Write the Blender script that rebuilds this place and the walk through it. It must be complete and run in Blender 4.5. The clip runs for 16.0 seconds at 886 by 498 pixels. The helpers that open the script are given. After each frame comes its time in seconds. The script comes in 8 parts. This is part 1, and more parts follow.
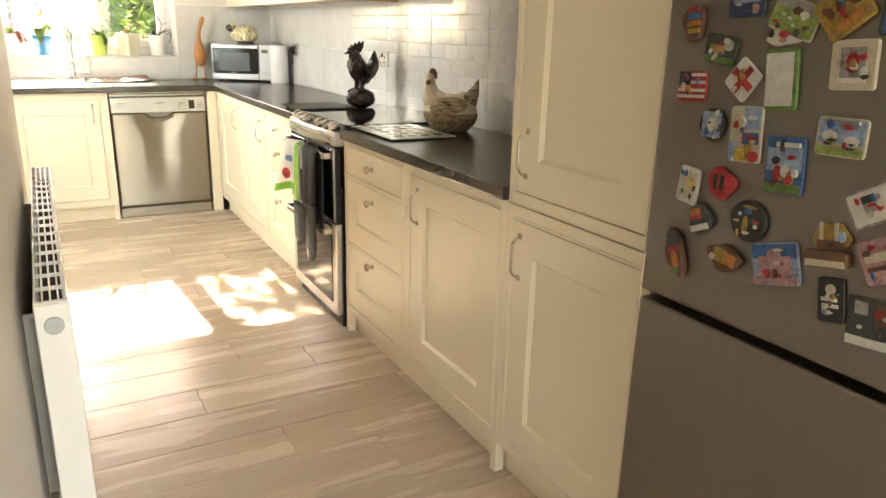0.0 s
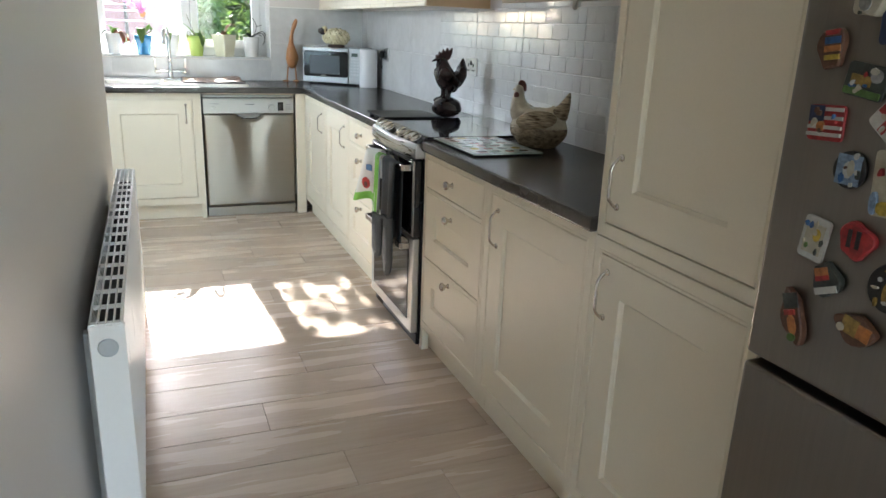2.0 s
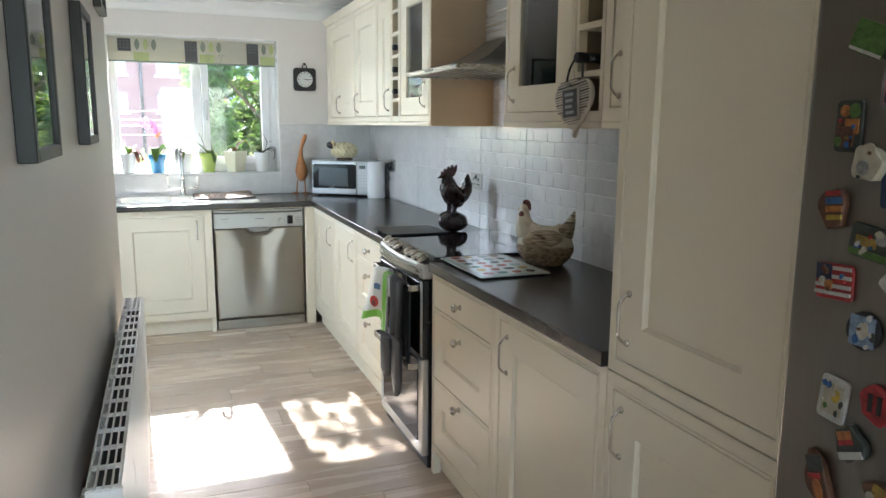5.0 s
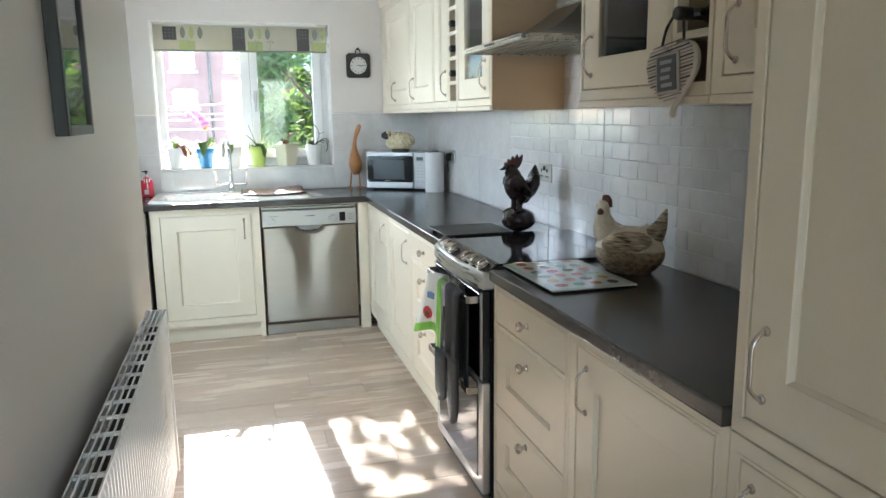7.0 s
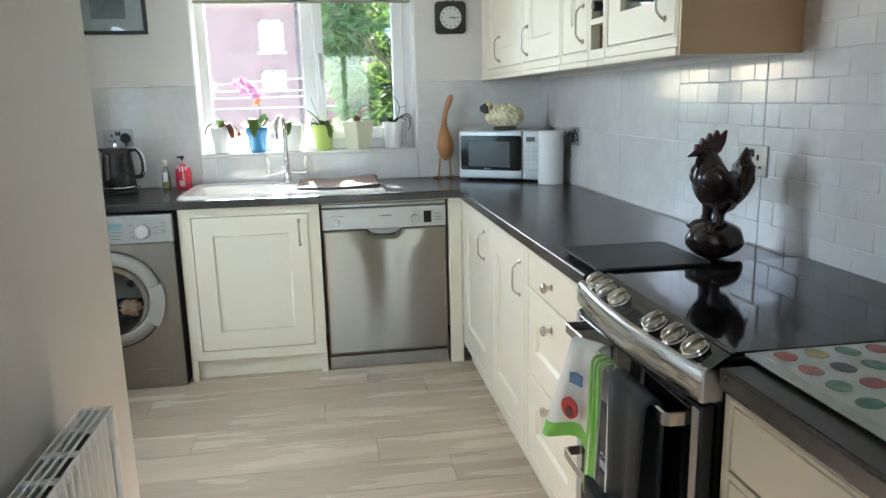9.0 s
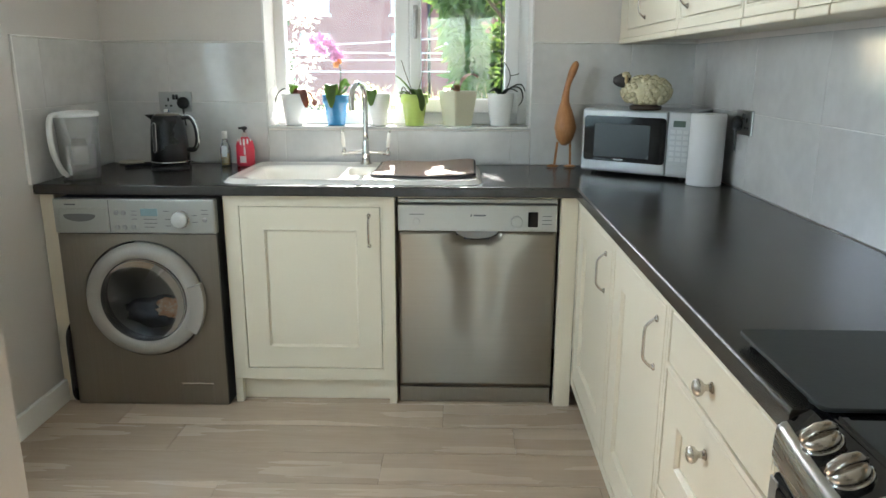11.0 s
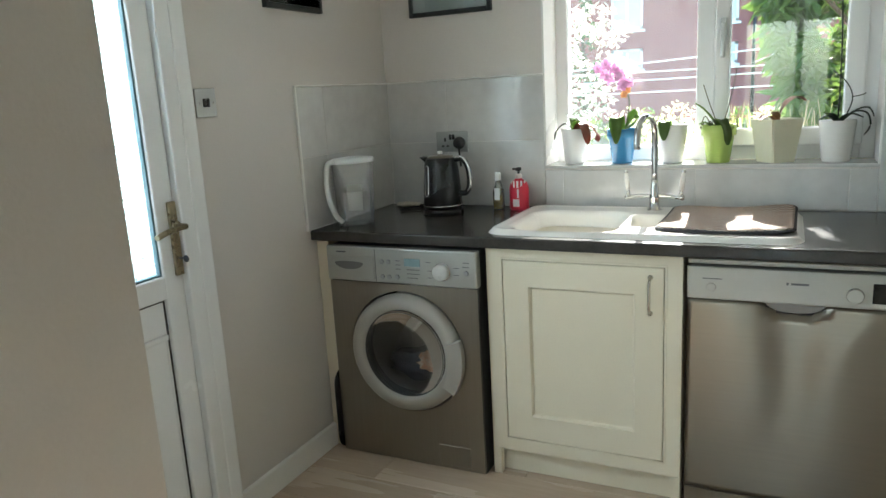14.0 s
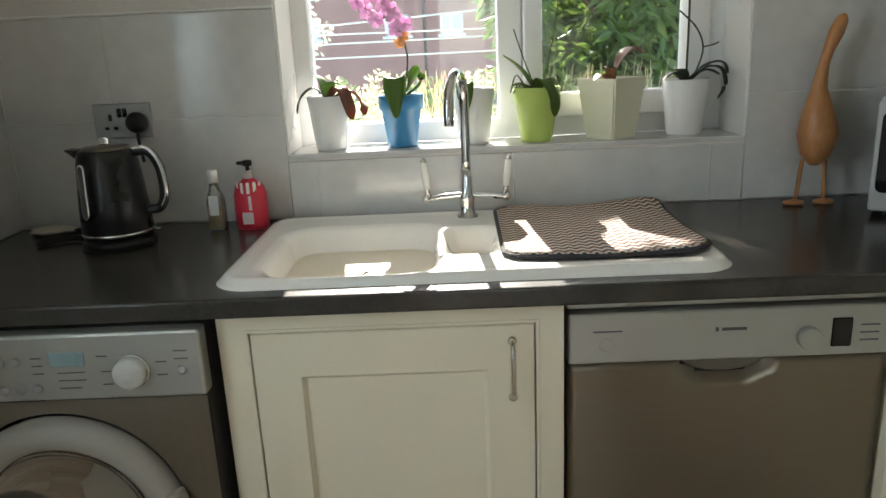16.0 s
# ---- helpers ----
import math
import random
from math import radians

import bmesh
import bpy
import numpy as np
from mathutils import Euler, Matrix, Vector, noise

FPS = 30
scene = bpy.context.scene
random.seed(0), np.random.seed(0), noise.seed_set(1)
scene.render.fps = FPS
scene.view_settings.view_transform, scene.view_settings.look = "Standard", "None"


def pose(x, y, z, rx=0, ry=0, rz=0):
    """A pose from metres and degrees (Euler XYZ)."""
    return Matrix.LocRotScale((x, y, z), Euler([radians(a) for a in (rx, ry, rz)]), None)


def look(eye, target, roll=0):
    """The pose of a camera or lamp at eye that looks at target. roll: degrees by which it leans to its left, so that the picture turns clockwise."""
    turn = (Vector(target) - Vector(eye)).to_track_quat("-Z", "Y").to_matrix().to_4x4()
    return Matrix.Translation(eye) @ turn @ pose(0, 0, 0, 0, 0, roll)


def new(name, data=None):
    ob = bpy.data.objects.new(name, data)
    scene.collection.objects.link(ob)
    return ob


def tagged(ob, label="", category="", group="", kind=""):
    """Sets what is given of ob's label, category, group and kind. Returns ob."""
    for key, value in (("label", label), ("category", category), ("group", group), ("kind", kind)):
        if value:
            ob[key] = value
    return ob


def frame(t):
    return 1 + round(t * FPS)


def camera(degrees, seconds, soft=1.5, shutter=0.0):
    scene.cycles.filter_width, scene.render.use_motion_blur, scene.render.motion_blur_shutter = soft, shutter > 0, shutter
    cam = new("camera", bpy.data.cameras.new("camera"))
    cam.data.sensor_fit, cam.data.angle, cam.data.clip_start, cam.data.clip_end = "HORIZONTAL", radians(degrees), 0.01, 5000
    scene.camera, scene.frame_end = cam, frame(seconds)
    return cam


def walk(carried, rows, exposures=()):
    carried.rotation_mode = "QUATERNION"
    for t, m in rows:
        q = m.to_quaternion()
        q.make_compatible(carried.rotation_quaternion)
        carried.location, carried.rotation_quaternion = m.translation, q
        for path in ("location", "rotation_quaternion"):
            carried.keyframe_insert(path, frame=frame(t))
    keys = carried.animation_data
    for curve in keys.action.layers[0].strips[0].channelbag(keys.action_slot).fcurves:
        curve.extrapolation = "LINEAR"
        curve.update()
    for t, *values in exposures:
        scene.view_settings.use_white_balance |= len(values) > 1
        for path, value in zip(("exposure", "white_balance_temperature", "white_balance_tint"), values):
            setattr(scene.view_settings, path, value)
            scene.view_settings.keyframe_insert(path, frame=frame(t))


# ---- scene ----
cam = camera(63.3, 16.0)
PATH = [
    (0, (-0.392, -1.554, 1.305), (0.543, 0.116, 0.722), 1.4),
    (0.5, (-0.311, -1.515, 1.312), (0.62, 0.149, 0.707), 1.2),
    (1, (-0.268, -1.427, 1.313), (0.563, 0.287, 0.704), 1.1),
    (1.5, (-0.291, -1.407, 1.33), (0.474, 0.337, 0.718), 1.5),
    (2, (-0.308, -1.421, 1.331), (0.417, 0.348, 0.746), 2.3),
    (2.5, (-0.297, -1.418, 1.349), (0.398, 0.377, 0.807), 2.6),
    (3, (-0.297, -1.417, 1.401), (0.41, 0.39, 0.915), 2.2),
    (3.5, (-0.298, -1.416, 1.425), (0.43, 0.398, 1.003), 1.7),
    (4, (-0.301, -1.415, 1.438), (0.433, 0.408, 1.064), 1.1),
    (4.2, (-0.299, -1.412, 1.438), (0.436, 0.413, 1.08), 1.0),
    (6.5, (-0.17, -1.166, 1.428), (0.425, 0.713, 1.088), -0.8),
    (7, (-0.121, -0.991, 1.412), (0.416, 0.901, 1.047), -0.7),
    (7.5, (-0.134, -0.715, 1.425), (0.325, 1.193, 1.037), -0.4),
    (8, (-0.115, -0.476, 1.408), (0.286, 1.439, 0.996), -0.4),
    (8.2, (-0.074, -0.351, 1.39), (0.296, 1.573, 0.986), -0.7),
    (10.3, (0.113, 0.831, 1.325), (0.29, 2.771, 0.872), -0.5),
    (10.5, (0.105, 0.876, 1.333), (0.237, 2.817, 0.868), -0.2),
    (11, (0.231, 0.97, 1.335), (0.19, 2.908, 0.843), 0.2),
    (11.5, (0.385, 0.995, 1.343), (0.173, 2.919, 0.839), 0.2),
    (12, (0.427, 0.993, 1.359), (0.053, 2.889, 0.843), -0.2),
    (12.5, (0.433, 0.991, 1.368), (-0.073, 2.86, 0.868), -1.4),
    (13, (0.422, 1.025, 1.383), (-0.154, 2.882, 0.913), -2.4),
    (13.5, (0.344, 1.187, 1.401), (-0.341, 3.012, 0.956), -2.8),
    (14, (0.262, 1.389, 1.388), (-0.591, 3.147, 0.962), -3.2),
    (14.5, (0.167, 1.641, 1.379), (-0.749, 3.363, 0.938), -3.0),
    (15, (0.026, 1.842, 1.36), (-0.878, 3.562, 0.884), -2.9),
    (15.5, (-0.116, 2.047, 1.335), (-0.645, 3.912, 0.842), -2.2),
    (16, (-0.201, 2.351, 1.321), (-0.232, 4.278, 0.784), -2.6),
]
SKY, SUN_POWER, FILL_W = 0.15, 5.0, 2.7
EXPOSURES = [(0.0, 4.0, 8200, 15), (0.2, 3.85, 7600, 14), (0.5, 3.62, 6650, 12), (1.0, 3.45, 6150, 12), (2.5, 3.17, 6000, 11), (3.5, 3.15, 5950, 11), (7.0, 3.25, 5850, 10), (8.0, 3.2, 5750, 8), (11.0, 2.75, 6200, 8), (13.0, 2.72, 6250, 9), (14.3, 2.45, 6200, 5), (15.3, 2.10, 6400, 8), (16.0, 2.05, 6600, 9)]
walk(cam, [(t, look(eye, target, roll)) for t, eye, target, roll in PATH], EXPOSURES)

# ---- world, sun ----
SUN = Vector((-0.070, 1.0, 0.636)).normalized()
world = bpy.data.worlds.new("sky")
scene.world = world
world.use_nodes = True
wn = world.node_tree.nodes
sky = wn.new("ShaderNodeTexSky")
sky.sky_type, sky.sun_disc = "NISHITA", False
sky.sun_elevation = math.asin(SUN.z)
sky.sun_rotation = math.atan2(SUN.x, SUN.y)
wn["Background"].inputs[1].default_value = SKY
world.node_tree.links.new(sky.outputs[0], wn["Background"].inputs[0])
sun = new("sun", bpy.data.lights.new("sun", "SUN"))
sun.data.energy, sun.data.angle, sun.data.color = SUN_POWER, radians(0.5), (1.0, 0.95, 0.87)
sun.matrix_world = look(SUN * 30, (0, 0, 0))


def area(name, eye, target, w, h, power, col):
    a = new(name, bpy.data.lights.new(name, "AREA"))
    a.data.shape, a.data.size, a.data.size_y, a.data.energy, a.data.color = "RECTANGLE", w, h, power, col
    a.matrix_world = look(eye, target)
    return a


# daylight in the back door, and a fill lamp added behind the walker
area("back_door_daylight", (-1.56, 2.56, 1.48), (0, 2.56, 1.36), 0.58, 0.88, 2.8, (0.86, 0.94, 1.0))
area("unseen_end_fill", (0.35, -3.28, 1.1), (0.35, 0, 1.1), 1.3, 1.9, FILL_W, (1.0, 0.97, 0.92))

# the lit spot of the cooker hood
area("hood_spot", (1.10, 1.66, 1.648), (1.16, 1.64, 0.9), 0.05, 0.05, 0.016, (1.0, 0.70, 0.40))

# ---- materials ----
CACHE = {}


def rgb(c):
    return (*c, 1.0)


def mat(name, col, rough=0.5, metal=0.0, var=0.06, scale=6.0, fine=90.0, bump=0.03, stretch=(1, 1, 1), col2=None, rvar=0.08, coat=0.0, spec=0.5, rand=0.0):
    if name in CACHE:
        return CACHE[name]
    m = bpy.data.materials.new(name)
    m.use_nodes = True
    t = m.node_tree
    n, l = t.nodes, t.links
    p = n["Principled BSDF"]
    tc, mp = n.new("ShaderNodeTexCoord"), n.new("ShaderNodeMapping")
    mp.inputs["Scale"].default_value = stretch
    l.new(tc.outputs["Object"], mp.inputs[0])
    info = n.new("ShaderNodeObjectInfo")
    if rand:
        off = n.new("ShaderNodeVectorMath")
        off.operation = "MULTIPLY"
        off.inputs[1].default_value = (31.7, 17.3, 23.1)
        l.new(info.outputs["Random"], off.inputs[0])
        l.new(off.outputs[0], mp.inputs["Location"])
    a, b = n.new("ShaderNodeTexNoise"), n.new("ShaderNodeTexNoise")
    a.inputs["Scale"].default_value, a.inputs["Detail"].default_value = scale, 4
    b.inputs["Scale"].default_value, b.inputs["Detail"].default_value = fine, 3
    l.new(mp.outputs[0], a.inputs[0]), l.new(mp.outputs[0], b.inputs[0])
    mixv = n.new("ShaderNodeMix")
    mixv.inputs[0].default_value = 0.4
    l.new(a.outputs["Fac"], mixv.inputs[2]), l.new(b.outputs["Fac"], mixv.inputs[3])
    ramp = n.new("ShaderNodeValToRGB")
    hi = col2 or tuple(min(1, c * (1 + var)) for c in col)
    lo = tuple(c * (1 - var) for c in col) if not col2 else col
    ramp.color_ramp.elements[0].position, ramp.color_ramp.elements[1].position = 0.33, 0.67
    ramp.color_ramp.elements[0].color, ramp.color_ramp.elements[1].color = rgb(lo), rgb(hi)
    l.new(mixv.outputs[0], ramp.inputs[0])
    out = ramp.outputs[0]
    if rand:
        hsv, mr = n.new("ShaderNodeHueSaturation"), n.new("ShaderNodeMapRange")
        mr.inputs[3].default_value, mr.inputs[4].default_value = 1 - rand, 1 + rand
        l.new(info.outputs["Random"], mr.inputs[0]), l.new(mr.outputs[0], hsv.inputs["Value"])
        l.new(out, hsv.inputs["Color"])
        out = hsv.outputs[0]
    l.new(out, p.inputs["Base Color"])
    r = n.new("ShaderNodeMapRange")
    r.inputs[3].default_value, r.inputs[4].default_value = max(0.02, rough - rvar), min(1, rough + rvar)
    l.new(a.outputs["Fac"], r.inputs[0]), l.new(r.outputs[0], p.inputs["Roughness"])
    p.inputs["Metallic"].default_value = metal
    p.inputs["Coat Weight"].default_value, p.inputs["Coat Roughness"].default_value = coat, 0.08
    p.inputs["Specular IOR Level"].default_value = spec
    if bump:
        bp = n.new("ShaderNodeBump")
        bp.inputs["Strength"].default_value, bp.inputs["Distance"].default_value = bump, 0.01
        l.new(b.outputs["Fac"], bp.inputs["Height"]), l.new(bp.outputs[0], p.inputs["Normal"])
    CACHE[name] = m
    return m


def glass(name, tint=(1, 1, 1), ior=1.5):
    """A thin clear pane: straight through, with a mirror's gloss by angle."""
    if name in CACHE:
        return CACHE[name]
    m = bpy.data.materials.new(name)
    m.use_nodes = True
    t = m.node_tree
    n, l = t.nodes, t.links
    n.remove(n["Principled BSDF"])
    tr, gl, mx, fr = n.new("ShaderNodeBsdfTransparent"), n.new("ShaderNodeBsdfGlossy"), n.new("ShaderNodeMixShader"), n.new("ShaderNodeFresnel")
    tr.inputs[0].default_value = rgb(tint)
    gl.inputs["Roughness"].default_value = 0.02
    fr.inputs[0].default_value = ior
    l.new(fr.outputs[0], mx.inputs[0]), l.new(tr.outputs[0], mx.inputs[1]), l.new(gl.outputs[0], mx.inputs[2])
    l.new(mx.outputs[0], n["Material Output"].inputs[0])
    CACHE[name] = m
    return m


def clear(name, col, rough=0.05, ior=1.45, bump=0.0, scale=20):
    if name in CACHE:
        return CACHE[name]
    m = bpy.data.materials.new(name)
    m.use_nodes = True
    n, l = m.node_tree.nodes, m.node_tree.links
    p = n["Principled BSDF"]
    p.inputs["Base Color"].default_value, p.inputs["Roughness"].default_value = rgb(col), rough
    p.inputs["Transmission Weight"].default_value, p.inputs["IOR"].default_value = 1.0, ior
    if bump:
        w, bp, tc = n.new("ShaderNodeTexNoise"), n.new("ShaderNodeBump"), n.new("ShaderNodeTexCoord")
        w.inputs["Scale"].default_value, w.inputs["Distortion"].default_value = scale, 2.5
        bp.inputs["Strength"].default_value, bp.inputs["Distance"].default_value = bump, 0.01
        l.new(tc.outputs["Object"], w.inputs[0]), l.new(w.outputs["Fac"], bp.inputs["Height"]), l.new(bp.outputs[0], p.inputs["Normal"])
    CACHE[name] = m
    return m


def obscured(name):
    """Rough patterned glass that scatters the light behind it."""
    m = clear(name, (0.86, 0.98, 1.0), 0.22, 1.35, 1.0, 6)
    n, l = m.node_tree.nodes, m.node_tree.links
    vo, ring, warp, tc = n.new("ShaderNodeTexVoronoi"), n.new("ShaderNodeMath"), n.new("ShaderNodeMix"), n["Texture Coordinate"]
    warp.data_type = "VECTOR"
    warp.inputs[0].default_value = 0.09
    vo.inputs["Scale"].default_value = 11
    l.new(tc.outputs["Object"], warp.inputs[4]), l.new(n["Noise Texture"].outputs["Color"], warp.inputs[5]), l.new(warp.outputs[1], vo.inputs["Vector"])
    mul = n.new("ShaderNodeMath")
    mul.operation, mul.inputs[1].default_value = "MULTIPLY", 42.0
    ring.operation = "SINE"
    l.new(vo.outputs["Distance"], mul.inputs[0]), l.new(mul.outputs[0], ring.inputs[0]), l.new(ring.outputs[0], n["Bump"].inputs["Height"])
    tl, mx = n.new("ShaderNodeBsdfTranslucent"), n.new("ShaderNodeMixShader")
    tl.inputs[0].default_value = rgb((0.88, 0.95, 0.98))
    mx.inputs[0].default_value = 0.30
    l.new(n["Bump"].outputs[0], tl.inputs["Normal"])
    l.new(n["Principled BSDF"].outputs[0], mx.inputs[1]), l.new(tl.outputs[0], mx.inputs[2]), l.new(mx.outputs[0], n["Material Output"].inputs[0])
    return m


def leafy(name, col, col2, trans=0.35, through_col=None):
    m = mat(name, col, 0.42, col2=col2, scale=3.0, fine=25, bump=0.0)
    n, l = m.node_tree.nodes, m.node_tree.links
    p = n["Principled BSDF"]
    tl, mx = n.new("ShaderNodeBsdfTranslucent"), n.new("ShaderNodeMixShader")
    tl.inputs[0].default_value = rgb(through_col or (col2[0] * 1.5, col2[1] * 1.5, col2[2] * 0.8))
    mx.inputs[0].default_value = trans
    l.new(p.outputs[0], mx.inputs[1]), l.new(tl.outputs[0], mx.inputs[2]), l.new(mx.outputs[0], n["Material Output"].inputs[0])
    return m


def zigzag(name):
    """Woven herringbone: rust, cream and grey threads in zigzag rows."""
    m = mat(name, (0.5, 0.45, 0.4), 0.85, fine=400, bump=0.2)
    n, l = m.node_tree.nodes, m.node_tree.links
    p = n["Principled BSDF"]
    tc, sep = n.new("ShaderNodeTexCoord"), n.new("ShaderNodeSeparateXYZ")
    l.new(tc.outputs["Object"], sep.inputs[0])

    def calc(op, a, b=None):
        q = n.new("ShaderNodeMath")
        q.operation = op
        for i, v in enumerate((a, b)):
            if v is None:
                continue
            if isinstance(v, (int, float)):
                q.inputs[i].default_value = v
            else:
                l.new(v, q.inputs[i])
        return q.outputs[0]
    tri = calc("PINGPONG", sep.outputs[0], 0.012)
    row = calc("FRACT", calc("DIVIDE", calc("ADD", sep.outputs[1], tri), 0.021))
    ramp = n.new("ShaderNodeValToRGB")
    ramp.color_ramp.interpolation = "CONSTANT"
    e = ramp.color_ramp.elements
    e[0].position, e[0].color = 0.0, rgb((0.70, 0.64, 0.55))
    e[1].position, e[1].color = 0.34, rgb((0.30, 0.13, 0.08))
    q = e.new(0.67)
    q.color = rgb((0.07, 0.065, 0.065))
    l.new(row, ramp.inputs[0]), l.new(ramp.outputs[0], p.inputs["Base Color"])
    return m


CREAM = mat("cream_paint", (0.775, 0.70, 0.55), 0.38, var=0.025, scale=3, fine=160, bump=0.02)
CREAM_IN = mat("rack_inside_shade", (0.30, 0.24, 0.16), 0.7)
WALL = mat("wall_paint", (0.62, 0.585, 0.55), 0.38, var=0.03, scale=2, fine=140, bump=0.05)
WALL_LIGHT = mat("pale_wall_paint", (0.71, 0.67, 0.63), 0.6, var=0.03, scale=2, fine=140, bump=0.05)
CEIL = mat("ceiling_paint", (0.82, 0.81, 0.78), 0.8, var=0.02, bump=0.03)
WHITE = mat("white_gloss", (0.82, 0.81, 0.78), 0.3, var=0.02, scale=3, bump=0.01)
UPVC = mat("upvc", (0.85, 0.86, 0.86), 0.25, var=0.015, scale=3, bump=0.0)
RADW = mat("radiator_enamel", (0.80, 0.78, 0.74), 0.3, var=0.02, bump=0.01)
WORKTOP = mat("worktop_laminate", (0.030, 0.027, 0.024), 0.23, col2=(0.050, 0.045, 0.040), scale=14, fine=120, bump=0.015, rvar=0.03)
STEEL = mat("brushed_steel", (0.255, 0.228, 0.19), 0.30, 1.0, var=0.03, scale=1.2, fine=6, bump=0.0, stretch=(1, 1, 90), rvar=0.03)
STEELH = mat("brushed_steel_level", (0.32, 0.293, 0.25), 0.36, 1.0, var=0.05, scale=2, fine=9, bump=0.01, stretch=(60, 1, 1))
for brushed in (STEEL,):
    brushed.node_tree.nodes["Principled BSDF"].inputs["Anisotropic"].default_value = 0.75
    brushed.node_tree.nodes["Principled BSDF"].inputs["Anisotropic Rotation"].default_value = 0.25
SILVER = mat("silver_plastic", (0.43, 0.43, 0.40), 0.36, 0.45, var=0.02, bump=0.01)
BRIGHT = mat("bright_steel", (0.52, 0.51, 0.48), 0.28, 1.0, var=0.04, scale=2, fine=9, bump=0.0, stretch=(1, 30, 60))
CHROME = mat("chrome", (0.75, 0.75, 0.74), 0.09, 1.0, var=0.02, bump=0)
NICKEL = mat("satin_nickel", (0.62, 0.58, 0.52), 0.24, 1.0, var=0.04, bump=0.01)
BRASS = mat("aged_brass", (0.27, 0.22, 0.14), 0.28, 1.0, var=0.12, scale=30, bump=0.02)
BLACK = mat("black_plastic", (0.012, 0.012, 0.013), 0.28, var=0.15, bump=0.01)
BLACKGLASS = mat("black_glass", (0.006, 0.006, 0.007), 0.06, var=0.1, bump=0.0, rvar=0.02)
CERAMIC = mat("white_ceramic", (0.84, 0.82, 0.77), 0.12, var=0.015, scale=4, bump=0.0)
TILE = mat("marbled_tile", (0.575, 0.57, 0.56), 0.10, col2=(0.68, 0.675, 0.66), scale=5, fine=22, bump=0.006, rvar=0.02, rand=0.012)
GROUT = mat("grout", (0.70, 0.69, 0.66), 0.8, var=0.06, fine=300, bump=0.1)
PLANK = mat("oak_laminate", (0.48, 0.375, 0.28), 0.27, col2=(0.565, 0.45, 0.345), scale=1.6, fine=9, bump=0.008, stretch=(0.8, 8, 8), rvar=0.03, rand=0.10)
# steel darkened in its colour, for the hood canopy and the dishwasher's grip recess
SHADED_STEEL = mat("shaded_steel", (0.20, 0.195, 0.185), 0.3, 1.0, var=0.05, scale=2, fine=9, bump=0.01, stretch=(60, 1, 1))
GAP = mat("floor_joint", (0.12, 0.085, 0.06), 0.8)
PANE = glass("cabinet_pane", (0.94, 0.97, 0.96), 1.75)


def hazy(name, haze):
    """A window pane whose thin uneven scatter imitates the haze of glare."""
    m = glass(name)
    n, l = m.node_tree.nodes, m.node_tree.links
    last = n["Mix Shader"]
    tl, mx = n.new("ShaderNodeBsdfTranslucent"), n.new("ShaderNodeMixShader")
    tl.inputs[0].default_value = rgb((0.9, 0.92, 0.95))
    no, tc, mr = n.new("ShaderNodeTexNoise"), n.new("ShaderNodeTexCoord"), n.new("ShaderNodeMapRange")
    no.inputs["Scale"].default_value, no.inputs["Detail"].default_value = 9.0, 6
    mr.inputs[3].default_value, mr.inputs[4].default_value = haze * 0.5, haze * 1.5
    l.new(tc.outputs["Object"], no.inputs[0]), l.new(no.outputs["Fac"], mr.inputs[0]), l.new(mr.outputs[0], mx.inputs[0])
    l.new(last.outputs[0], mx.inputs[1]), l.new(tl.outputs[0], mx.inputs[2]), l.new(mx.outputs[0], n["Material Output"].inputs[0])
    return m


def milky(name, col, fac):
    """Thin clouded plastic: mostly straight through, some of it scattered."""
    m = glass(name, col)
    n, l = m.node_tree.nodes, m.node_tree.links
    last = n["Mix Shader"]
    df, mx = n.new("ShaderNodeBsdfDiffuse"), n.new("ShaderNodeMixShader")
    df.inputs[0].default_value = rgb((0.9, 0.91, 0.91))
    mx.inputs[0].default_value = fac
    l.new(last.outputs[0], mx.inputs[1]), l.new(df.outputs[0], mx.inputs[2]), l.new(mx.outputs[0], n["Material Output"].inputs[0])
    return m


# glare haze put into the panes, stronger in the left one
WINPANE, FAINTPANE = hazy("window_pane", 0.015), hazy("faint_haze_pane", 0.004)
RUBBER = mat("dark_rubber", (0.03, 0.03, 0.032), 0.6)
WOOD = mat("turned_wood", (0.38, 0.16, 0.055), 0.32, col2=(0.52, 0.25, 0.10), scale=4, fine=20, stretch=(6, 6, 1), bump=0.02)
DARKWOOD = mat("carved_dark_wood", (0.012, 0.008, 0.008), 0.14, col2=(0.036, 0.022, 0.020), scale=14, fine=60, bump=0.12)
TAN = mat("tan_board", (0.60, 0.45, 0.29), 0.5, var=0.05, scale=3, fine=60, stretch=(1, 1, 8))
INK = mat("grey_print", (0.10, 0.10, 0.11), 0.5)


# ---- mesh helpers ----
def bm_box(x0, x1, y0, y1, z0, z1, bev=0.0, seg=2):
    bm = bmesh.new()
    vs = [bm.verts.new((x, y, z)) for x in (x0, x1) for y in (y0, y1) for z in (z0, z1)]
    for f in ((0, 1, 3, 2), (4, 6, 7, 5), (0, 4, 5, 1), (2, 3, 7, 6), (0, 2, 6, 4), (1, 5, 7, 3)):
        bm.faces.new([vs[i] for i in f])
    bmesh.ops.recalc_face_normals(bm, faces=bm.faces)
    if bev:
        bmesh.ops.bevel(bm, geom=list(bm.edges), offset=bev, segments=seg, profile=0.5, affect="EDGES")
    return bm


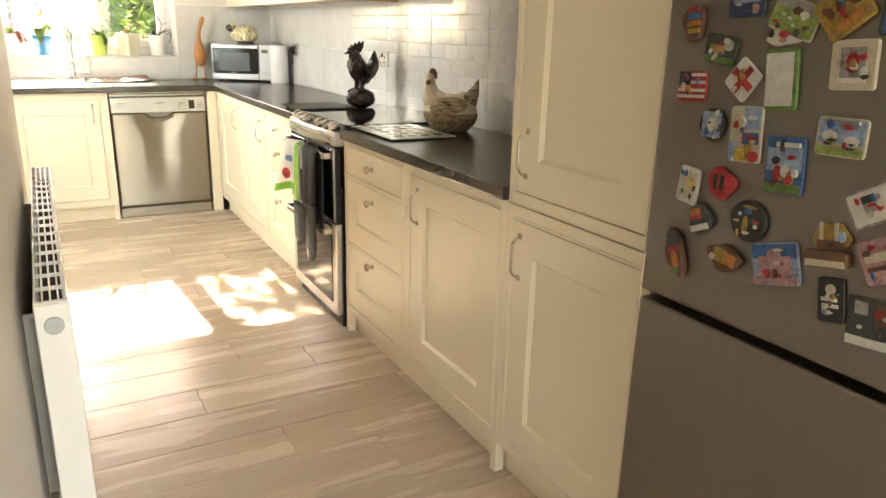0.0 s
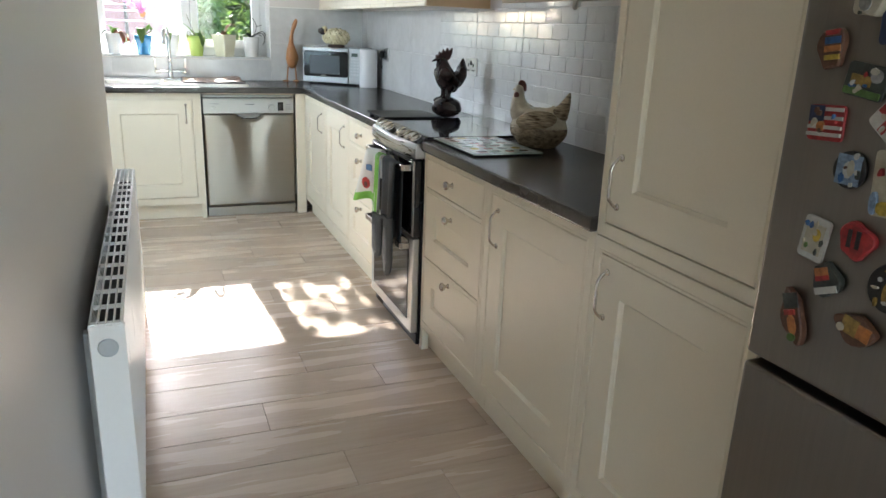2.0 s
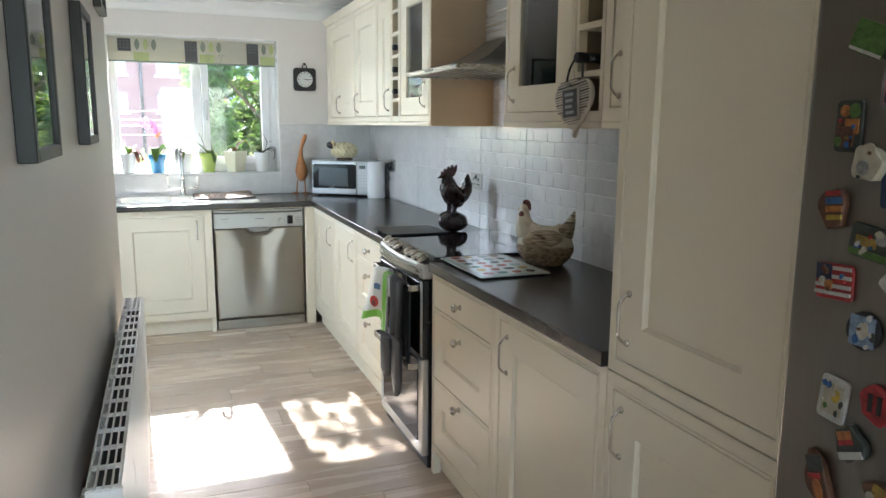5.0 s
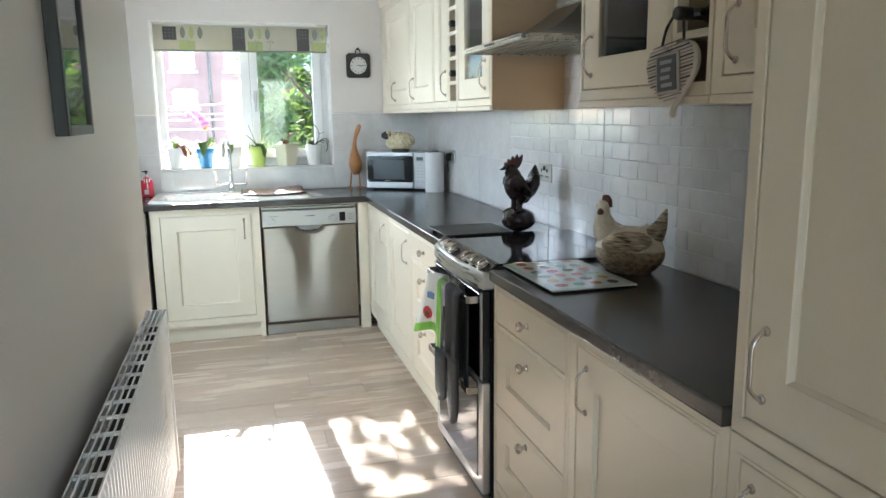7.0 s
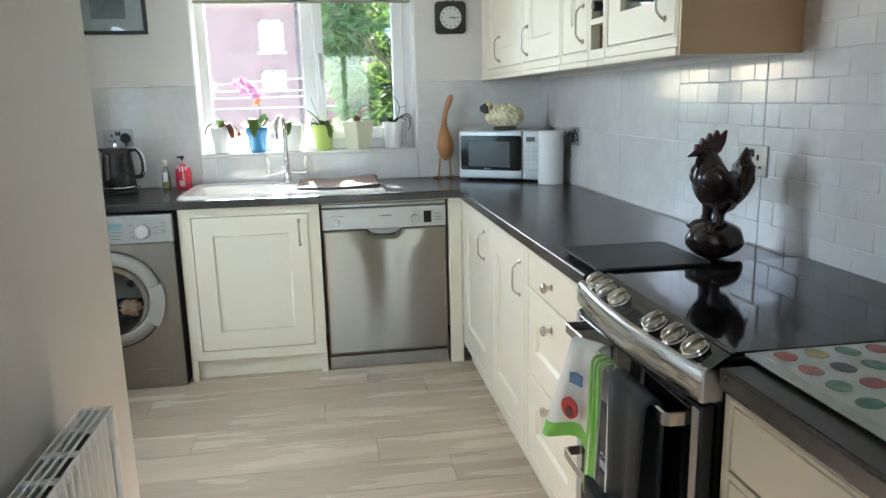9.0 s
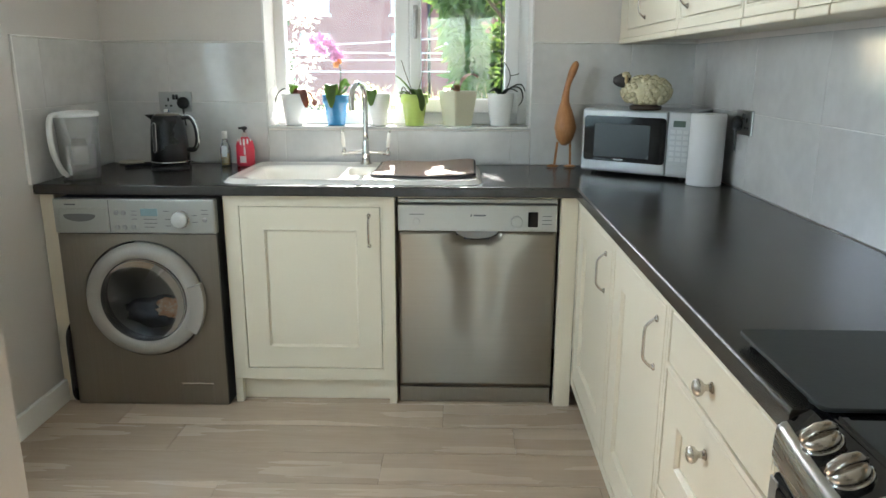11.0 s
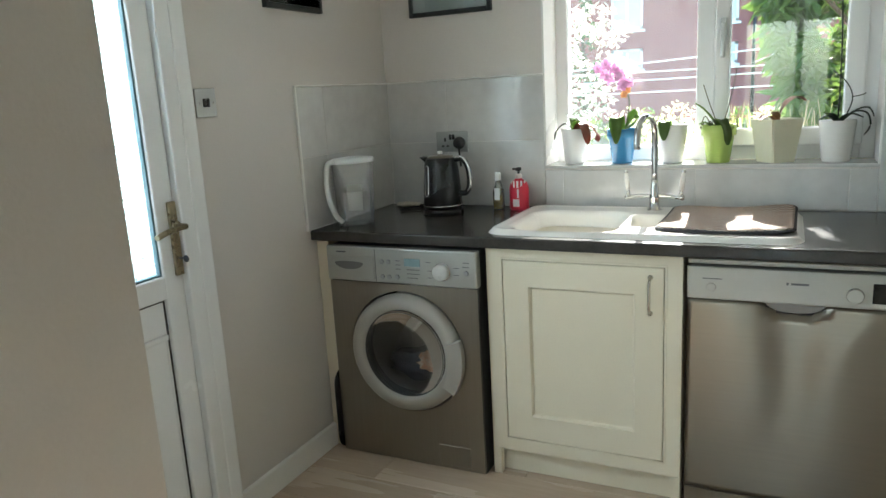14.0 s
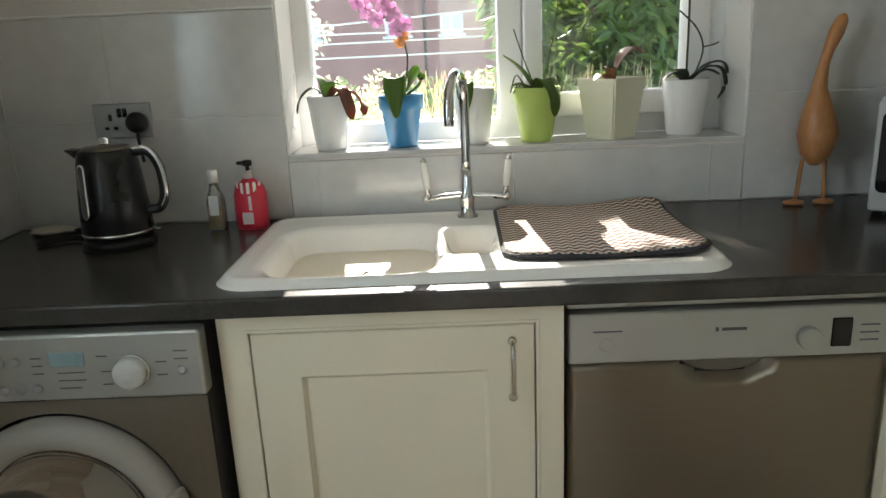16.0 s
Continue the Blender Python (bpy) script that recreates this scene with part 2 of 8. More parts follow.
def bm_lathe(profile, seg=24, centre=(0, 0, 0), cap=True):
    bm = bmesh.new()
    rings = []
    for r, z in profile:
        rings.append([bm.verts.new((centre[0] + r * math.cos(k * math.tau / seg), centre[1] + r * math.sin(k * math.tau / seg), centre[2] + z)) for k in range(seg)])
    for a, b in zip(rings, rings[1:]):
        for k in range(seg):
            f = bm.faces.new((a[k], a[(k + 1) % seg], b[(k + 1) % seg], b[k]))
            f.smooth = True
    if cap:
        bm.faces.new(rings[0][::-1]), bm.faces.new(rings[-1])
    bmesh.ops.recalc_face_normals(bm, faces=bm.faces)
    return bm


def smooth_line(pts, n=6):
    pts = [Vector(p) for p in pts]
    ext = [2 * pts[0] - pts[1], *pts, 2 * pts[-1] - pts[-2]]
    out = []
    for i in range(1, len(ext) - 2):
        a, b, c, d = ext[i - 1:i + 3]
        for k in range(n):
            t = k / n
            out.append(0.5 * (2 * b + (c - a) * t + (2 * a - 5 * b + 4 * c - d) * t * t + (3 * b - a - 3 * c + d) * t ** 3))
    return out + [pts[-1]]


def bm_loft(pts, radii, seg=12, squash=1.0, up=(0, 0, 1)):
    """A closed skin along pts with a radius, or a pair of radii (side, up), at each."""
    bm = bmesh.new()
    rings = []
    pts = [Vector(p) for p in pts]
    side = None
    for i, p in enumerate(pts):
        d = (pts[min(i + 1, len(pts) - 1)] - pts[max(i - 1, 0)]).normalized()
        if side is None:
            ref = Vector(up) if abs(d.dot(Vector(up))) < 0.95 else Vector((1, 0, 0))
            side = d.cross(ref).normalized()
        side = (side - d * side.dot(d)).normalized()
        v = side.cross(d)
        r = radii[i] if isinstance(radii, (list, tuple)) else radii
        ra, rb = r if isinstance(r, tuple) else (r, r * squash)
        rings.append([bm.verts.new(p + side * ra * math.cos(k * math.tau / seg) + v * rb * math.sin(k * math.tau / seg)) for k in range(seg)])
    for a, b in zip(rings, rings[1:]):
        for k in range(seg):
            f = bm.faces.new((a[k], a[(k + 1) % seg], b[(k + 1) % seg], b[k]))
            f.smooth = True
    bm.faces.new(rings[0][::-1]), bm.faces.new(rings[-1])
    bmesh.ops.recalc_face_normals(bm, faces=bm.faces)
    return bm


def bm_tube(pts, r, seg=10, n=6):
    line = smooth_line(pts, n) if len(pts) > 2 else [Vector(p) for p in pts]
    return bm_loft(line, r, seg)


def bm_ball(c, rx, ry, rz, rough=0.0, freq=30, sub=3):
    bm = bmesh.new()
    bmesh.ops.create_icosphere(bm, subdivisions=sub, radius=1)
    for v in bm.verts:
        n = v.co.normalized()
        k = 1 + rough * noise.noise(n * freq * 0.1 + Vector(c))
        v.co = Vector((c[0] + n.x * rx * k, c[1] + n.y * ry * k, c[2] + n.z * rz * k))
    for f in bm.faces:
        f.smooth = True
    return bm


def bm_prism(outline, y0, y1, bev=0.0):
    """An outline of (x, z) pairs, thick from y0 to y1."""
    bm = bmesh.new()
    a = [bm.verts.new((x, y0, z)) for x, z in outline]
    b = [bm.verts.new((x, y1, z)) for x, z in outline]
    bm.faces.new(a), bm.faces.new(b[::-1])
    for i in range(len(a)):
        j = (i + 1) % len(a)
        bm.faces.new((a[i], b[i], b[j], a[j]))
    bmesh.ops.recalc_face_normals(bm, faces=bm.faces)
    if bev:
        bmesh.ops.bevel(bm, geom=list(bm.edges), offset=bev, segments=1, affect="EDGES")
    return bm


def rounded(w, h, r, n=5, cx=0.0, cz=0.0):
    out = []
    for sx, sz, a0 in ((1, 1, 0), (-1, 1, 90), (-1, -1, 180), (1, -1, 270)):
        for k in range(n + 1):
            a = radians(a0 + 90 * k / n)
            out.append((cx + sx * (w / 2 - r) + r * math.cos(a), cz + sz * (h / 2 - r) + r * math.sin(a)))
    return out


def join(*bms):
    out = bmesh.new()
    for b in bms:
        me = bpy.data.meshes.new("tmp")
        b.to_mesh(me)
        out.from_mesh(me)
        bpy.data.meshes.remove(me)
        b.free()
    return out


def moved(bm, m):
    bmesh.ops.transform(bm, matrix=m, verts=bm.verts)
    return bm


def mesh_of(name, bm, material):
    me = bpy.data.meshes.new(name)
    bm.to_mesh(me)
    bm.free()
    me.materials.append(material)
    return me


def part(name, bm, material, parent, label=""):
    ob = new(name, mesh_of(name, bm, material))
    ob.parent = parent
    return tagged(ob, label)


def clone(name, me, parent, m=None, label=""):
    ob = new(name, me)
    ob.parent = parent
    if m is not None:
        ob.matrix_basis = m
    return tagged(ob, label)


def thing(name, m, label, category, group="", kind=""):
    ob = new(name)
    ob.empty_display_size = 0.05
    ob.matrix_basis = m
    return tagged(ob, label, category, group, kind)


def solid(name, bm, material, label="", category="", group="", kind="", m=None):
    ob = new(name, mesh_of(name, bm, material))
    if m is not None:
        ob.matrix_basis = m
    return tagged(ob, label, category, group, kind)


def structure(name, bm, material, label, category):
    return solid(name, bm, material, label, category, kind="structure")


# ---- the room ----
XL, XN, XR, YB, YW, ZC = -0.485, -1.33, 1.25, -3.2, 4.19, 2.30
FZ = 0.036   # the floor
YE = 2.025   # where the radiator wall ends
W0, W1, S0, S1 = -0.615, 0.545, 1.076, 2.04   # window opening
structure("wall_window", join(
    bm_box(XN - 0.25, W0, YW, 4.46, -0.15, ZC + 0.1), bm_box(W1, XR + 0.25, YW, 4.46, -0.15, ZC + 0.1),
    bm_box(W0, W1, YW, 4.46, -0.15, S0 - 0.012), bm_box(W0, W1, YW, 4.46, S1, ZC + 0.1)), WALL_LIGHT, "pale grey painted wall round the kitchen window", "wall")
structure("wall_east", bm_box(XR, XR + 0.25, YB - 0.2, YW, -0.15, ZC + 0.1), WALL_LIGHT, "pale painted wall behind the fitted units", "wall")
structure("wall_radiator", join(bm_box(XL - 0.12, XL, YB - 0.2, YE, -0.15, ZC + 0.1, 0.004, 1)), WALL, "satin beige-grey painted wall with radiator", "wall")
structure("wall_return", bm_box(XN, XL - 0.12, 1.90, YE, -0.15, ZC + 0.1), WALL, "beige-grey return wall of the door recess", "wall")
D0, D1, DT = 2.14, 2.975, 2.04
structure("wall_door", join(
    bm_box(XN - 0.25, XN, D1, YW, -0.15, ZC + 0.1), bm_box(XN - 0.25, XN, 1.8, D0, -0.15, ZC + 0.1),
    bm_box(XN - 0.25, XN, D0, D1, DT, ZC + 0.1)), WALL, "beige-grey painted wall with the back door", "wall")
# unseen end wall, its opening made up for the fill lamp
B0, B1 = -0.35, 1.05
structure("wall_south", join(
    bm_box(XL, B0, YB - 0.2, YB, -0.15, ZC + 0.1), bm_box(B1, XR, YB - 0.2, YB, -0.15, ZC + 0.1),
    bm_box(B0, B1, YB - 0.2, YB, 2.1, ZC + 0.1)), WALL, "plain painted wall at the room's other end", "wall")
structure("ceiling", bm_box(XN - 0.25, XR + 0.25, YB - 0.2, 4.46, ZC + 0.1, ZC + 0.3), CEIL, "white painted ceiling", "ceiling")
structure("ceiling_lining", bm_box(XN, XR, YB, YW, ZC, ZC + 0.098), CEIL, "white painted plaster ceiling", "ceiling")


def cove(x0, y0, x1, y1, nx, ny):
    """Coving from one corner to the other; n points into the room."""
    bm = bmesh.new()
    prof = [(0, 0), (0.012, 0.0)] + [(0.09 - 0.078 * math.cos(a), 0.088 * math.sin(a) ** 1.0) for a in [radians(d) for d in (10, 30, 50, 70, 90)]] + [(0.09, 0.1), (0, 0.1)]
    ends = [[bm.verts.new((x + nx * u, y + ny * u, ZC - 0.1 + v)) for u, v in prof] for x, y in ((x0, y0), (x1, y1))]
    for i in range(len(prof)):
        j = (i + 1) % len(prof)
        bm.faces.new((ends[0][i], ends[0][j], ends[1][j], ends[1][i]))
    bm.faces.new(ends[0]), bm.faces.new(ends[1][::-1])
    bmesh.ops.recalc_face_normals(bm, faces=bm.faces)
    return bm


structure("coving", join(cove(XN, YW - 0.001, XR, YW - 0.001, 0, -1), cove(XL + 0.001, YB, XL + 0.001, YE, 1, 0), cove(XN + 0.001, YE, XN + 0.001, YW, 1, 0)), CEIL, "white plaster coving", "coving")
structure("baseboard", join(
    bm_box(XN, XN + 0.018, D1 + 0.05, 3.62, FZ, 0.128, 0.004), bm_box(XL, XL + 0.016, YB, YE + 0.012, FZ, 0.138, 0.004), bm_box(XL - 0.5, XL + 0.016, YE, YE + 0.018, FZ, 0.138, 0.004)), WHITE, "white gloss skirting board", "skirting board")
structure("ground", join(bm_box(-400, 400, -400, 400, -0.3, -0.16)), mat("lawn", (0.05, 0.09, 0.025), 0.9, col2=(0.10, 0.14, 0.05), scale=0.8, fine=40, bump=0.3), "mown green lawn of the back garden", "ground")

# ---- fitted units ----
EAST = lambda x, y, z=0.0: pose(x, y, z, 0, 0, -90)   # a front that faces the walker's aisle
FX, FY = 0.675, 3.585      # faces of the two runs
CARC = 0.575


def bow_handle(length=0.115):
    if ("bow", length) not in CACHE:
        h = length / 2
        line = [(0, 0, -h), (0, -0.007, -h + 0.001), (0, -0.014, -h + 0.006), (0, -0.023, -h + 0.016), (0, -0.026, -h + 0.022), (0, -0.027, -h + 0.03)]
        line += [(0, -0.027, 0)] + [(x, y, -z) for x, y, z in line[::-1]]
        bm = join(bm_loft(line, [(0.0042, 0.0042)] * 2 + [(0.0046, 0.0036)] * 9 + [(0.0042, 0.0042)] * 2, 8),
                  *[moved(bm_lathe([(0.0085, 0), (0.0085, 0.003), (0.005, 0.006)], 14), pose(0, 0, z, 90)) for z in (-h, h)])
        CACHE[("bow", length)] = mesh_of("handle", bm, NICKEL)
    return CACHE[("bow", length)]


def knob_mesh():
    if "knobm" not in CACHE:
        bm = bm_lathe([(0.011, 0), (0.007, 0.004), (0.006, 0.012), (0.014, 0.019), (0.0165, 0.025), (0.013, 0.031), (0.004, 0.034)], 16)
        CACHE["knobm"] = mesh_of("knob", moved(bm, pose(0, 0, 0, 90)), NICKEL)
    return CACHE["knobm"]


def slab(xs, ys, inside, z0=0.874, z1=0.912, bev=0.006, seg=3):
    """A board over the cells of a grid for which inside(x, y) holds, in one piece with rounded rims."""
    bm = bmesh.new()
    vs = {}

    def v(i, j, k):
        if (i, j, k) not in vs:
            vs[i, j, k] = bm.verts.new((xs[i], ys[j], (z0, z1)[k]))
        return vs[i, j, k]
    full = {(i, j) for i in range(len(xs) - 1) for j in range(len(ys) - 1) if inside((xs[i] + xs[i + 1]) / 2, (ys[j] + ys[j + 1]) / 2)}
    for i, j in full:
        bm.faces.new((v(i, j, 1), v(i + 1, j, 1), v(i + 1, j + 1, 1), v(i, j + 1, 1))), bm.faces.new((v(i, j, 0), v(i, j + 1, 0), v(i + 1, j + 1, 0), v(i + 1, j, 0)))
        for (di, dj), (p, q) in {(-1, 0): ((i, j), (i, j + 1)), (1, 0): ((i + 1, j), (i + 1, j + 1)), (0, -1): ((i, j), (i + 1, j)), (0, 1): ((i, j + 1), (i + 1, j + 1))}.items():
            if (i + di, j + dj) not in full:
                bm.faces.new((v(*p, 0), v(*q, 0), v(*q, 1), v(*p, 1)))
    bmesh.ops.recalc_face_normals(bm, faces=bm.faces)
    bmesh.ops.dissolve_limit(bm, angle_limit=0.01, verts=bm.verts, edges=bm.edges)
    rims = [e for e in bm.edges if len(e.link_faces) == 2 and e.calc_face_angle() > 1 and abs(e.verts[0].co.z - e.verts[1].co.z) < 1e-4]
    bmesh.ops.bevel(bm, geom=rims, offset=bev, segments=seg, profile=0.5, affect="EDGES")
    return bm


def plate(x0, x1, z0, z1, holes, y0, y1, bev=0.001):
    """An upright board with holes (x0, x1, z0, z1) through it, in one piece."""
    xs, zs = sorted({x0, x1, *[v for q in holes for v in q[:2]]}), sorted({z0, z1, *[v for q in holes for v in q[2:]]})
    bm = slab(xs, zs, lambda x, z: not any(q[0] < x < q[1] and q[2] < z < q[3] for q in holes), y0, y1, bev, 1)
    moved(bm, Matrix(((1, 0, 0, 0), (0, 0, 1, 0), (0, 1, 0, 0), (0, 0, 0, 1))))
    bmesh.ops.recalc_face_normals(bm, faces=bm.faces)
    return bm


def shaker(x0, x1, z0, z1, rail=0.088, deep=0.011, glassed=False, t=0.020):
    """An inset door in one piece: bevelled frame, sloped moulding, sunken panel (or an opening)."""
    bm = bmesh.new()
    loop = lambda i, y: [bm.verts.new(v) for v in ((x0 + i, y, z0 + i), (x1 - i, y, z0 + i), (x1 - i, y, z1 - i), (x0 + i, y, z1 - i))]
    steps = [(0, t), (0, 0.002), (0.002, 0)]
    steps += [(rail, 0), (rail + 0.002, 0.002), (rail + 0.002, t)] if glassed else [(rail, 0), (rail + 0.002, 0.003), (rail + 0.007, deep - 0.003), (rail + 0.007, deep)]
    loops = [loop(i, y) for i, y in steps]
    for p, q in zip(loops, loops[1:]):
        for k in range(4):
            bm.faces.new((p[k], p[(k + 1) % 4], q[(k + 1) % 4], q[k]))
    if glassed:
        for k in range(4):
            bm.faces.new((loops[-1][k], loops[-1][(k + 1) % 4], loops[0][(k + 1) % 4], loops[0][k]))
    else:
        bm.faces.new(loops[-1]), bm.faces.new(loops[0][::-1])
    bmesh.ops.recalc_face_normals(bm, faces=bm.faces)
    return bm


def unit(name, m, w, z0, z1, depth, fronts, label, category, group, plinth=True, legs=(), cornice=False, light=False):
    """fronts: (kind, x0, x1, z0, z1, handle x, handle z). Front at local y = 0."""
    u = thing(name, m, label, category, group)
    g = 0.0026
    holes = [(f[1], f[2], f[3], f[4]) for f in fronts]
    part("face_frame", plate(0, w, z0, z1, holes, 0, 0.022), CREAM, u)
    for x in (0, w - 0.018):
        part("side_panel", bm_box(x, x + 0.018, 0.022, depth, z0, z1), CREAM, u)
    for z in (z0, z1 - 0.018):
        part("shelf_panel", bm_box(0.018, w - 0.018, 0.022, depth, z, z + 0.018), CREAM, u)
    part("back_panel", bm_box(0.018, w - 0.018, depth - 0.01, depth, z0 + 0.018, z1 - 0.018), CREAM, u)
    for k, x0, x1, a, b, *_ in fronts:
        part("bead", plate(x0 - 0.007, x1 + 0.007, a - 0.007, b + 0.007, [(x0, x1, a, b)], -0.0018, 0.0005, 0.0008), CREAM, u)
    for x in legs:
        part("leg", bm_box(x, x + 0.028, 0, 0.03, FZ, z0 - 0.0005), CREAM, u)
    if light:
        part("light_rail", bm_box(0, w, -0.004, 0.018, z0 - 0.022, z0 - 0.001, 0.004, 2), CREAM, u)
    if cornice:
        prof = [(depth, z1), (-0.012, z1), (-0.014, z1 + 0.012), (-0.018, z1 + 0.022), (-0.027, z1 + 0.032), (-0.030, z1 + 0.042), (-0.030, z1 + 0.050), (depth, z1 + 0.050)]
        part("cornice", moved(bm_prism(prof, 0, w), Matrix(((0, 1, 0, 0), (1, 0, 0, 0), (0, 0, 1, 0), (0, 0, 0, 1)))), CREAM, u)
    if plinth:
        part("plinth", bm_box(0, w, 0.040, 0.058, FZ, z0 - 0.001, 0.002, 1), CREAM, u)
    for k, x0, x1, a, b, *hand in fronts:
        if k == "door":
            d = part("door", shaker(x0 + g, x1 - g, a + g, b - g), CREAM, u)
        elif k == "drawer":
            d = part("drawer_front", shaker(x0 + g, x1 - g, a + g, b - g), CREAM, u)
        elif k == "slab":
            d = part("drawer_front", bm_box(x0 + g, x1 - g, 0, 0.02, a + g, b - g, 0.0025, 1), CREAM, u)
        elif k == "glass":
            d = part("glazed_door", shaker(x0 + g, x1 - g, a + g, b - g, glassed=True), CREAM, u)
            pane = part("pane", bm_box(x0 + 0.09, x1 - 0.09, 0.008, 0.012, a + 0.09, b - 0.09), PANE, d, "clear glass pane")
            pane.visible_shadow = False
            for zz in (a + (b - a) * 0.36, a + (b - a) * 0.7):
                part("shelf", bm_box(0.02, w - 0.02, 0.06, depth - 0.012, zz, zz + 0.018, 0.001, 1), CREAM, u)
        else:
            continue
        if hand:
            me = knob_mesh() if k in ("drawer", "slab") else bow_handle()
            clone("knob" if k in ("drawer", "slab") else "handle", me, d, pose(hand[0], 0, hand[1]), "satin nickel")
    return u


def wine_rack(m, w, z0, z1, depth, n, label, cornice=False):
    u = thing("wine_rack", m, label, "wine rack", "wall units")
    step = (z1 - z0) / n
    for x in (0.0, w - 0.016):
        part("side_panel", bm_box(x, x + 0.016, 0, depth, z0, z1, 0.001, 1), CREAM, u)
    part("back_panel", bm_box(0.016, w - 0.016, depth - 0.012, depth, z0, z1), CREAM, u)
    for i in range(1, n):
        part("shelf", bm_box(0.016, w - 0.016, 0, depth - 0.02, z0 + i * step - 0.009, z0 + i * step + 0.009), CREAM, u)
    part("base_board", bm_box(0.016, w - 0.016, 0, depth - 0.02, z0, z0 + 0.03), CREAM, u)
    part("top_board", bm_box(0.016, w - 0.016, 0, depth - 0.02, z1 - 0.02, z1), CREAM, u)
    part("light_rail", bm_box(0, w, -0.004, 0.018, z0 - 0.022, z0 - 0.001, 0.004, 2), CREAM, u)
    if cornice:
        part("frieze", bm_box(0, w, -0.012, depth, z1, z1 + 0.02, 0.004, 1), CREAM, u)
        part("cornice", bm_box(0, w, -0.03, depth, z1 + 0.02, z1 + 0.05, 0.012, 2), CREAM, u)
    # bare board lining, coloured darker to carry the deep openings' shade
    part("lining", join(bm_box(0.0165, 0.019, 0.03, depth - 0.021, z0 + 0.031, z1 - 0.021), bm_box(w - 0.019, w - 0.0165, 0.03, depth - 0.021, z0 + 0.031, z1 - 0.021), bm_box(0.019, w - 0.019, depth - 0.0205, depth - 0.0125, z0 + 0.031, z1 - 0.021)), CREAM_IN, u, "unpainted inside, darkened in its colour for shade")
    return u


BZ0, BZ1 = 0.135, 0.872
drawer_rows = lambda x0, x1: [("slab", x0, x1, 0.735, 0.852, (x0 + x1) / 2, 0.795), ("drawer", x0, x1, 0.448, 0.722, (x0 + x1) / 2, 0.665), ("drawer", x0, x1, 0.165, 0.436, (x0 + x1) / 2, 0.41)]
# aisle run, from the walker's end to the window
unit("base_cabinet", EAST(FX, 0.625), 0.625, BZ0, BZ1, CARC, [("door", 0.040, 0.590, 0.170, 0.842, 0.092, 0.738)], "cream painted shaker base cabinet beside the tall unit", "cabinet", "base units", legs=(0.597,))
unit("drawer_unit", EAST(FX, 1.20), 0.573, BZ0, BZ1, CARC, drawer_rows(0.022, 0.55), "cream painted three-drawer base unit beside the cooker", "drawer unit", "base units", legs=(0,))
unit("drawer_unit", EAST(FX, 2.405), 0.545, BZ0, BZ1, CARC, drawer_rows(0.02, 0.525), "cream painted three-drawer base unit on the cooker's far side", "drawer unit", "base units")
unit("base_cabinet", EAST(FX, 2.955), 0.548, BZ0, BZ1, CARC, [("door", 0.022, 0.525, 0.170, 0.842, 0.47, 0.738)], "cream painted shaker base cabinet with a bow handle", "cabinet", "base units")
unit("base_cabinet", EAST(FX, 3.575), 0.618, BZ0, BZ1, CARC, [("door", 0.035, 0.595, 0.170, 0.842, 0.52, 0.738)], "cream painted shaker corner base cabinet", "cabinet", "base units")
unit("larder_cabinet", EAST(FX, -0.002), 0.535, BZ0, 0.8685, CARC, [("door", 0.028, 0.505, 0.165, 0.832, 0.062, 0.733)], "cream painted lower larder cabinet beside the fridge", "cabinet", "tall units")
unit("larder_cabinet", EAST(FX, -0.002), 0.535, 0.8725, 2.15, CARC, [("door", 0.028, 0.505, 0.905, 2.11, 0.070, 1.01)], "tall cream painted upper larder cabinet beside the fridge", "cabinet", "tall units", plinth=False, cornice=True)
# window run
unit("sink_cabinet", pose(-0.645, FY, 0), 0.64, BZ0, BZ1, 0.55, [("door", 0.057, 0.588, 0.182, 0.830, 0.544, 0.739)], "cream painted shaker cabinet under the sink", "cabinet", "base units", legs=(0, 0.612))
solid("corner_post", bm_box(0.612, FX - 0.001, 3.576, 3.62, FZ, 0.872, 0.002, 1), CREAM, "cream painted corner filler post", "filler panel")
solid("end_panel", bm_box(XN + 0.003, -1.272, 3.575, 4.18, FZ, 0.872, 0.002, 1), CREAM, "cream painted end panel beside the washing machine", "panel")
solid("worktop_rail", bm_box(0.002, 0.61, 3.605, 3.65, 0.862, 0.874), CREAM, "cream rail above the dishwasher", "filler panel")
# wall units
UX, UZ0, UZ1 = 0.915, 1.452, 2.15
DEP = XR - UX - 0.004
wd = lambda w, hx: [("door", 0.018, w - 0.018, UZ0 + 0.03, UZ1 - 0.03, hx, UZ0 + 0.12)]
unit("wall_cabinet", EAST(UX, 4.185), 0.835, UZ0, UZ1, DEP, [("door", 0.13, 0.815, UZ0 + 0.03, UZ1 - 0.03, 0.42, UZ0 + 0.12)], "cream painted corner wall cabinet", "cabinet", "wall units", plinth=False, cornice=True, light=True)
unit("wall_cabinet", EAST(UX, 3.345), 0.535, UZ0, UZ1, DEP, wd(0.535, 0.09), "cream painted shaker wall cabinet", "cabinet", "wall units", plinth=False, cornice=True, light=True)
unit("wall_cabinet", EAST(UX, 2.805), 0.285, UZ0, UZ1, DEP, wd(0.285, 0.235), "narrow cream painted shaker wall cabinet", "cabinet", "wall units", plinth=False, cornice=True, light=True)
wine_rack(EAST(UX, 2.515), 0.135, UZ0, UZ1, DEP, 6, "narrow cream wine rack with bottles", True)
gl = lambda w, hx: [("glass", 0.02, w - 0.02, UZ0 + 0.03, UZ1 - 0.03, hx, UZ0 + 0.13)]
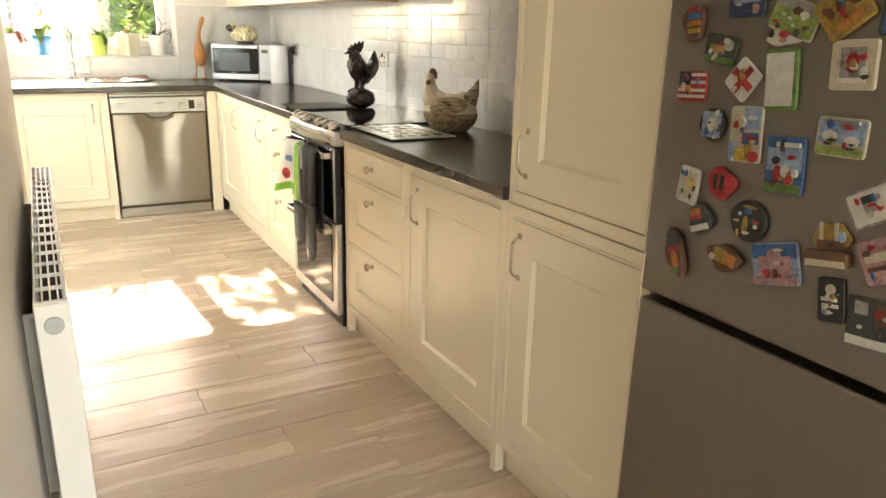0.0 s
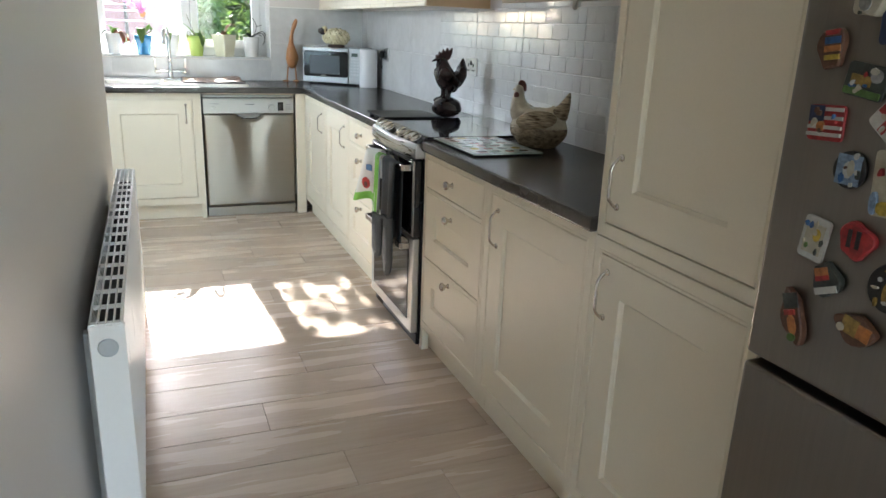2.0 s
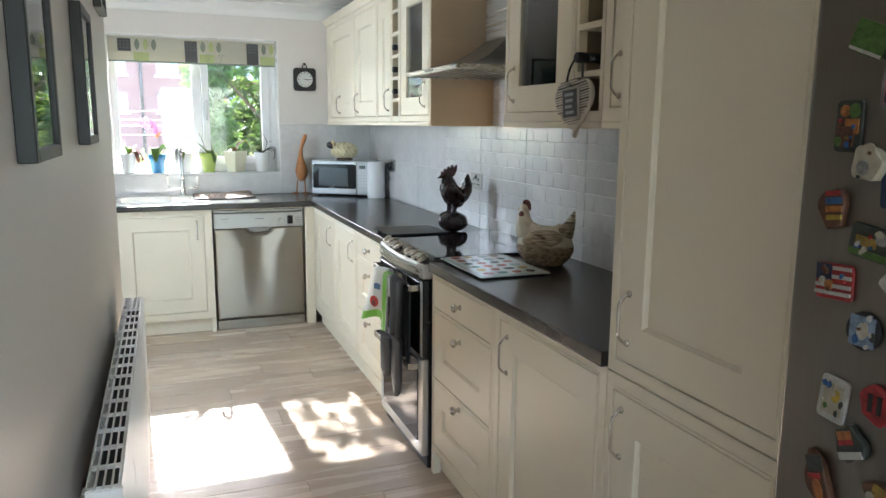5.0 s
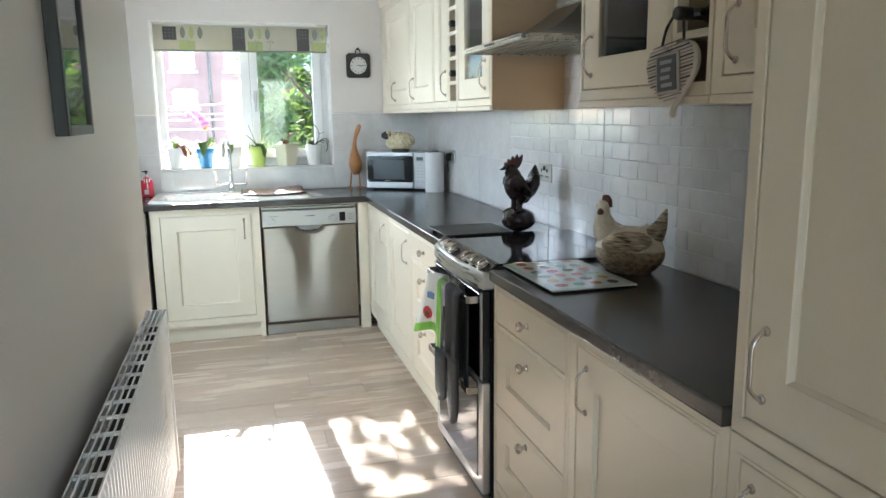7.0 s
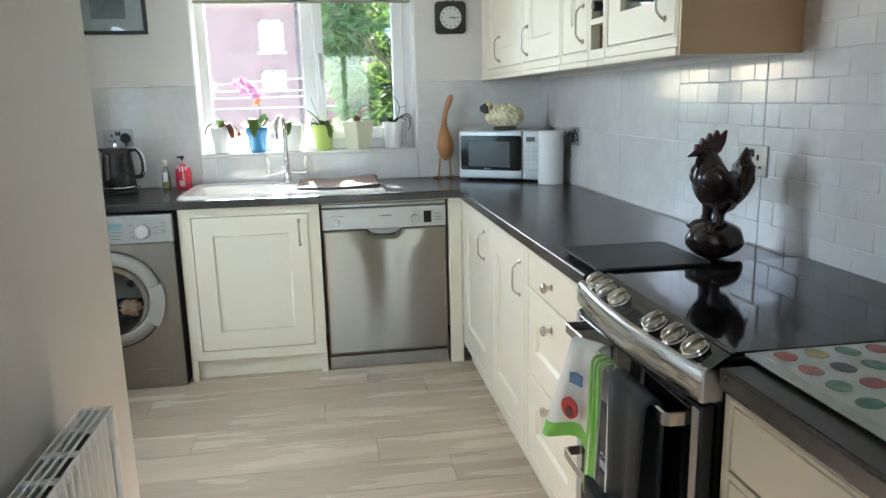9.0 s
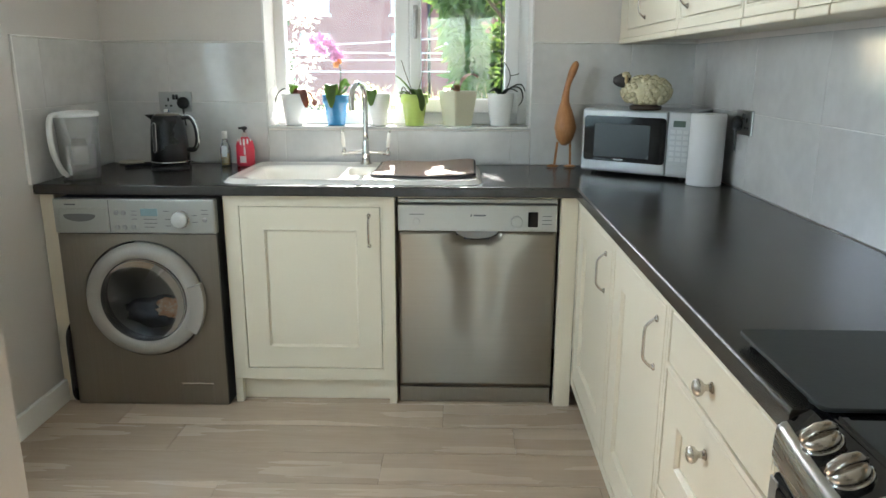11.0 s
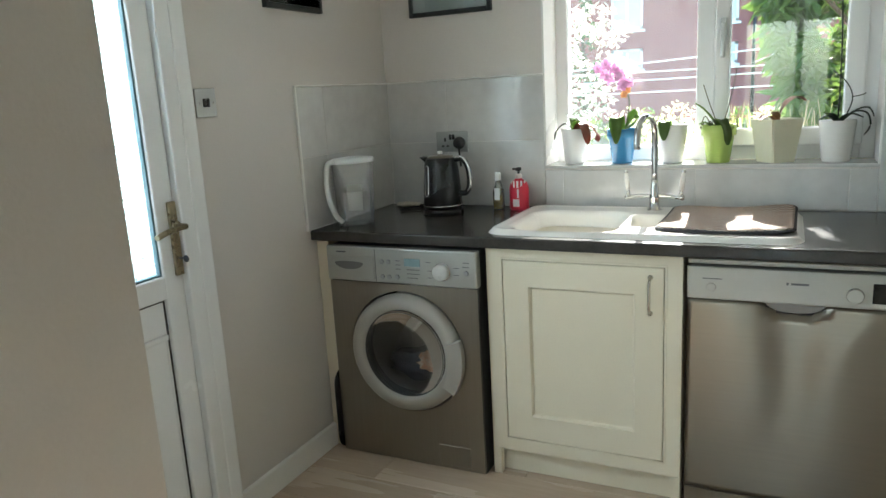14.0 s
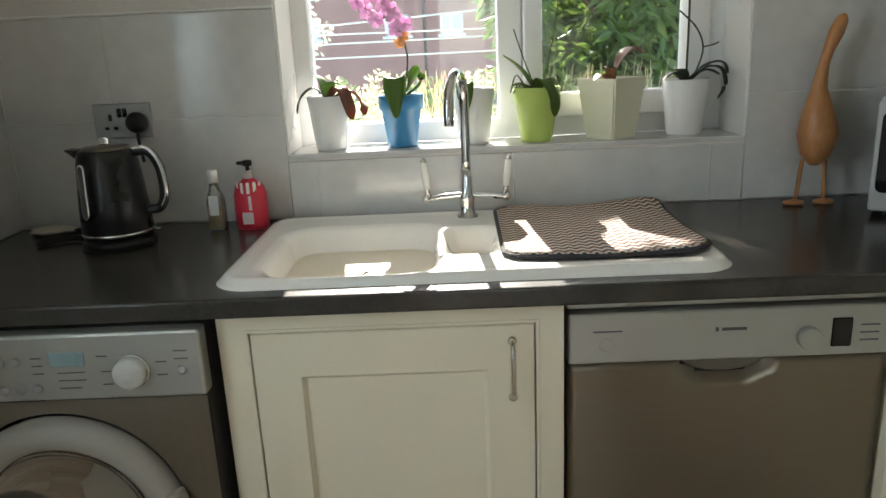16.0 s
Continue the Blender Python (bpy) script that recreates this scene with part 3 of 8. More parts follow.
unit("glazed_wall_cabinet", EAST(UX, 2.375), 0.475, UZ0, UZ1, DEP, gl(0.475, 0.405), "cream wall cabinet with a glazed door by the hood", "cabinet", "wall units", plinth=False, cornice=True, light=True)
unit("glazed_wall_cabinet", EAST(UX, 1.085), 0.485, UZ0, UZ1, DEP, gl(0.485, 0.075), "cream wall cabinet with a glazed door and bow handle", "cabinet", "wall units", plinth=False, cornice=True, light=True)
wine_rack(EAST(UX, 0.595), 0.155, UZ0, UZ1, DEP, 5, "cream wine rack beside the glazed cabinet", True)
unit("wall_cabinet", EAST(UX, 0.435), 0.43, UZ0, UZ1, DEP, [("door", 0.038, 0.41, UZ0 + 0.038, UZ1 - 0.03, 0.079, UZ0 + 0.127)], "cream painted shaker wall cabinet beside the tall unit", "cabinet", "wall units", plinth=False, cornice=True, light=True)
solid("cabinet_side_panel", bm_box(UX + 0.001, XR - 0.004, 1.886, 1.898, UZ0 - 0.02, UZ1 + 0.02), TAN, "tan wood-effect cabinet side by the hood", "panel")

# ---- worktop, with the sink's cut-out ----
K0, K1, KY0, KY1 = -0.60, 0.26, 3.63, 4.07


solid("worktop", slab([XN + 0.002, K0, K1, 0.655, XR - 0.013], [1.815, 3.545, KY0, KY1, 4.179], lambda x, y: (x > 0.655 or y > 3.545) and not (K0 < x < K1 and KY0 < y < KY1)), WORKTOP, "dark grey-brown laminate worktop along two walls", "worktop")
solid("worktop", slab([0.655, XR - 0.013], [-0.002, 1.188], lambda x, y: True), WORKTOP, "dark grey-brown laminate worktop between cooker and tall unit", "worktop")


# ---- appliances ----
def dishwasher():
    d = thing("dishwasher", pose(0.005, 3.60, 0), "brushed steel freestanding dishwasher under the worktop", "dishwasher")
    part("casing", join(bm_box(0.004, 0.592, 0.03, 0.55, 0.045, 0.855), bm_box(0.02, 0.58, 0.02, 0.05, FZ, 0.05)), BLACK, d)
    part("top_plate", bm_box(0, 0.596, 0.012, 0.05, 0.842, 0.857, 0.002, 1), SILVER, d)
    # door with a scooped recess under its grip
    bm = bmesh.new()
    nx, nz = 40, 40
    z0, z1 = 0.108, 0.735
    grid = []
    for j in range(nz + 1):
        row = []
        for i in range(nx + 1):
            x, z = 0.596 * i / nx, z0 + (z1 - z0) * j / nz
            down = (z1 - z) / (z1 - z0)
            half = 0.062 + 0.060 * math.exp(-(down / 0.16) ** 2)
            s = 0.5 + 0.5 * math.cos(math.pi * min(1, abs(x - 0.298) / (half * 1.9)))
            y = 0.011 * s * max(0, 1 - down * 1.02) ** 1.2
            lip = max(0, 1 - ((x - 0.298) / 0.088) ** 2)
            if z > z1 - 0.04 * lip ** 0.5:
                y += 0.03
            row.append(bm.verts.new((x, y, z)))
        grid.append(row)
    for j in range(nz):
        for i in range(nx):
            f = bm.faces.new((grid[j][i], grid[j][i + 1], grid[j + 1][i + 1], grid[j + 1][i]))
            f.smooth = True
    rim = bmesh.ops.extrude_edge_only(bm, edges=[e for e in bm.edges if e.is_boundary])
    for q in rim["geom"]:
        if isinstance(q, bmesh.types.BMVert):
            q.co.y = 0.055
    bmesh.ops.recalc_face_normals(bm, faces=bm.faces)
    part("door", bm, STEEL, d, "brushed steel door with scooped grip")
    part("kick_plate", bm_box(0.002, 0.594, 0.004, 0.03, FZ + 0.003, 0.102, 0.002, 1), STEELH, d)
    c = part("control_panel", bm_box(0, 0.596, -0.004, 0.04, 0.737, 0.838, 0.004, 2), SILVER, d, "pale silver control strip")
    # plate in dark steel, so the grip hollow looks shaded
    part("grip_lip", moved(bm_prism([(0.082 * math.cos(radians(a)), -0.034 * math.sin(radians(a))) for a in range(0, 181, 12)], 0.020, 0.026, 0.0015), pose(0.298, 0, 0.737)), SHADED_STEEL, d, "grip recess plate, shade put into its colour")
    for nm, x, r, h in (("start_knob", 0.445, 0.022, 0.012), ("power_button", 0.07, 0.013, 0.003)):
        part(nm, moved(bm_lathe([(r, 0), (r, h * 0.7), (r * 0.9, h)], 24), pose(x, -0.004, 0.775, 90)), SILVER, c)
    part("display", bm_box(0.487, 0.524, -0.006, -0.003, 0.755, 0.812, 0.002, 1), BLACKGLASS, c, "black display window")
    for q in ((0.272, 0.278, 0.794, 0.802), (0.284, 0.330, 0.795, 0.801), (0.54, 0.575, 0.765, 0.768), (0.54, 0.575, 0.78, 0.783), (0.54, 0.575, 0.795, 0.798), (0.045, 0.10, 0.80, 0.803)):
        part("print_bar", bm_box(q[0], q[1], -0.0047, -0.0035, q[2], q[3]), INK, c)


dishwasher()


def washing_machine():
    w = thing("washing_machine", pose(-1.262, 3.548, 0), "steel-grey front-loading washing machine with laundry inside", "washing machine")
    part("casing", join(bm_box(0.003, 0.02, 0.012, 0.56, FZ, 0.857), bm_box(0.58, 0.597, 0.012, 0.56, FZ, 0.857), bm_box(0.02, 0.58, 0.012, 0.56, 0.84, 0.857), bm_box(0.02, 0.58, 0.012, 0.56, FZ, 0.05), bm_box(0.02, 0.58, 0.54, 0.56, 0.05, 0.84)), mat("casing_dark", (0.05, 0.05, 0.05), 0.5), w)
    cx, cz = 0.308, 0.474
    seg = 48
    bm = bmesh.new()   # front plate with a round hole
    ring = [bm.verts.new((cx + 0.229 * math.cos(k * math.tau / seg), -0.002, cz + 0.229 * math.sin(k * math.tau / seg))) for k in range(seg)]
    back = [bm.verts.new((cx + 0.224 * math.cos(k * math.tau / seg), 0.03, cz + 0.224 * math.sin(k * math.tau / seg))) for k in range(seg)]
    out = []
    for k in range(seg):
        a = k * math.tau / seg
        c, s = math.cos(a), math.sin(a)
        q = min((0.597 - cx if c > 0 else cx - 0.003) / max(abs(c), 1e-6), (0.728 - cz if s > 0 else cz - FZ - 0.004) / max(abs(s), 1e-6))
        out.append(bm.verts.new((cx + q * c, 0.0, cz + q * s)))
    for k in range(seg):
        j = (k + 1) % seg
        bm.faces.new((out[k], out[j], ring[j], ring[k])), bm.faces.new((ring[k], ring[j], back[j], back[k]))
    for (x, z) in ((0.597, 0.728), (0.003, 0.728), (0.003, FZ + 0.004), (0.597, FZ + 0.004)):
        v = bm.verts.new((x, 0, z))
        near = sorted(out, key=lambda o: (o.co - v.co).length)
        bm.faces.new((v, near[0], near[1]))
    bmesh.ops.recalc_face_normals(bm, faces=bm.faces)
    part("front_plate", bm, STEELH, w, "brushed grey front")
    ringm = pose(cx, 0.0, cz, 90)
    d = part("porthole_door", moved(bm_lathe([(0.164, 0.016), (0.168, 0.027), (0.176, 0.034), (0.206, 0.031), (0.220, 0.015), (0.222, -0.002)], 64, cap=False), ringm), mat("ring_silver", (0.39, 0.37, 0.33), 0.4, 0.1, var=0.02), w, "silver plastic door ring")
    part("gasket", moved(bm_lathe([(0.205, -0.032), (0.160, -0.028), (0.161, 0.010), (0.1645, 0.018)], 48, cap=False), ringm), RUBBER, d, "dark rubber door seal")
    part("glass_bowl", moved(bm_lathe([(0.162, 0.010), (0.148, -0.004), (0.115, -0.018), (0.065, -0.028), (0.0, -0.031)], 40, cap=False), ringm), glass("bowl_glass", (0.72, 0.75, 0.75)), d)
    part("door_grip", moved(join(bm_prism([(0.180 * math.cos(radians(a)), 0.180 * math.sin(radians(a))) for a in range(-26, 27, 4)] + [(0.236 * math.cos(radians(a)), 0.236 * math.sin(radians(a))) for a in range(26, -27, -4)], -0.038, -0.008, 0.003)), pose(cx, 0, cz, 0, 8)), mat("ring_silver", (0.39, 0.37, 0.33), 0.4, 0.1), d, "raised grey grip")
    part("drum", moved(bm_lathe([(0.21, -0.02), (0.205, -0.30), (0.02, -0.31)], 40, cap=False), ringm), mat("drum_steel", (0.30, 0.30, 0.29), 0.35, 0.9), w)
    part("laundry", join(bm_ball((cx - 0.02, 0.15, cz - 0.10), 0.12, 0.08, 0.06, 0.5, 30), bm_ball((cx + 0.05, 0.12, cz - 0.09), 0.06, 0.05, 0.05, 0.6, 40)), mat("dark_laundry", (0.06, 0.06, 0.08), 0.9, fine=200, bump=0.3), w)
    part("orange_garment", join(bm_ball((cx + 0.055, 0.082, cz - 0.062), 0.044, 0.03, 0.036, 0.7, 50)), mat("orange_cloth", (0.70, 0.22, 0.07), 0.9, col2=(0.85, 0.75, 0.6), scale=22), w)
    p = part("control_panel", bm_box(0.0, 0.60, -0.008, 0.03, 0.731, 0.86, 0.006, 2), SILVER, w, "pale silver control panel")
    part("drawer", join(bm_box(0.018, 0.205, -0.011, 0.0, 0.738, 0.826, 0.006, 2)), SILVER, p)
    # flat oval, greyed to give the shade of a finger recess
    part("drawer_grip", moved(bm_prism([(0.060 * math.cos(radians(a)), (0.006 if a <= 180 else 0.024) * math.sin(radians(a))) for a in range(0, 360, 15)], -0.0125, -0.010), pose(0.098, 0, 0.800)), mat("recess_shade", (0.16, 0.16, 0.16), 0.5), p)
    part("dial", moved(bm_lathe([(0.030, 0), (0.029, 0.018), (0.025, 0.022), (0.004, 0.023)], 28), pose(0.472, -0.008, 0.786, 90)), mat("dial_grey", (0.58, 0.58, 0.55), 0.3), p, "round pale grey programme dial")
    part("dial_ring", moved(bm_lathe([(0.030, 0), (0.033, 0.001), (0.033, 0.005), (0.0305, 0.006)], 28, cap=False), pose(0.472, -0.008, 0.786, 90)), CHROME, p, "chrome dial ring")
    part("display", bm_box(0.325, 0.388, -0.0095, -0.006, 0.798, 0.826, 0.001, 1), mat("lcd", (0.25, 0.36, 0.38), 0.15), p, "grey-blue display")
    for x, z in ((0.235, 0.81), (0.262, 0.81), (0.235, 0.755), (0.262, 0.755), (0.295, 0.757), (0.562, 0.785)):
        part("button", moved(bm_lathe([(0.009, 0), (0.009, 0.003), (0.006, 0.0045)], 14), pose(x, -0.008, z, 90)), mat("button_grey", (0.35, 0.35, 0.35), 0.4), p)
    for x, z, wd_ in [(0.045, 0.837, 0.04), (0.29, 0.80, 0.02), (0.29, 0.785, 0.02), (0.29, 0.815, 0.02), (0.335, 0.785, 0.05), (0.335, 0.770, 0.05), (0.335, 0.755, 0.04), (0.41, 0.815, 0.02), (0.415, 0.785, 0.018), (0.415, 0.760, 0.018), (0.515, 0.80, 0.02), (0.515, 0.775, 0.02), (0.55, 0.805, 0.025), (0.55, 0.82, 0.025)]:
        part("print_bar", bm_box(x, x + wd_, -0.0087, -0.007, z, z + (0.005 if x < 0.1 else 0.0022)), INK, p)
    part("panel_joint", bm_box(0.2065, 0.2085, -0.0088, -0.007, 0.735, 0.856), INK, p)
    part("filter_flap", bm_box(0.416, 0.545, -0.002, 0.01, 0.050, 0.132, 0.003, 1), STEELH, w)


washing_machine()


COOKSTEEL = mat("cooker_steel", (0.50, 0.49, 0.47), 0.40, 1.0, var=0.04, scale=2, fine=9, bump=0.0, stretch=(1, 30, 60))


def cooker():
    # local front faces -y; width runs along x
    c = thing("cooker", EAST(0.652, 1.812), "freestanding black and steel electric cooker with oven gloves and tea towel", "cooker")
    W = 0.60
    part("casing", join(bm_box(0.003, W - 0.003, 0.02, 0.585, 0.06, 0.902), *[moved(bm_lathe([(0.018, FZ), (0.018, 0.065)], 12), pose(x, y, 0)) for x in (0.05, W - 0.05) for y in (0.08, 0.52)]), BLACK, c)
    part("hob", bm_box(0.0, W, 0.035, 0.59, 0.915, 0.924, 0.003, 2), BLACKGLASS, c, "black ceramic glass hob")
    part("hob_trim", bm_box(-0.001, W + 0.001, 0.03, 0.592, 0.903, 0.9145), STEEL, c)
    # bowed steel band under a sloping black knob panel
    def bowed(prof, n=20):
        bm = bmesh.new()
        rows = []
        for i in range(n + 1):
            t = i / n
            bow = 0.022 * (1 - (2 * t - 1) ** 2)
            rows.append([bm.verts.new((W * t, y - bow * k, z)) for y, z, k in prof])
        for a, b in zip(rows, rows[1:]):
            for k in range(len(prof) - 1):
                f = bm.faces.new((a[k], b[k], b[k + 1], a[k + 1]))
                f.smooth = len(prof) > 3
        bmesh.ops.recalc_face_normals(bm, faces=bm.faces)
        return bm
    p = part("control_panel", bowed([(0.0, 0.899, 1), (-0.006, 0.8985, 1), (-0.012, 0.893, 1), (-0.014, 0.875, 1), (-0.014, 0.850, 1), (-0.008, 0.838, 1), (0.02, 0.836, 0.5)]), BRIGHT, c, "bowed brushed steel band")
    for x in (0.0, W - 0.012):
        part("end_cap", bm_box(x, x + 0.012, -0.013, 0.030, 0.838, 0.898, 0.005, 2), COOKSTEEL, p, "rounded steel end")
    part("knob_strip", bowed([(0.052, 0.926, 0), (0.045, 0.926, 0.1), (0.0, 0.8995, 1)]), BLACKGLASS, p, "sloping black knob panel")
    for x in (0.072, 0.142, 0.222, 0.392, 0.468, 0.536):
        yb = 0.014 - 0.012 * (1 - (x / 0.3 - 1) ** 2)
        k = part("knob", moved(bm_lathe([(0.0225, 0.002), (0.0225, 0.009), (0.0195, 0.014), (0.010, 0.016), (0.002, 0.016)], 24), pose(x, yb, 0.908, 27)), NICKEL, p, "satin nickel")
        part("grip", moved(bm_loft([(0, -0.021, 0.013), (0, -0.014, 0.018), (0, 0.0, 0.020), (0, 0.014, 0.018), (0, 0.021, 0.013)], [(0.005, 0.005), (0.0075, 0.008), (0.008, 0.009), (0.0075, 0.008), (0.005, 0.005)], 12), pose(x, yb, 0.908, 27)), NICKEL, k, "raised finger bar")
        part("skirt", moved(bm_lathe([(0.0245, 0), (0.0245, 0.003), (0.022, 0.004)], 24), pose(x, yb, 0.908, 27)), CHROME, k, "chrome ring")
    part("timer_buttons", join(*[bm_box(0.285 + 0.020 * i, 0.297 + 0.020 * i, 0.008, 0.020, 0.901, 0.912, 0.002, 1) for i in range(3)]), INK, p)
    # doors
    for nm, z0, z1, glass_in in (("grill_door", 0.515, 0.832, 0.02), ("oven_door", 0.094, 0.508, 0.05)):
        d = part(nm, bm_box(0.004, W - 0.004, -0.012, 0.018, z0, z1, 0.006, 2), COOKSTEEL if nm == "oven_door" else BLACK, c)
        part("door_glass", bm_box(0.004 + glass_in, W - 0.004 - glass_in, -0.0155, -0.010, z0 + (0.05 if nm == "oven_door" else 0.01), z1 - 0.012, 0.002, 1), BLACKGLASS, d, "black door glass")
        hz = z1 - 0.035
        xe = W - 0.036
        strap = [(0.036, -0.012), (0.036, -0.046), (0.044, -0.057), (W - 0.044, -0.057), (xe, -0.046), (xe, -0.012), (xe - 0.006, -0.012), (xe - 0.006, -0.044), (W - 0.048, -0.051), (0.048, -0.051), (0.042, -0.044), (0.042, -0.012)]
        part("handle", moved(bm_prism(strap, -0.012, 0.012, 0.001), pose(0, 0, hz, -90)), NICKEL, d, "satin strap handle bent back at both ends")
        if nm == "grill_door":
            for x in (0.004, W - 0.024):
                part("side_trim", bm_box(x, x + 0.020, -0.0150, -0.0115, z0 + 0.004, z1 - 0.006, 0.001, 1), COOKSTEEL, d, "brushed steel edge strip")
    part("base_strip", bm_box(0.004, W - 0.004, 0.012, 0.03, FZ + 0.004, 0.09, 0.003, 1), BLACK, c)
    return c


cooker()


def hood():
    h = thing("cooker_hood", EAST(0.784, 1.850, 1.650), "stainless steel chimney cooker hood above the hob", "cooker hood")
    w, d = 0.605, 0.458
    part("lip", join(bm_box(0, w, 0, 0.012, 0, 0.022, 0.002, 1), bm_box(0, 0.012, 0.012, d, 0, 0.022), bm_box(w - 0.012, w, 0.012, d, 0, 0.022), bm_box(0.012, w - 0.012, d - 0.012, d, 0, 0.022)), BRIGHT, h, "bright steel rim")
    flt = part("filter", bm_box(0.012, w - 0.012, 0.012, d - 0.012, 0.006, 0.012), STEELH, h, "slotted grease filter")
    for i in range(10):
        part("slat", bm_box(0.03, w - 0.03, 0.03 + i * 0.043, 0.035 + i * 0.043, 0.002, 0.0058), STEELH, flt)
    for x in (0.06, w - 0.06):
        part("lamp_lens", moved(bm_lathe([(0.028, 0.0), (0.026, -0.003), (0.004, -0.004)], 20), pose(x, 0.06, 0.006)), SILVER, h)
    bm = bmesh.new()
    rings = []
    for k in range(9):      # a shallow canopy that sweeps up to the chimney
        u = k / 8
        x0, x1, y0, z = 0.19 * u, w - 0.195 * u, 0.31 * u, 0.022 + 0.135 * u ** 2.1
        rings.append([bm.verts.new(v) for v in ((x0, y0, z), (x1, y0, z), (x1, d, z), (x0, d, z))])
    for p, q in zip(rings, rings[1:]):
        for i in range(4):
            f = bm.faces.new((p[i], p[(i + 1) % 4], q[(i + 1) % 4], q[i]))
    bm.faces.new(rings[-1])
    bmesh.ops.recalc_face_normals(bm, faces=bm.faces)
    # one steel in two tones: canopy coloured as shaded, chimney as lit
    part("canopy", bm, SHADED_STEEL, h, "swept steel canopy")
    part("chimney", bm_box(0.19, 0.41, 0.31, d, 0.1575, ZC - 1.65, 0.003, 1), BRIGHT, h, "steel chimney")
    part("button_bar", join(*[bm_box(0.25 + i * 0.022, 0.263 + i * 0.022, -0.003, 0.001, 0.007, 0.016, 0.001, 1) for i in range(5)]), BLACK, h)


hood()


FRIDGE = mat("fridge_steel", (0.235, 0.212, 0.185), 0.36, 1.0, var=0.05, scale=2, fine=9, bump=0.01, stretch=(60, 1, 1))


def fridge():
    f = thing("fridge_freezer", EAST(0.605, -0.572), "tall brushed steel fridge freezer covered with magnets", "fridge")
    w = 0.60
    part("casing", bm_box(0.002, w - 0.002, 0.062, 0.635, 0.05, 1.84, 0.006, 2), mat("fridge_casing", (0.28, 0.27, 0.25), 0.45, 0.6), f)
    part("gasket", join(bm_box(0.008, w - 0.008, 0.045, 0.062, 0.06, 1.835)), RUBBER, f)
    part("freezer_door", bm_box(0, w, 0, 0.05, 0.06, 0.810, 0.008, 3), FRIDGE, f, "brushed steel lower door")
    part("fridge_door", bm_box(0, w, 0, 0.05, 0.826, 1.85, 0.008, 3), FRIDGE, f, "brushed steel upper door")
    part("plinth_grille", bm_box(0.02, w - 0.02, 0.05, 0.07, FZ, 0.058, 0.002, 1), BLACK, f)


fridge()


def radiator():
    r = thing("radiator", pose(-0.45, 0.0, 0.16), "white steel panel radiator with slotted top grille on the wall", "radiator")
    L, H, D = 1.60, 0.604, 0.058
    bms = []
    n = 48      # pressed convector flutes on the front
    for x0, sgn in ((D - 0.006, 1), (0.0, -1)):
        bm = bmesh.new()
        prev = None
        for i in range(n * 4 + 1):
            y = 0.02 + (L - 0.04) * i / (n * 4)
            o = 0.006 if (i % 4) in (1, 2) else 0.0
            cur = [bm.verts.new((x0 + (o if sgn > 0 else -o + 0.006), y, z)) for z in (0.0, 0.02, H - 0.03, H - 0.012)]
            cur[0].co.x = cur[3].co.x = x0
            if prev:
                for k in range(3):
                    bm.faces.new((prev[k], cur[k], cur[k + 1], prev[k + 1]))
            prev = cur
        bms.append(bm)
    for bm, nm in zip(bms, ("front_panel", "back_panel")):
        part(nm, bm, RADW, r)
    part("convector", join(bm_box(0.002, D - 0.004, 0.02, L - 0.02, 0.0, 0.012), bm_box(0.02, 0.04, 0.03, L - 0.03, 0.012, H - 0.05), bm_box(0.006, D - 0.008, 0.02, L - 0.02, H - 0.060, H - 0.056)), RADW, r)
    for y in (0.0, L - 0.014):
        e = part("end_cover", bm_box(-0.003, D + 0.006, y, y + 0.014, 0.0, H - 0.004, 0.003, 2), RADW, r)
    part("end_cap", moved(bm_lathe([(0.019, 0), (0.019, 0.003), (0.015, 0.004)], 20), pose(0.030, 0.0, H - 0.05, 90)), mat("cap_grey", (0.45, 0.47, 0.47), 0.4), r, "grey round plug")
    bars = [bm_box(x, x + 0.004, 0.0, L, H - 0.006, H, 0.0012, 1) for x in (-0.002, 0.0125, 0.027, 0.0415, 0.057)]
    for i in range(18):
        y = 0.004 + (L - 0.02) * i / 17
        bars.append(bm_box(-0.001, D + 0.002, y, y + 0.004, H - 0.0065, H - 0.0005))
        bars.append(bm_box(-0.001, D + 0.002, y + 0.009, y + 0.012, H - 0.0065, H - 0.0005))
    part("top_grille", join(*bars), RADW, r)
    # dark sheet added below the grille as the shade between its bars
    part("inside", bm_box(0.004, D - 0.008, 0.02, L - 0.02, H - 0.05, H - 0.048), mat("grille_shade", (0.08, 0.08, 0.08), 0.8), r)
    for y in (0.2, L - 0.2):
        part("bracket", bm_box(-0.034, 0.0, y, y + 0.03, 0.05, H - 0.1, 0.002, 1), RADW, r)
    for y in (0.025, L - 0.025):
        part("pipe", bm_tube([(0.02, y, 0.03), (0.02, y, FZ - 0.16)], 0.0075, 10), WHITE, r)


radiator()


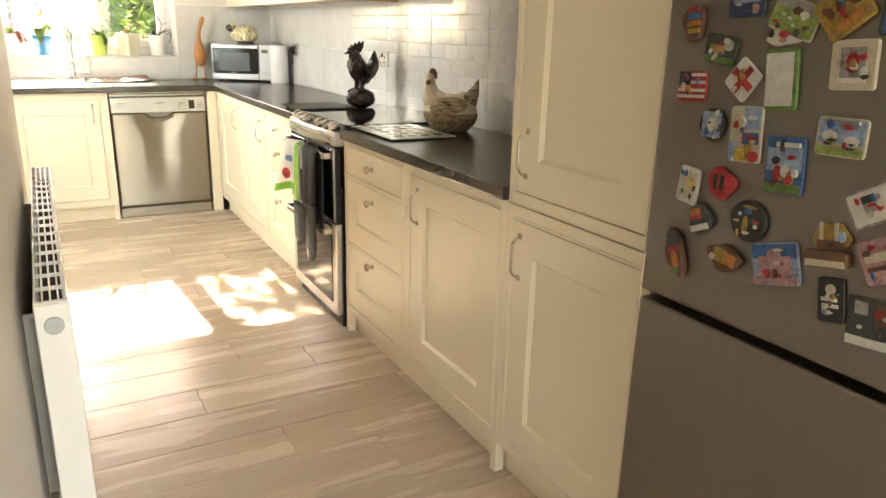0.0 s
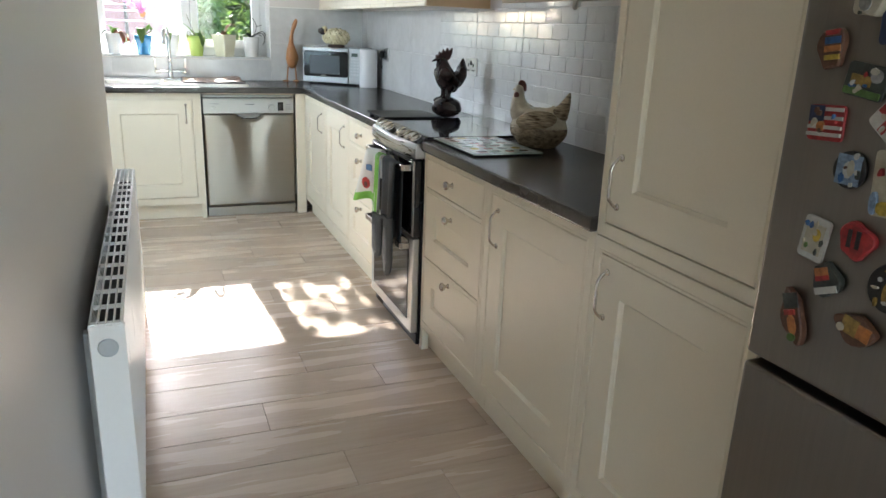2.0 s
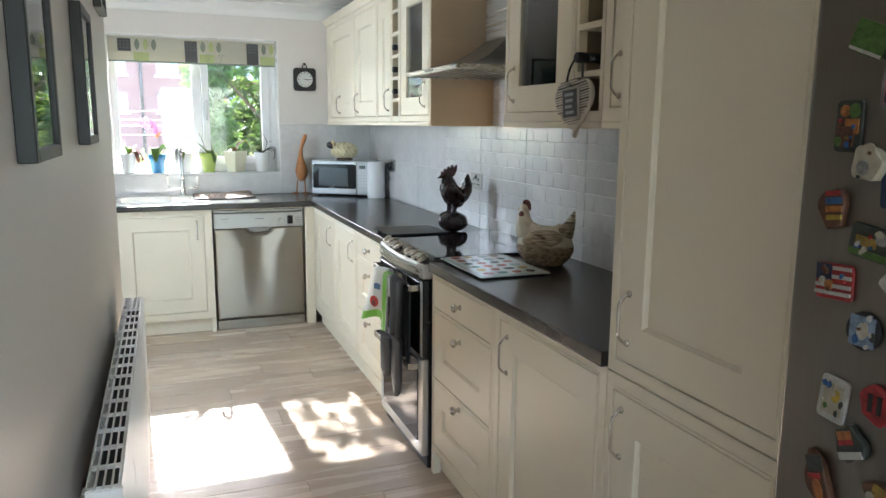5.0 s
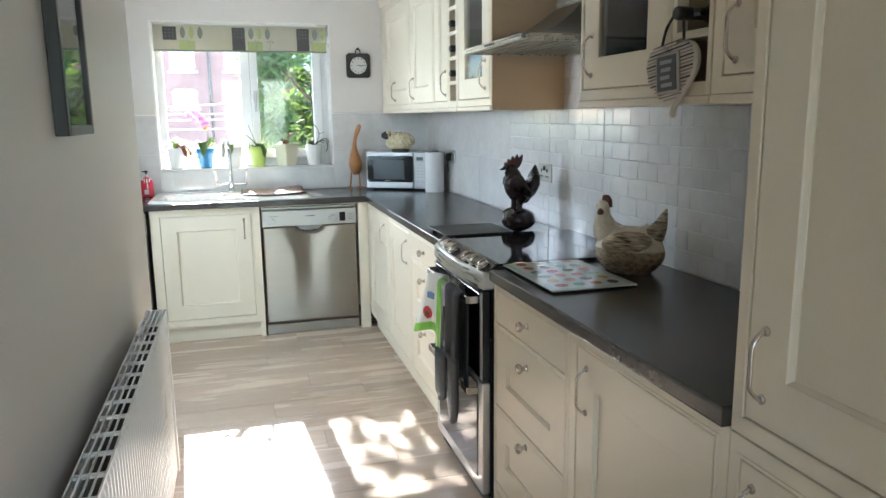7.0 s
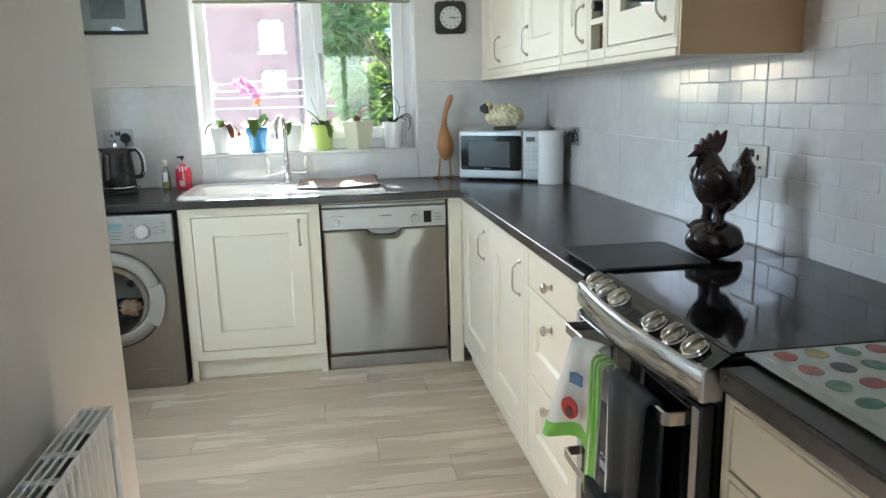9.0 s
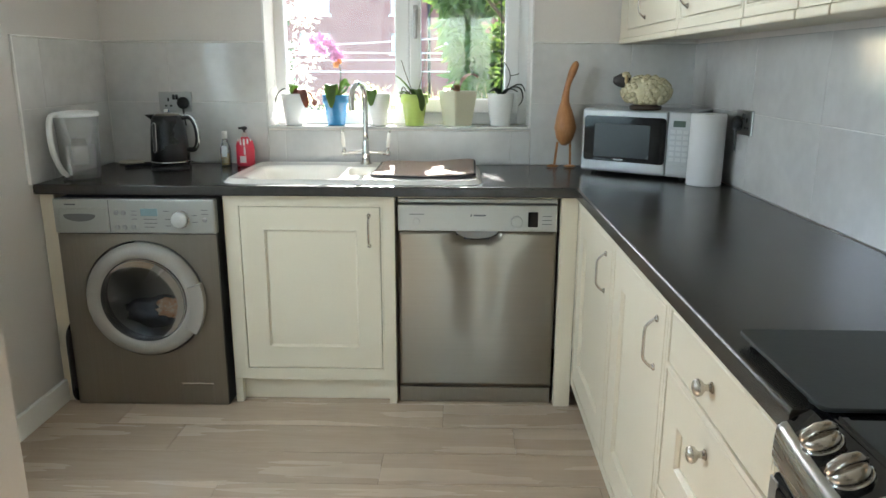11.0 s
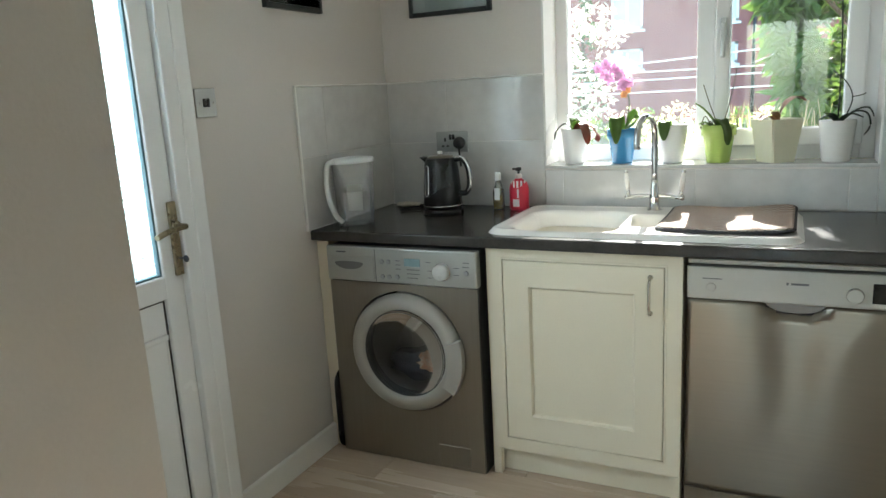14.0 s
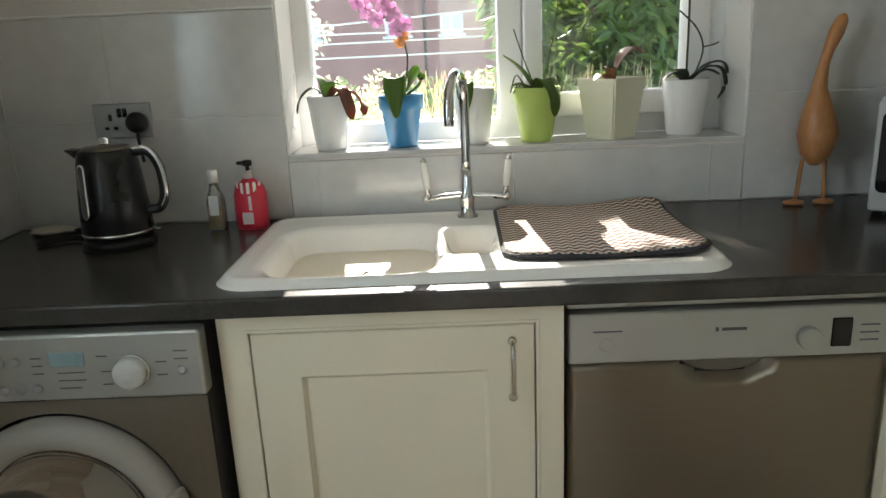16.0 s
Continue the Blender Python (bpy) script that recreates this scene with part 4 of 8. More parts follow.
# ---- window, blind, back door ----
def window():
    w = thing("window_1", pose(0, 0, 0), "white upvc double window with a side-hung sash", "window", kind="structure")
    y0, y1 = 4.355, 4.42
    part("window_frame", join(bm_box(W0, W0 + 0.05, y0, y1, S0, S1, 0.005, 2), bm_box(W1 - 0.05, W1, y0, y1, S0, S1, 0.005, 2), bm_box(W0 + 0.049, W1 - 0.049, y0, y1, S0, S0 + 0.055, 0.005, 2),
         bm_box(W0 + 0.049, W1 - 0.049, y0, y1, S1 - 0.05, S1, 0.005, 2), bm_box(-0.062, 0.002, y0, y1, S0 + 0.05, S1 - 0.045, 0.005, 2)), UPVC, w)
    s = part("opening_sash", join(bm_box(0.004, 0.056, y0 - 0.018, y1 - 0.01, S0 + 0.05, S1 - 0.045, 0.006, 2), bm_box(W1 - 0.108, W1 - 0.045, y0 - 0.018, y1 - 0.01, S0 + 0.05, S1 - 0.045, 0.006, 2),
         bm_box(0.054, W1 - 0.105, y0 - 0.018, y1 - 0.01, S0 + 0.05, S0 + 0.115, 0.006, 2), bm_box(0.054, W1 - 0.105, y0 - 0.018, y1 - 0.01, S1 - 0.105, S1 - 0.045, 0.006, 2)), UPVC, w)
    part("window_handle", join(bm_box(0.022, 0.044, y0 - 0.028, y0 - 0.016, 1.52, 1.60, 0.004, 2), bm_box(0.024, 0.042, y0 - 0.05, y0 - 0.036, 1.455, 1.58, 0.006, 2), bm_box(0.026, 0.040, y0 - 0.045, y0 - 0.02, 1.56, 1.585)), mat("handle_steel", (0.45, 0.45, 0.45), 0.3, 1.0), s, "grey metal latch handle")
    for nm, x0, x1, z0, z1, par in (("pane", W0 + 0.048, -0.058, S0 + 0.052, S1 - 0.048, w), ("pane", 0.05, W1 - 0.1, S0 + 0.11, S1 - 0.1, s)):
        p = part(nm, bm_box(x0, x1, 4.385, 4.391, z0, z1), WINPANE if x0 < -0.1 else FAINTPANE, par)
        p.visible_shadow = False
    part("window_sill", join(bm_box(W0, W1, YW - 0.006, y0 + 0.002, S0 - 0.012, S0, 0.002, 1)), TILE, w, "white tiled sill")
    part("reveal", join(bm_box(W0 - 0.004, W0 + 0.004, YW - 0.004, y0, S0, S1), bm_box(W1 - 0.004, W1 + 0.004, YW - 0.004, y0, S0, S1), bm_box(W0 + 0.004, W1 - 0.004, YW - 0.004, y0, S1 - 0.004, S1 + 0.004)), WHITE, w)


window()


def blind():
    b = thing("window_blind", pose(0, 4.245, 1.858), "cream roman blind with green and charcoal leaf print, pulled up", "blind")
    L = leafy("blind_linen", (0.72, 0.69, 0.58), (0.78, 0.75, 0.65), 0.5, (0.85, 0.83, 0.74))
    x0, x1 = W0 + 0.012, W1 - 0.012
    bms = [bm_box(x0, x1, 0.004 + 0.012 * i, 0.010 + 0.012 * i, 0.006 * i, 0.170, 0.002, 1) for i in range(3)]
    part("fabric", join(*bms), L, b)
    part("headrail", bm_box(x0, x1, 0.0, 0.05, 0.1705, 0.181, 0.003, 1), WHITE, b)
    dark, green, sage = mat("print_charcoal", (0.10, 0.10, 0.10), 0.85), mat("print_green", (0.50, 0.56, 0.26), 0.85), mat("print_sage", (0.27, 0.30, 0.24), 0.85)
    leaf = lambda cx, cz: [(cx + 0.017 * math.sin(math.pi * t) ** 0.7, cz - 0.04 + 0.08 * t) for t in [i / 8 for i in range(9)]] + [(cx - 0.017 * math.sin(math.pi * t) ** 0.7, cz - 0.04 + 0.08 * t) for t in [i / 8 for i in range(7, 0, -1)]]
    for rx in (-0.54, -0.10, 0.33):
        part("print_block", bm_box(rx, rx + 0.085, 0.0025, 0.005, 0.0 if rx > -0.5 else 0.07, 0.155), dark, b)
        part("print_dots", join(*[bm_box(rx + 0.014 + 0.023 * i, rx + 0.022 + 0.023 * i, 0.0018, 0.003, 0.09 + 0.022 * j, 0.096 + 0.022 * j) for i in range(3) for j in range(3)]), sage, b)
        for i, c in enumerate((sage, green, sage)):
            cx = rx + 0.125 + 0.055 * i
            if cx < x1 - 0.02:
                part("print_leaf", bm_prism(leaf(cx, 0.118), 0.0025, 0.005), c, b)
        if rx + 0.20 < x1:
            part("print_band", bm_box(rx + 0.10, rx + 0.20, 0.0025, 0.005, 0.0, 0.065), green, b)
    for rx in (0.05, 0.14):
        part("print_flower", join(bm_tube([(rx, 0.003, 0.01), (rx + 0.01, 0.003, 0.04), (rx + 0.012, 0.003, 0.065)], 0.0015, 6, 3), *[bm_ball((rx + 0.012 + 0.018 * math.cos(a), 0.003, 0.062 + 0.008 * math.sin(a)), 0.005, 0.0015, 0.004, sub=1) for a in (0, 1, 2, 3.1)]), sage, b)
    part("bottom_bar", bm_box(x0, x1, 0.002, 0.03, -0.004, 0.008, 0.003, 1), sage, b)


blind()


def back_door():
    d = thing("door_1", pose(XN, D0, 0), "white upvc back door, closed, with obscured glass above a panel", "door", kind="structure")
    w = D1 - D0
    # local: x out of the room is negative, y along the wall
    part("door_frame", join(bm_box(-0.07, 0.012, 0.0, 0.055, FZ, DT, 0.005, 2), bm_box(-0.07, 0.012, w - 0.055, w, FZ, DT, 0.005, 2), bm_box(-0.07, 0.004, 0.055, w - 0.055, FZ, FZ + 0.012), bm_box(-0.07, 0.012, 0.055, w - 0.055, DT - 0.055, DT, 0.005, 2),
         bm_box(0.0, 0.016, w - 0.004, w + 0.05, FZ, DT + 0.05, 0.005, 2), bm_box(0.0, 0.016, -0.035, 0.004, FZ, DT + 0.05, 0.005, 2), bm_box(0.0, 0.016, 0.0, w, DT - 0.004, DT + 0.05, 0.005, 2)), UPVC, d)
    a, b, zt = 0.058, w - 0.058, DT - 0.058
    st = 0.072
    leaf = part("door_leaf", join(bm_box(-0.065, -0.008, a, a + st, 0.052, zt, 0.006, 2), bm_box(-0.065, -0.008, b - st, b, 0.052, zt, 0.006, 2), bm_box(-0.0645, -0.0085, a + st - 0.006, b - st + 0.006, 0.845, 0.915, 0.006, 2),
         bm_box(-0.0645, -0.0085, a + st - 0.006, b - st + 0.006, zt - 0.10, zt, 0.006, 2), bm_box(-0.0645, -0.0085, a + st - 0.006, b - st + 0.006, 0.052, 0.15, 0.006, 2), bm_box(-0.05, -0.022, a + st - 0.004, b - st + 0.004, 0.12, 0.85),
         *[q for y0, y1 in ((0.145, 0.362), (0.470, 0.690)) for q in (bm_box(-0.024, -0.016, y0, y1, 0.225, 0.735, 0.006, 2), bm_box(-0.024, -0.009, y0 - 0.006, y1 + 0.006, 0.726, 0.745, 0.006, 2))]), UPVC, d)
    part("panel_gasket", join(*[bm_box(-0.03, -0.0205, u0, u1, v0, v1) for u0, u1, v0, v1 in ((a + st, a + st + 0.006, 0.13, 0.845), (b - st - 0.006, b - st, 0.13, 0.845), (a + st, b - st, 0.839, 0.845))]), RUBBER, leaf)
    p = part("door_glass", bm_box(-0.04, -0.034, a + st - 0.004, b - st + 0.004, 0.91, zt - 0.095), obscured("obscured_glass"), leaf, "patterned obscured glass")
    p.visible_shadow = False
    part("glass_gasket", join(*[bm_box(-0.03, -0.016, u0, u1, v0, v1) for u0, u1, v0, v1 in ((a + st - 0.001, a + st + 0.007, 0.915, zt - 0.10), (b - st - 0.007, b - st + 0.001, 0.915, zt - 0.10), (a + st, b - st, 0.913, 0.921))]), mat("teal_gasket", (0.10, 0.17, 0.19), 0.4), leaf)
    hy = b - 0.017
    h = part("door_handle", join(bm_box(-0.008, 0.003, hy - 0.015, hy + 0.015, 0.906, 1.124, 0.004, 2), bm_tube([(0.0, hy, 1.053), (0.045, hy, 1.053), (0.05, hy - 0.03, 1.054), (0.045, hy - 0.07, 1.048), (0.048, hy - 0.112, 1.040)], 0.0085, 10, 5), bm_ball((0.01, hy, 1.053), 0.01, 0.016, 0.016, sub=2)), BRASS, leaf, "aged brass lever handle")
    part("key", join(bm_box(0.003, 0.022, hy - 0.002, hy + 0.002, 0.955, 0.961), bm_ball((0.03, hy, 0.957), 0.012, 0.002, 0.011, sub=2)), mat("key_dark", (0.05, 0.05, 0.055), 0.4, 0.8), h)


back_door()
# made-up doors that close the fill lamp's opening, out of view
gd = thing("door_2", pose(0, 0, 0), "unseen glazed doors added round the fill lamp", "door", kind="structure")
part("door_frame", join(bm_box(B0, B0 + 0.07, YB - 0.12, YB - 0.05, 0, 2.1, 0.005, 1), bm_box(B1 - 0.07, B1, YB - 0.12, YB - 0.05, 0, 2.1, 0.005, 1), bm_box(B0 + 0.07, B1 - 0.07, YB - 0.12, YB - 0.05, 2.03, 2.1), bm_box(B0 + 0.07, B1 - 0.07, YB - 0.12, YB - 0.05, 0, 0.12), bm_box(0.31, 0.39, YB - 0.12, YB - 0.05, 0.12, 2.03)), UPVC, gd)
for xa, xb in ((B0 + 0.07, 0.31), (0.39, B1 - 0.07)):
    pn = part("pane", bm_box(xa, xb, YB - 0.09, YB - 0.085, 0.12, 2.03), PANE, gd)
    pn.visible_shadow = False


# ---- things on the window run ----
def figure(name, pieces, label, category, m, group=""):
    """One plain mesh in several colours."""
    out = bmesh.new()
    mats = []
    for bm, mt in pieces:
        if mt not in mats:
            mats.append(mt)
        for f in bm.faces:
            f.material_index = mats.index(mt)
        me = bpy.data.meshes.new("tmp")
        bm.to_mesh(me)
        bm.free()
        out.from_mesh(me)
        bpy.data.meshes.remove(me)
    me = bpy.data.meshes.new(name)
    out.to_mesh(me)
    out.free()
    for mt in mats:
        me.materials.append(mt)
    ob = new(name, me)
    ob.matrix_basis = m
    return tagged(ob, label, category, group)


def rr(x, y, cx, cy, hx, hy, r):
    """Signed distance to a rounded rectangle."""
    dx, dy = abs(x - cx) - hx + r, abs(y - cy) - hy + r
    return math.hypot(max(dx, 0), max(dy, 0)) + min(max(dx, dy), 0) - r


def sstep(a, b, v):
    t = min(1, max(0, (v - a) / (b - a)))
    return t * t * (3 - 2 * t)


def sink():
    s = thing("sink", pose(-0.168, 3.858, 0.912), "white ceramic one and a half bowl sink with drainer", "sink")
    hx, hy = 0.488, 0.272
    nx, ny = 120, 64
    bm = bmesh.new()
    vs = {}
    for j in range(ny + 1):
        for i in range(nx + 1):
            x, y = -hx + 2 * hx * i / nx, -hy + 2 * hy * j / ny
            u, v = (abs(x) - hx + 0.075) / 0.075, (abs(y) - hy + 0.075) / 0.075
            if u > 0 and v > 0:
                x = math.copysign(hx - 0.075 + 0.075 * u * math.sqrt(1 - v * v / 2), x)
                y = math.copysign(hy - 0.075 + 0.075 * v * math.sqrt(1 - u * u / 2), y)
            d = rr(x, y, 0, 0, hx, hy, 0.075)
            z = 0.017 * sstep(0.001, -0.020, d) - 0.002 * sstep(-0.02, -0.05, d)
            big = rr(x, y, -0.234, -0.055, 0.160, 0.170, 0.065)
            z -= 0.006 * sstep(0.032, 0.012, big) + 0.150 * sstep(0.012, -0.026, big)
            half = rr(x, y, 0.004, -0.02, 0.056, 0.105, 0.03)
            z -= 0.080 * sstep(0.008, -0.022, half)
            dr = rr(x, y, 0.268, 0.0, 0.170, 0.21, 0.04)
            z -= 0.008 * sstep(0.01, -0.02, dr) - 0.003 * sstep(0.0, -0.02, dr) * max(0, math.sin(x * 210))
            vs[i, j] = bm.verts.new((x, y, z))
    for j in range(ny):
        for i in range(nx):
            q = [(i, j), (i + 1, j), (i + 1, j + 1), (i, j + 1)]
            if all(k in vs for k in q):
                f = bm.faces.new([vs[k] for k in q])
                f.smooth = True
    part("basin", bm, CERAMIC, s, "glazed white ceramic")
    for x, y, z in ((-0.234, -0.05, -0.1415), (0.004, -0.02, -0.0705)):
        part("waste", moved(bm_lathe([(0.036, 0), (0.034, 0.004), (0.02, 0.002), (0.004, 0.003)], 20), pose(x, y, z)), CHROME, s, "chrome plughole")


sink()


def tap():
    t = thing("tap", pose(-0.165, 4.045, 0.925), "chrome bridge mixer tap with white lever handles", "tap")
    part("base", bm_lathe([(0.026, 0), (0.026, 0.006), (0.020, 0.012), (0.017, 0.04), (0.020, 0.05), (0.016, 0.06), (0.014, 0.10), (0.012, 0.115)], 20), CHROME, t)
    part("spout", bm_tube([(0, 0, 0.11), (0, 0, 0.27), (-0.004, -0.025, 0.322), (-0.018, -0.075, 0.342), (-0.032, -0.125, 0.315), (-0.036, -0.14, 0.26), (-0.036, -0.14, 0.235)], 0.0115, 14, 6), CHROME, t)
    part("bridge", join(bm_tube([(-0.095, 0, 0.048), (-0.05, 0, 0.054), (0, 0, 0.056), (0.05, 0, 0.054), (0.095, 0, 0.048)], 0.008, 12, 4), bm_ball((-0.095, 0, 0.05), 0.012, 0.012, 0.012, sub=2), bm_ball((0.095, 0, 0.05), 0.012, 0.012, 0.012, sub=2)), CHROME, t)
    for sx in (-1, 1):
        lv = part("lever", moved(bm_lathe([(0.009, 0), (0.006, 0.012), (0.0065, 0.02), (0.0055, 0.082), (0.008, 0.086), (0.004, 0.095)], 12), pose(0.092 * sx, 0, 0.055, 0, 6 * sx)), CHROME, t)
        part("lever_grip", moved(bm_lathe([(0.0075, 0.02), (0.0095, 0.05), (0.007, 0.083)], 14), pose(0.092 * sx, 0, 0.055, 0, 6 * sx)), CERAMIC, lv, "white ceramic grip")


tap()


def draining_mat():
    d = thing("draining_mat", pose(0.098, 3.880, 0.934, 0, 0, -1.0), "zigzag-woven drying mat with dark edging on the sink drainer", "drying mat")
    hx, hy = 0.203, 0.222
    n = 30

    def sheet(inset, lift, thick):
        bm = bmesh.new()
        layers = []
        for dz in (lift, lift - thick):
            rows = []
            for j in range(n + 1):
                row = []
                for i in range(n + 1):
                    u, v = 2 * i / n - 1, 2 * j / n - 1
                    x, y = u * (hx - inset), v * (hy - inset)
                    c = max(0, abs(u) + abs(v) - 1.84)
                    x, y = x - math.copysign(c * 0.09, u), y - math.copysign(c * 0.09, v)
                    z = 0.004 * math.sin(3 * u + 1) * math.cos(2.2 * v) + 0.007 * max(0, -v) * max(0, u) + 0.012 * sstep(0.55, 1.0, v) * sstep(-0.2, 0.9, u)
                    row.append(bm.verts.new((x, y, z + dz)))
                rows.append(row)
            layers.append(rows)
        for k, rows in enumerate(layers):
            for j in range(n):
                for i in range(n):
                    f = bm.faces.new((rows[j][i], rows[j][i + 1], rows[j + 1][i + 1], rows[j + 1][i]))
                    f.smooth = True
                    if k:
                        f.normal_flip()
        a, b = layers
        edge = [(i, 0) for i in range(n)] + [(n, j) for j in range(n)] + [(n - i, n) for i in range(n)] + [(0, n - j) for j in range(n)]
        for p, q in zip(edge, edge[1:] + edge[:1]):
            bm.faces.new((a[p[1]][p[0]], b[p[1]][p[0]], b[q[1]][q[0]], a[q[1]][q[0]]))
        return bm
    part("edging", sheet(0.0, 0.0, 0.006), mat("mat_edge", (0.05, 0.048, 0.05), 0.9, fine=400, bump=0.2), d, "dark grey edging")
    part("weave", sheet(0.008, 0.0022, 0.004), zigzag("herringbone"), d, "rust, cream and grey zigzag weave")


draining_mat()
PLANTER = lambda nm, col: mat(nm, col, 0.25, var=0.03, scale=4, bump=0.0)
SOIL = mat("bark_compost", (0.10, 0.06, 0.035), 0.95, var=0.4, scale=60, fine=200, bump=0.5)
LEAF = leafy("orchid_leaf", (0.06, 0.13, 0.03), (0.14, 0.22, 0.05))
LEAFD = leafy("dark_orchid_leaf", (0.012, 0.022, 0.014), (0.03, 0.045, 0.028), 0.1)
LEAFR = leafy("reddish_leaf", (0.10, 0.055, 0.02), (0.24, 0.07, 0.05))
DRY = leafy("dry_leaf", (0.16, 0.07, 0.03), (0.32, 0.16, 0.09), 0.2)
STEM = mat("flower_stem", (0.10, 0.09, 0.04), 0.6)
STEMD = mat("dark_stem", (0.03, 0.035, 0.025), 0.6)
PETAL = leafy("orchid_petal", (0.78, 0.46, 0.70), (0.90, 0.72, 0.86), 0.35, (0.85, 0.55, 0.78))
PETALY = leafy("pale_petal", (0.75, 0.42, 0.15), (0.85, 0.62, 0.35), 0.4, (0.8, 0.5, 0.3))


def bm_blade(pts, width, fold=0.25, n=5):
    """A strap leaf along pts, creased down the middle, with some thickness."""
    line = smooth_line(pts, n)
    bm = bmesh.new()
    rows = []
    for i, p in enumerate(line):
        t = i / (len(line) - 1)
        d = (line[min(i + 1, len(line) - 1)] - line[max(i - 1, 0)]).normalized()
        s = d.cross(Vector((0, 0, 1)))
        s = s.normalized() if s.length > 0.05 else Vector((1, 0, 0))
        up = s.cross(d)
        w = width * (math.sin(math.pi * min(1, 0.12 + 0.86 * t)) ** 0.6) * 0.5
        rows.append([bm.verts.new(p + s * w * u + up * (abs(u) * w * fold + h)) for h in (0, -0.0016) for u in (-1, -0.5, 0, 0.5, 1)])
    for a, b in zip(rows, rows[1:]):
        for k in (0, 1, 2, 3, 5, 6, 7, 8):
            f = bm.faces.new((a[k], a[k + 1], b[k + 1], b[k]))
            f.smooth = True
        bm.faces.new((a[0], a[5], b[5], b[0])), bm.faces.new((a[4], a[9], b[9], b[4]))
    bmesh.ops.recalc_face_normals(bm, faces=bm.faces)
    return bm


def round_pot(r0, r1, h, band=False):
    prof = [(r0 * 0.96, 0), (r0, 0.004)]
    if band:
        prof += [(r0 + (r1 - r0) * 0.72, h * 0.70), (r1 + 0.002, h * 0.72), (r1 + 0.003, h - 0.002), (r1 + 0.001, h)]
    else:
        prof += [(r1, h - 0.002), (r1 - 0.001, h)]
    return bm_lathe(prof + [(r1 - 0.005, h - 0.001), (r1 - 0.008, h - 0.02), (0.006, h - 0.022)], 36)


def square_pot(a, b, h):
    bm = bmesh.new()
    rings = []
    for s, z in ((a * 0.97, 0), (a, 0.003), (b, h - 0.002), (b - 0.001, h), (b - 0.006, h), (b - 0.009, h - 0.02)):
        rings.append([bm.verts.new((s * 0.5 * x, s * 0.5 * y, z)) for x, y in ((1, 1), (-1, 1), (-1, -1), (1, -1))])
    for p, q in zip(rings, rings[1:]):
        for k in range(4):
            bm.faces.new((p[k], p[(k + 1) % 4], q[(k + 1) % 4], q[k]))
    bm.faces.new(rings[0][::-1]), bm.faces.new(rings[-1])
    bmesh.ops.recalc_face_normals(bm, faces=bm.faces)
    bmesh.ops.bevel(bm, geom=[e for e in bm.edges if abs((e.verts[0].co - e.verts[1].co).z) > 0.05], offset=0.004, segments=2, affect="EDGES")
    return bm


def plant(x, pot, pot_mat, h, leaves, stems, label, pot_label, turn=0, r=0.035):
    p = thing("potted_orchid", pose(x, 4.268, S0, 0, 0, turn) @ Matrix.Scale(1.14, 4), label, "potted plant", "plants on the window sill")
    part("pot", pot, pot_mat, p, pot_label)
    rng = random.Random(int(x * 1000))
    part("compost", join(*[bm_ball((rng.uniform(-r, r) * 0.8, rng.uniform(-r, r) * 0.8, h - 0.014), 0.012, 0.01, 0.008, 0.4, sub=1) for _ in range(14)]), SOIL, p)
    for mt, w, pts in leaves:
        part("leaf", bm_blade([(u, v, z + h - 0.012) for u, v, z in pts], w), mt, p)
    for mt, rad, pts in stems:
        part("stem", bm_tube([(u, v, z + h - 0.012) for u, v, z in pts], rad, 6, 4), mt, p)
    return p


plant(-0.515, round_pot(0.035, 0.048, 0.122), PLANTER("white_glaze", (0.80, 0.80, 0.78)), 0.122,
      [(LEAFR, 0.038, [(0, 0, 0), (0.03, -0.02, 0.03), (0.05, -0.035, -0.01), (0.058, -0.045, -0.04)]), (LEAFR, 0.035, [(0, 0, 0), (0.05, 0, 0.02), (0.075, 0.005, -0.01), (0.082, 0, -0.035)]),
       (LEAFD, 0.024, [(0, 0, 0), (-0.03, 0, 0.03), (-0.06, -0.01, 0.01), (-0.072, -0.01, -0.025)]), (LEAF, 0.03, [(0, 0, 0), (-0.01, 0.01, 0.04), (-0.03, 0.02, 0.06)]), (LEAF, 0.03, [(0, 0, 0), (0.015, -0.03, 0.04), (0.04, -0.03, 0.035)])],
      [], "orchid with reddish drooping leaves in a white pot", "white glazed pot")
blue = plant(-0.325, round_pot(0.034, 0.050, 0.118, True), PLANTER("blue_glaze", (0.05, 0.22, 0.42)), 0.118,
      [(LEAF, 0.048, [(0, -0.02, 0), (-0.008, -0.04, 0.05), (-0.01, -0.058, 0.02), (-0.008, -0.064, -0.035)]), (LEAF, 0.045, [(0, 0.01, 0), (0.03, 0.01, 0.04), (0.04, 0.0, 0.075)]), (LEAF, 0.03, [(0, 0, 0), (0.045, -0.01, 0.03), (0.05, -0.01, 0.06)])],
      [(STEM, 0.0022, [(0.005, 0.01, 0), (0.02, 0.02, 0.10), (-0.01, 0.02, 0.17), (-0.09, 0.02, 0.215)])], "orchid with pink flowers in a blue pot", "blue glazed pot")


def flower(parent, x, y, z, s, petal):
    bms = []
    for k in range(5):
        a = k * math.tau / 5 + x * 40
        bms.append(moved(bm_ball((0, 0, 0), s * 0.52, s * 0.10, s * 0.38, 0.3, 20, 2), pose(x + s * 0.5 * math.cos(a), y + 0.004 * math.sin(3 * a), z + s * 0.5 * math.sin(a), 12 * math.sin(a), -math.degrees(a), 12 * math.cos(a))))
    part("flower", join(*bms, bm_ball((x, y - 0.006, z), s * 0.18, s * 0.22, s * 0.18, sub=1)), petal, parent)


